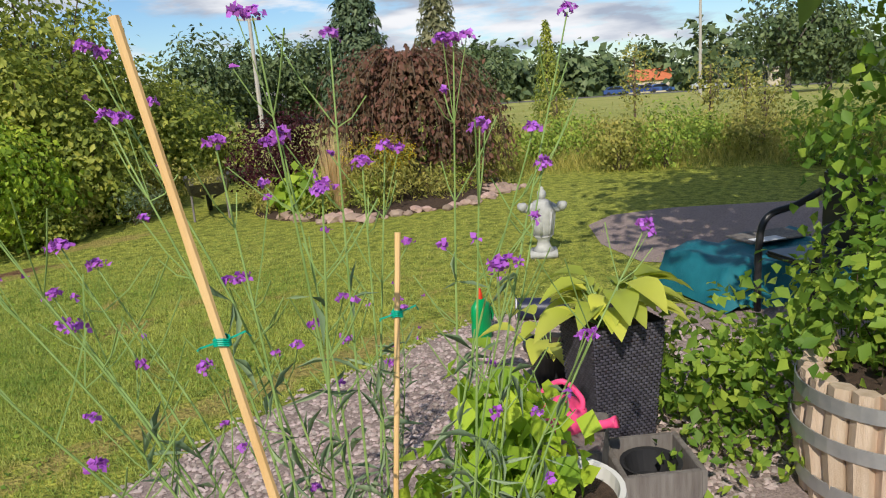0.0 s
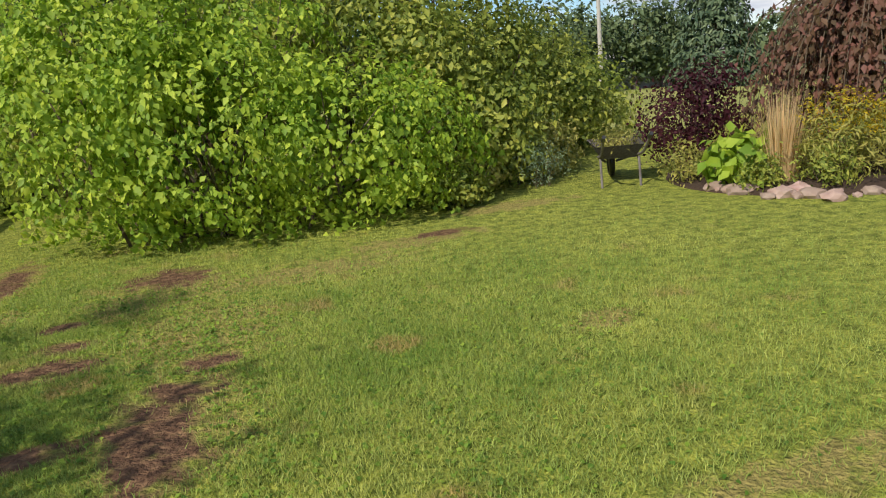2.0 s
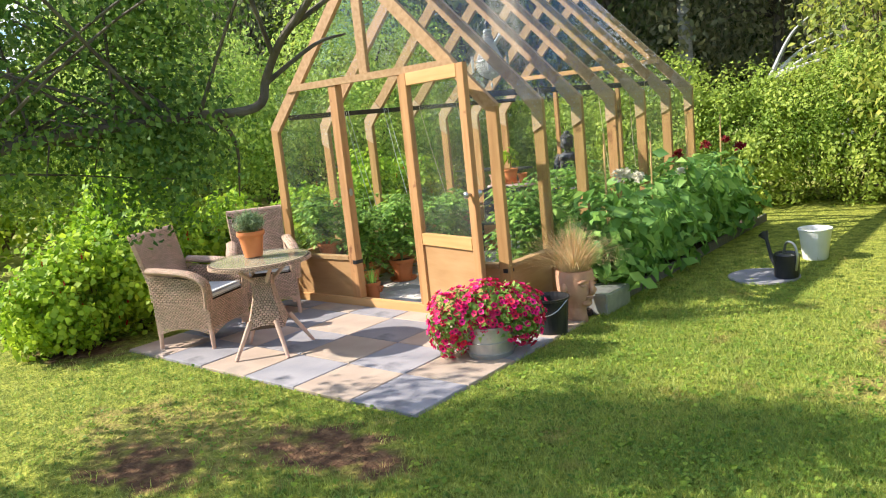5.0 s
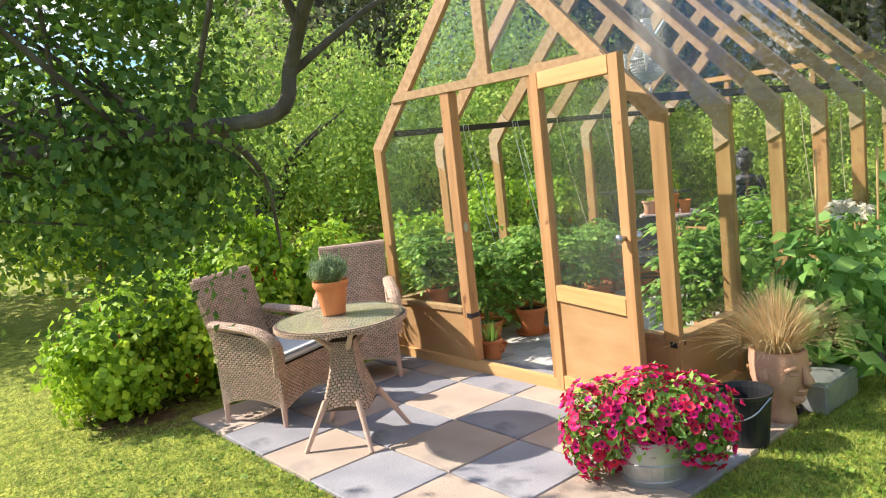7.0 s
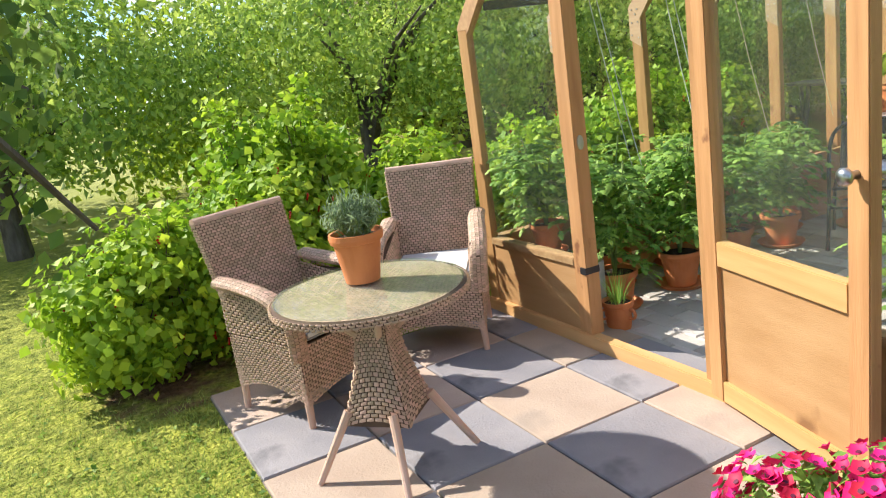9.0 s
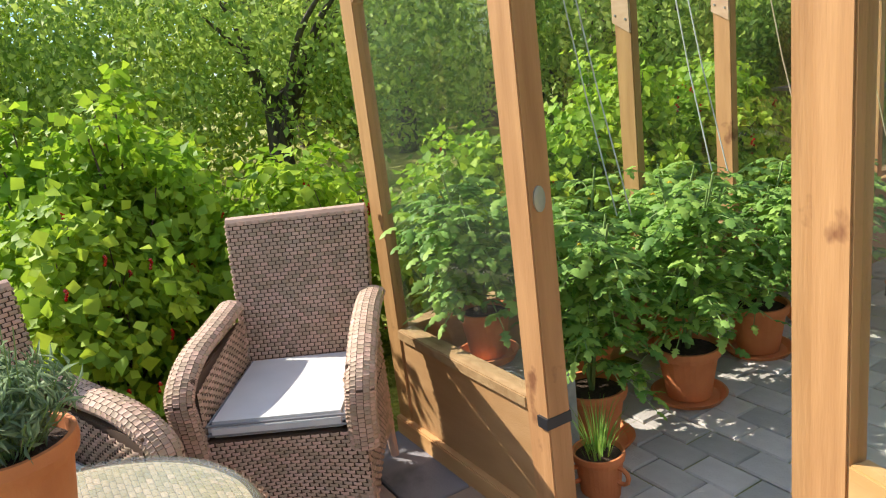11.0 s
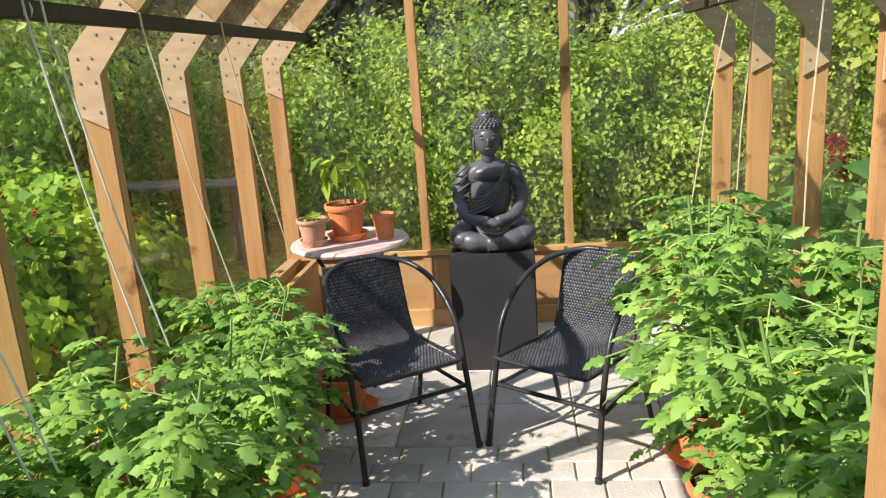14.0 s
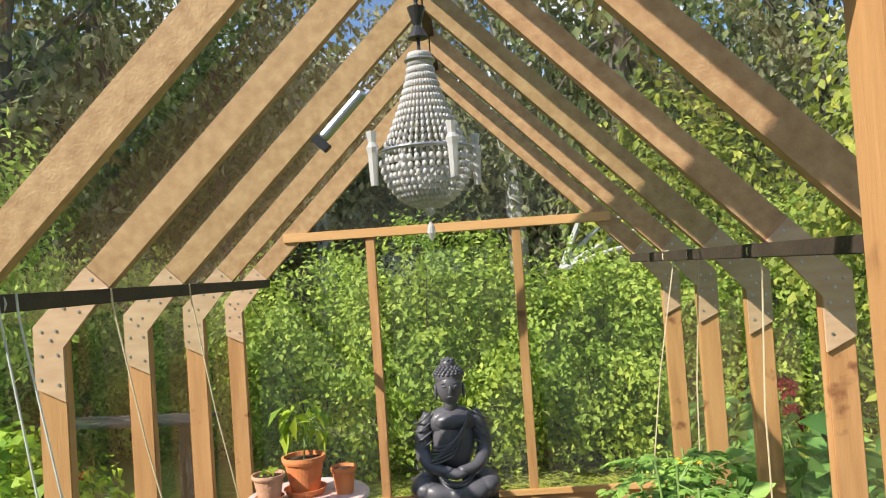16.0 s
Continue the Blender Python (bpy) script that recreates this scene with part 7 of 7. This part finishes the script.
# ---- verbena in the foreground ----
def verbena(base, stemtips, seed, label="tall wiry verbena with violet flower heads"):
    """Wiry stems that fork; each fork ends in a small domed flower head."""
    t = thing("verbena", pose(*base), label, "flower", "verbena plants")
    r = random.Random(seed)
    b = nb()
    P, N, LP, LN = [], [], [], []
    for (tx, ty, tzz) in stemtips:
        tip = Vector((tx, ty, tzz)) - Vector(base)
        foot = Vector((r.uniform(-0.06, 0.06), r.uniform(-0.06, 0.06), 0))
        mid = foot.lerp(tip, 0.55) + Vector((-tip.x * 0.12 + r.uniform(-0.03, 0.03), -tip.y * 0.12 + r.uniform(-0.03, 0.03), 0.06))
        ax = spline([foot, mid, tip], 8)
        tube(b, ax, [0.0042 * (1 - 0.62 * i / len(ax)) for i in range(len(ax))], 6)
        heads = [(tip, 0.019)]
        for k in range(r.choice((0, 0, 1, 1, 2, 3))):
            a = r.uniform(0, 6.283)
            e = tip + Vector((math.cos(a) * 0.032, math.sin(a) * 0.032, r.uniform(-0.018, 0.008)))
            tube(b, [ax[-3], e], 0.0011, 4)
            heads.append((e, r.uniform(0.011, 0.018)))
        for q in (0.62, 0.78, 0.9):
            c = ax[int(q * (len(ax) - 1))]
            for sg in (-1, 1):
                a = r.uniform(0, 6.283)
                e = c + Vector((math.cos(a) * 0.11, math.sin(a) * 0.11, r.uniform(0.08, 0.20))) * r.uniform(0.5, 1.2)
                tube(b, [c, c.lerp(e, 0.5) - Vector((0, 0, 0.012)), e], 0.0016, 4)
                if r.random() < 0.22:
                    heads.append((e, r.choice((0.004, 0.007, 0.011))))
        for q in (0.10, 0.17, 0.24, 0.31, 0.38, 0.46, 0.56, 0.68):
            c = ax[int(q * (len(ax) - 1))]
            for k in range(3):
                a = r.uniform(0, 6.283)
                LP.append(c)
                LN.append((math.cos(a), math.sin(a), 0.4))
        for c, rad in heads:
            for k in range(int(26 * (rad / 0.013) ** 1.3)):
                a, el = r.uniform(0, 6.283), r.uniform(-0.1, 1.5)
                o = Vector((math.cos(a) * math.cos(el), math.sin(a) * math.cos(el), math.sin(el) * 0.7))
                P.append(c + o * rad)
                N.append(tuple(o))
    part("stem", b, STEM, t)
    leaves("flower", P, N, 0.013, VERBENA, t, 0.9, -0.4, seed, "violet flower clusters")
    leaves("foliage", LP, LN, 0.085, L_LAV, t, 0.10, 0.2, seed)


verbena((6.96, -7.52, 0.0), [(6.53, -7.24, 1.55), (6.70, -7.05, 1.44), (6.77, -7.03, 1.38), (6.49, -7.19, 1.50), (6.94, -7.69, 1.56), (6.44, -7.49, 1.35), (6.70, -6.92, 1.31), (6.70, -7.05, 1.26), (6.91, -7.39, 1.64), (6.80, -7.16, 1.70), (6.62, -7.30, 1.05)], 1)
verbena((7.12, -7.46, 0.0), [(7.18, -7.42, 1.83), (6.80, -7.11, 1.84), (7.06, -7.38, 1.64), (7.24, -7.41, 1.56), (7.34, -7.37, 1.58), (6.99, -7.45, 1.87), (6.91, -7.19, 1.13), (7.05, -7.15, 1.30), (7.20, -7.20, 1.15)], 2)
verbena((7.30, -7.56, 0.0), [(7.34, -7.68, 1.63), (7.47, -7.71, 1.61), (7.51, -7.70, 1.53), (7.46, -7.50, 1.81), (7.29, -7.79, 1.37), (7.43, -7.86, 1.19), (7.79, -7.78, 1.35), (7.59, -7.72, 1.85)], 4)
verbena((8.15, -6.25, 0.0), [(8.05, -6.1, 0.62), (8.2, -6.3, 0.8), (8.35, -6.15, 0.7), (8.1, -6.35, 0.55)], 7)
for k, (x0, y0, x1, y1, h, rad, lb) in enumerate(((6.958, -7.705, 6.775, -7.345, 1.88, 0.0098, "pale bamboo cane leaning among the verbena"), (7.015, -7.575, 7.289, -7.452, 1.40, 0.0065, "short bamboo cane among the verbena"))):
    t = thing("bamboo_cane", pose(x0, y0, 0), lb, "stake")
    b = nb()
    d = Vector((x1 - x0, y1 - y0, h))
    pts = [d * (i / 24) for i in range(25)]
    tube(b, pts, [rad * (1.12 if i % 6 == 0 else 1.0) for i in range(25)], 8)
    part("cane", b, BAMBOO, t)
    c = d * (1.28 / h if k == 0 else 1.22 / h)
    b = nb()
    for w in range(4):
        tube(b, [c + Vector(((rad + 0.006) * math.cos(q), (rad + 0.006) * math.sin(q), 0.004 * w - 0.006 + 0.003 * math.sin(q * 2))) for q in (i * 0.6283 for i in range(10))], 0.0022, 4, True)
    tube(b, [c + Vector((0.012, 0, 0)), c + Vector((0.04, -0.02, 0.012)), c + Vector((0.055, -0.01, -0.004))], 0.0022, 4)
    tube(b, [c + Vector((-0.012, 0, 0)), c + Vector((-0.035, 0.02, -0.008)), c + Vector((-0.05, 0.0, -0.004))], 0.0022, 4)
    part("plant_tie", b, TIE, t, "green string tie")

# ---- meadow edge and distance ----
AX = Vector((0.84, 0.54, 0)).normalized()
SD = Vector((AX.y, -AX.x, 0))


def spot(d, s, base=(6.2, -8.7)):
    x, y = base[0] + AX.x * d + SD.x * s, base[1] + AX.y * d + SD.y * s
    return x, y, height(x, y)


for k in range(13):
    x, y, z = spot(13.6 + 1.0 * math.sin(k * 1.7), -4.6 + k * 0.75)
    s = 0.45 + 0.22 * ((k * 5) % 4) / 4
    bush("meadow_bush", (x, y, z), [((0, 0, s * 0.85), (s * 1.1, s, s * 0.9))], 1300, 0.075, L_HEDGE if k % 3 else L_WEED, "scrubby light green bush at the meadow edge", "bush", 110, 0.1, 10, 0.01, 330 + k, group="meadow bushes", shell=0.7)
for k, (d, s, h) in enumerate(((17, 0.2, 2.2), (16, -1.4, 1.4), (15.5, 1.6, 1.9), (18, 2.6, 1.6), (15, 2.5, 1.3))):
    x, y, z = spot(d, s)
    tree("young_tree", (x, y, z), h * 0.85, 0.025, [((0, 0, h * 0.65), (0.35, 0.35, h * 0.38))], 420, 0.08, L_WEED, TWIG, "thin young tree at the meadow edge", 350 + k, 60, 0.1, 10, group="young trees")


def conifer(base, h, w, label, seed, n=2600, leaf=None):
    t = thing("conifer", pose(*base), label, "tree", "conifers")
    b = nb()
    tube(b, [(0, 0, -0.1), (0, 0, h * 0.5), (0, 0, h)], [h * 0.02, h * 0.013, 0.01], 8)
    part("trunk", b, BARK, t)
    r = np.random.RandomState(seed)
    z = h * (0.06 + 0.94 * r.uniform(0, 1, n) ** 1.3)
    tier = 0.75 + 0.25 * np.abs(np.sin(z / h * 34))
    rad = w * (1 - z / h) ** 0.75 * tier * r.uniform(0.15, 1.0, n) ** 0.55
    a = np.round(r.uniform(0, 6.283, n) * 3.2) / 3.2 + r.normal(0, 0.10, n) + z * 1.3
    p = np.stack([np.cos(a) * rad, np.sin(a) * rad, z - rad * 0.25], 1)
    leaves("crown", p, np.stack([np.cos(a), np.sin(a), np.full(n, 0.6)], 1), h * 0.042, leaf or L_SPRUCE, t, 0.35, 0.5, seed)


def at_angle(yaw, d, base=(6.24, -8.73)):
    a = radians(yaw)
    x, y = base[0] - math.sin(a) * d, base[1] + math.cos(a) * d
    return x, y, height(x, y)


conifer(at_angle(-37.5, 46), 10.5, 3.0, "tall dark spruce beyond the garden", 1, 7500)
conifer(at_angle(-43.5, 50), 10.5, 2.4, "tall grey-green pine beyond the garden", 2, 4200, L_WILLOW)
conifer(at_angle(-51.5, 27), 3.5, 0.75, "young slender conifer in the meadow", 3, 2200, L_OLIVE)
conifer(at_angle(-63.5, 42), 2.2, 0.8, "small dark conifer in the meadow", 4, 900)
# far woods
for k in range(46):
    yaw = -4 - k * 2.3
    d = 170 + 45 * math.sin(k * 1.9)
    x, y, z = at_angle(yaw, d)
    h = 9.5 + 3.0 * math.sin(k * 2.7) + (3 if k % 7 == 0 else 0)
    w = 6 + 1.5 * math.sin(k * 1.3)
    t = thing("woodland_clump", pose(x, y, -5.6), "distant dark green belt of trees", "woods", "distant woods")
    p, d_ = clump_points([((0, 0, h * 0.5), (w, w, h * 0.55)), ((w * 0.7, 0, h * 0.4), (w * 0.7, w * 0.7, h * 0.45)), ((-w * 0.6, 2, h * 0.62), (w * 0.45, w * 0.45, h * 0.45))], 1250, 400 + k, 0.5, 0.9, 130)
    leaves("crown", p, d_, 1.5, L_DISTANT, t, 0.7, 0.3, k)
for k, (yaw, d, h, w) in enumerate(((-68, 60, 7.5, 3.2), (-70.5, 64, 6.5, 3.0), (-29, 60, 6.0, 2.6), (-32.5, 62, 6.6, 2.2), (-34.5, 64, 6.4, 2.0), (-26, 56, 6.5, 2.8), (-16, 40, 6.0, 3.0), (-10, 36, 6.5, 3.2), (-46.5, 70, 5.5, 2.6))):
    x, y, z = at_angle(yaw, d)
    tree("meadow_tree", (x, y, z), h * 0.5, 0.2, [((0, 0, h * 0.6), (w, w, h * 0.42)), ((w * 0.4, 0, h * 0.45), (w * 0.7, w * 0.7, h * 0.3))], 2600, 0.42, L_DISTANT, BARK, "broad dark green tree standing beyond the meadow", 450 + k, 200, 0.4, 8, group="meadow trees")
# power poles
for yaw, d, h in ((-62.3, 75, 10.5), (-30.0, 52, 8.0)):
    x, y, z = at_angle(yaw, d)
    t = thing("power_pole", pose(x, y, z, 0, 0, yaw), "grey wooden power pole with a crossarm", "pole", "power poles")
    b = nb()
    tube(b, [(0, 0, -0.2), (0, 0, h)], [0.16, 0.11], 8)
    part("pole", b, POLE, t)
    b = nb()
    box(b, -0.8, 0.8, -0.06, 0.06, h - 0.9, h - 0.75)
    part("crossarm", b, POLE, t)
    for s in (-0.7, 0, 0.7):
        b = nb()
        lathe(b, [(0.05, h - 0.75), (0.06, h - 0.6), (0.03, h - 0.55)], 8, pose(s, 0, 0))
        part("insulator", b, WHITEPL, t)


def car(m, material, label):
    t = thing("parked_car", m, label, "car", "parked cars")
    b = nb()
    prism(b, [(-2.1, 0.3), (2.1, 0.3), (2.1, 0.75), (1.2, 0.88), (0.6, 1.4), (-1.1, 1.42), (-1.8, 0.95), (-2.1, 0.85)], -0.85, 0.85)
    part("body", b, material, t)
    b = nb()
    prism(b, [(-1.6, 0.98), (1.05, 0.92), (0.52, 1.36), (-1.05, 1.37)], -0.86, 0.86)
    part("windows", b, CARGLASS, t)
    for x in (-1.3, 1.3):
        for s in (-1, 1):
            b = nb()
            lathe(b, [(0.31, -0.1), (0.31, 0.1)], 14, pose(x, s * 0.8, 0.31, 90))
            part("wheel", b, BLACKPL, t)


CARWHITE = mat("pale_car_paint", (0.55, 0.58, 0.62), rough=0.3)
for k, (yaw, d) in enumerate(((-56.4, 128), (-57.4, 130), (-58.5, 131), (-59.6, 133), (-62.6, 130), (-63.6, 132))):
    x, y, z = at_angle(yaw, d)
    car(pose(x, y, z + 0.02, 0, 0, yaw + 12), CARWHITE if k in (4, 5) else CARBLUE, "small parked car far across the meadow" if k in (4, 5) else "blue parked car far across the meadow")


def barn(m, w, dpt, h, roof, wall, label):
    t = thing("farm_building", m, label, "building")
    b = nb()
    box(b, -w / 2, w / 2, -dpt / 2, dpt / 2, -0.3, h)
    part("wall", b, wall, t)
    b = nb()
    prism(b, [(-dpt / 2 - 0.4, h - 0.1), (dpt / 2 + 0.4, h - 0.1), (0, h + dpt * 0.32)], -w / 2 - 0.3, w / 2 + 0.3)
    bmesh.ops.rotate(b, cent=(0, 0, 0), matrix=Matrix.Rotation(math.pi / 2, 3, "Z"), verts=b.verts[:])
    part("roof", b, roof, t)
    for k in range(3):
        b = nb()
        box(b, -w / 3 + k * w / 3 - 0.5, -w / 3 + k * w / 3 + 0.5, -dpt / 2 - 0.03, -dpt / 2 + 0.02, h * 0.35, h * 0.75)
        part("window", b, CARGLASS, t)


x, y, z = at_angle(-58.8, 150)
barn(pose(x, y, z, 0, 0, -58.8), 7.5, 6, 2.4, ROOFRED, HOUSEWALL, "small house with a red tiled roof across the meadow")
x, y, z = at_angle(-34.5, 66)
barn(pose(x, y, z, 0, 0, -38), 11, 4, 1.7, SHEDGREY, SHEDGREY, "long low grey shed beyond the garden")
x, y, z = at_angle(-66.5, 140)
barn(pose(x, y, z, 0, 0, -66), 5, 5, 3, SHEDGREY, HOUSEWALL, "small pale house among distant trees")
# the lane across the meadow
b = nb()
lane = [at_angle(-38 - k * 3.0, 118 - k * 0.4) for k in range(12)]
for k in range(11):
    (x0, y0, z0), (x1, y1, z1) = lane[k], lane[k + 1]
    o = Vector((y1 - y0, x0 - x1, 0)).normalized() * 2.0
    v = [b.verts.new(q) for q in ((x0 - o.x, y0 - o.y, z0 + 0.1), (x0 + o.x, y0 + o.y, z0 + 0.06), (x1 + o.x, y1 + o.y, z1 + 0.06), (x1 - o.x, y1 - o.y, z1 + 0.1))]
    b.faces.new(v)
tagged(part("lane", b, mat("lane_asphalt", (0.10, 0.095, 0.09), (0.14, 0.13, 0.12), rough=0.95)), "narrow dark lane across the meadow", "road", kind="structure")

# added tree, out of view, placed to cast the round shade on the far lawn
tree("shade_caster_tree", (11.3, -9.3, 0), 3.0, 0.3, [((0, 0, 5.4), (3.4, 3.0, 2.4)), ((1.8, 0.8, 4.4), (2.4, 2.2, 1.8)), ((-0.6, 1.2, 4.2), (2.4, 1.8, 1.8))], 9000, 0.26, L_SHADE, BARK, "added unseen tree that casts the shade on the far lawn", 500, 600, 0.3, 14)

# ---- lawn grass ----
r = np.random.RandomState(21)
N0 = 420000
# denser near the line walked
u = r.uniform(0, 1, N0)
cx = np.interp(u, [0, 0.28, 0.5, 0.7, 0.85, 1.0], [8.4, 6.0, 4.6, 3.2, 2.6, -0.6])
cy = np.interp(u, [0, 0.28, 0.5, 0.7, 0.85, 1.0], [-3.6, -3.0, -1.8, -1.4, 0.8, -2.4])
gx, gy = cx + r.normal(0, 1.75, N0), cy + r.normal(0, 1.5, N0)
soil = np.full(N0, -9.0)
for (sx, sy, ra, rb) in SOILS:
    soil = np.maximum(soil, 1 - ((gx - sx) / ra) ** 2 - ((gy - sy) / rb) ** 2)
drier = np.full(N0, -9.0)
for (sx, sy, ra, rb) in DRY:
    drier = np.maximum(drier, 1 - ((gx - sx) / ra) ** 2 - ((gy - sy) / rb) ** 2)
ok = (soil < r.uniform(-0.35, 0.75, N0)) & ((drier < r.uniform(-0.3, 0.6, N0)) | (r.uniform(0, 1, N0) < 0.25)) & ~((gx > -1.95) & (gx < 2.03) & (gy > -1.6) & (gy < 0.2)) & ~((gx > -1.3) & (gx < 2.02) & (gy > 0.1) & (gy < 5.3)) & (np.hypot(gx - 2.82, gy - 2.22) > 0.3)
edge = np.interp(gx, [5.5, 7.2, 7.8, 9.3, 9.9, 10.8], [-5.6, -5.42, -5.26, -5.14, -5.12, -5.9])
ok &= gy > edge
gx, gy = gx[ok], gy[ok]
m_ = len(gx)
a = r.uniform(0, 6.283, m_)
tuft = 0.5 + 0.5 * np.sin(gx * 3.1 + 1.7 * np.sin(gy * 2.3)) * np.sin(gy * 3.7 + 1.9 * np.sin(gx * 1.9))
hgt = r.uniform(0.016, 0.036, m_) + 0.02 * tuft * r.uniform(0, 1, m_)
wd = r.uniform(0.0016, 0.0032, m_)
lean = r.uniform(0.2, 1.0, m_) * hgt
la = r.uniform(0, 6.283, m_)
ox, oy = np.cos(a) * wd, np.sin(a) * wd
z0 = np.zeros(m_)
V = np.stack([np.stack([gx - ox, gy - oy, z0], 1), np.stack([gx + ox, gy + oy, z0], 1), np.stack([gx + np.cos(la) * lean, gy + np.sin(la) * lean, hgt], 1)], 1).reshape(-1, 3)
F = np.arange(m_ * 3).reshape(-1, 3)
tagged(npmesh("grass", V, F, GRASSM), "short green lawn grass blades", "grass", kind="stuff")
# clover and broad weeds
nw = 26000
u = r.uniform(0, 1, nw)
wx = np.interp(u, [0, 0.45, 0.8, 1.0], [6.4, 4.3, 2.8, 0.4]) + r.normal(0, 1.4, nw)
wy = np.interp(u, [0, 0.45, 0.8, 1.0], [-3.2, -2.0, 0.2, -2.4]) + r.normal(0, 1.1, nw)
# gathered in small colonies
wx, wy = np.round(wx * 5) / 5 + r.normal(0, 0.05, nw), np.round(wy * 5 + np.sin(wx * 9)) / 5 + r.normal(0, 0.05, nw)
ok = ~((wx > -1.95) & (wx < 2.03) & (wy > -1.6) & (wy < 5.3)) & (wy > -5.0)
for (sx, sy, ra, rb) in SOILS:
    ok &= ((wx - sx) / ra) ** 2 + ((wy - sy) / rb) ** 2 > r.uniform(0.5, 1.6, nw)
wx, wy = wx[ok], wy[ok]
lv = leaves("clover", np.stack([wx, wy, np.full(len(wx), 0.012)], 1), np.tile([[0, 0, 1.5]], (len(wx), 1)), 0.028, L_CLIMB, None, 0.8, 0, 22)
tagged(lv, "small clover and plantain leaves in the lawn", "weeds", kind="stuff")
# long grass at the meadow edge
nm_ = 26000
d = 12.6 + 9 * r.uniform(0, 1, nm_) ** 1.3
s = r.uniform(-6.5, 6.5, nm_)
mx_, my_ = 6.2 + AX.x * d + SD.x * s, -8.7 + AX.y * d + SD.y * s
hh = r.uniform(0.15, 0.5, nm_) * np.clip((d - 12.4) / 1.2, 0.15, 1)
a = r.uniform(0, 6.283, nm_)
V = np.stack([np.stack([mx_ - np.cos(a) * 0.008, my_ - np.sin(a) * 0.008, np.full(nm_, -0.05)], 1), np.stack([mx_ + np.cos(a) * 0.008, my_ + np.sin(a) * 0.008, np.full(nm_, -0.05)], 1), np.stack([mx_ + np.sin(a) * hh * 0.5, my_ + np.cos(a) * hh * 0.5, hh], 1)], 1).reshape(-1, 3)
tagged(npmesh("meadow_grass", V, np.arange(nm_ * 3).reshape(-1, 3), L_WEED), "long yellowing grass at the meadow edge", "grass", kind="stuff")

# ---- paving, piece by piece ----
def piece_mesh(name, w, d, h, material, bev=0.006):
    me = bpy.data.meshes.new(name)
    b = nb()
    z1 = h
    ring = lambda k, z: [b.verts.new((sx * (w / 2 - k), sy * (d / 2 - k), z)) for sx, sy in ((-1, -1), (1, -1), (1, 1), (-1, 1))]
    r0, r1, r2 = ring(0, 0), ring(0, z1 - bev), ring(bev, z1)
    for p, q in ((r0, r1), (r1, r2)):
        for i in range(4):
            b.faces.new((p[i], p[(i + 1) % 4], q[(i + 1) % 4], q[i]))
    b.faces.new(r2)
    b.to_mesh(me)
    b.free()
    me.materials.append(material)
    return me


SX, SY = 0.54, 0.515
grey = piece_mesh("slab", SX - 0.008, SY - 0.008, 0.05, SLABGREY)
sand = piece_mesh("slab", SX - 0.008, SY - 0.008, 0.05, SLABSAND)
rp = random.Random(6)
for i in range(6):
    for j in range(4):
        x = 2.02 - SX * (i + 0.5)
        y = -1.59 + SY * (j + 0.5)
        if y + SY / 2 > GY + 0.3:
            continue
        ob = new("slab", grey if (i + j) % 2 == 0 else sand)
        ob.parent = patio
        ob.matrix_world = pose(x, y, -0.028 + rp.uniform(-0.002, 0.002), 0, 0, rp.uniform(-0.4, 0.4))
pv = piece_mesh("paver", 0.205, 0.135, 0.05, PAVER)
big = piece_mesh("paver", 0.395, 0.395, 0.05, PAVER)
y = GY + 0.11
row = 0
while y < 2.62:
    x = GX - GW + 0.2 + (0.105 if row % 2 else 0.0)
    while x < GX + GW - 0.15:
        ob = new("paver", pv)
        ob.parent = ped_floor
        ob.matrix_world = pose(x, y, -0.04 + rp.uniform(-0.0025, 0.0025), rp.uniform(-0.5, 0.5), rp.uniform(-0.5, 0.5), rp.uniform(-0.4, 0.4))
        x += 0.21
    y += 0.14
    row += 1
y += 0.13
while y < BACK:
    x = GX - GW + 0.3
    while x < GX + GW - 0.2:
        ob = new("paver", big)
        ob.parent = ped_floor
        ob.matrix_world = pose(x, y, -0.04 + rp.uniform(-0.002, 0.002), 0, 0, rp.uniform(-0.3, 0.3))
        x += 0.4
    y += 0.4
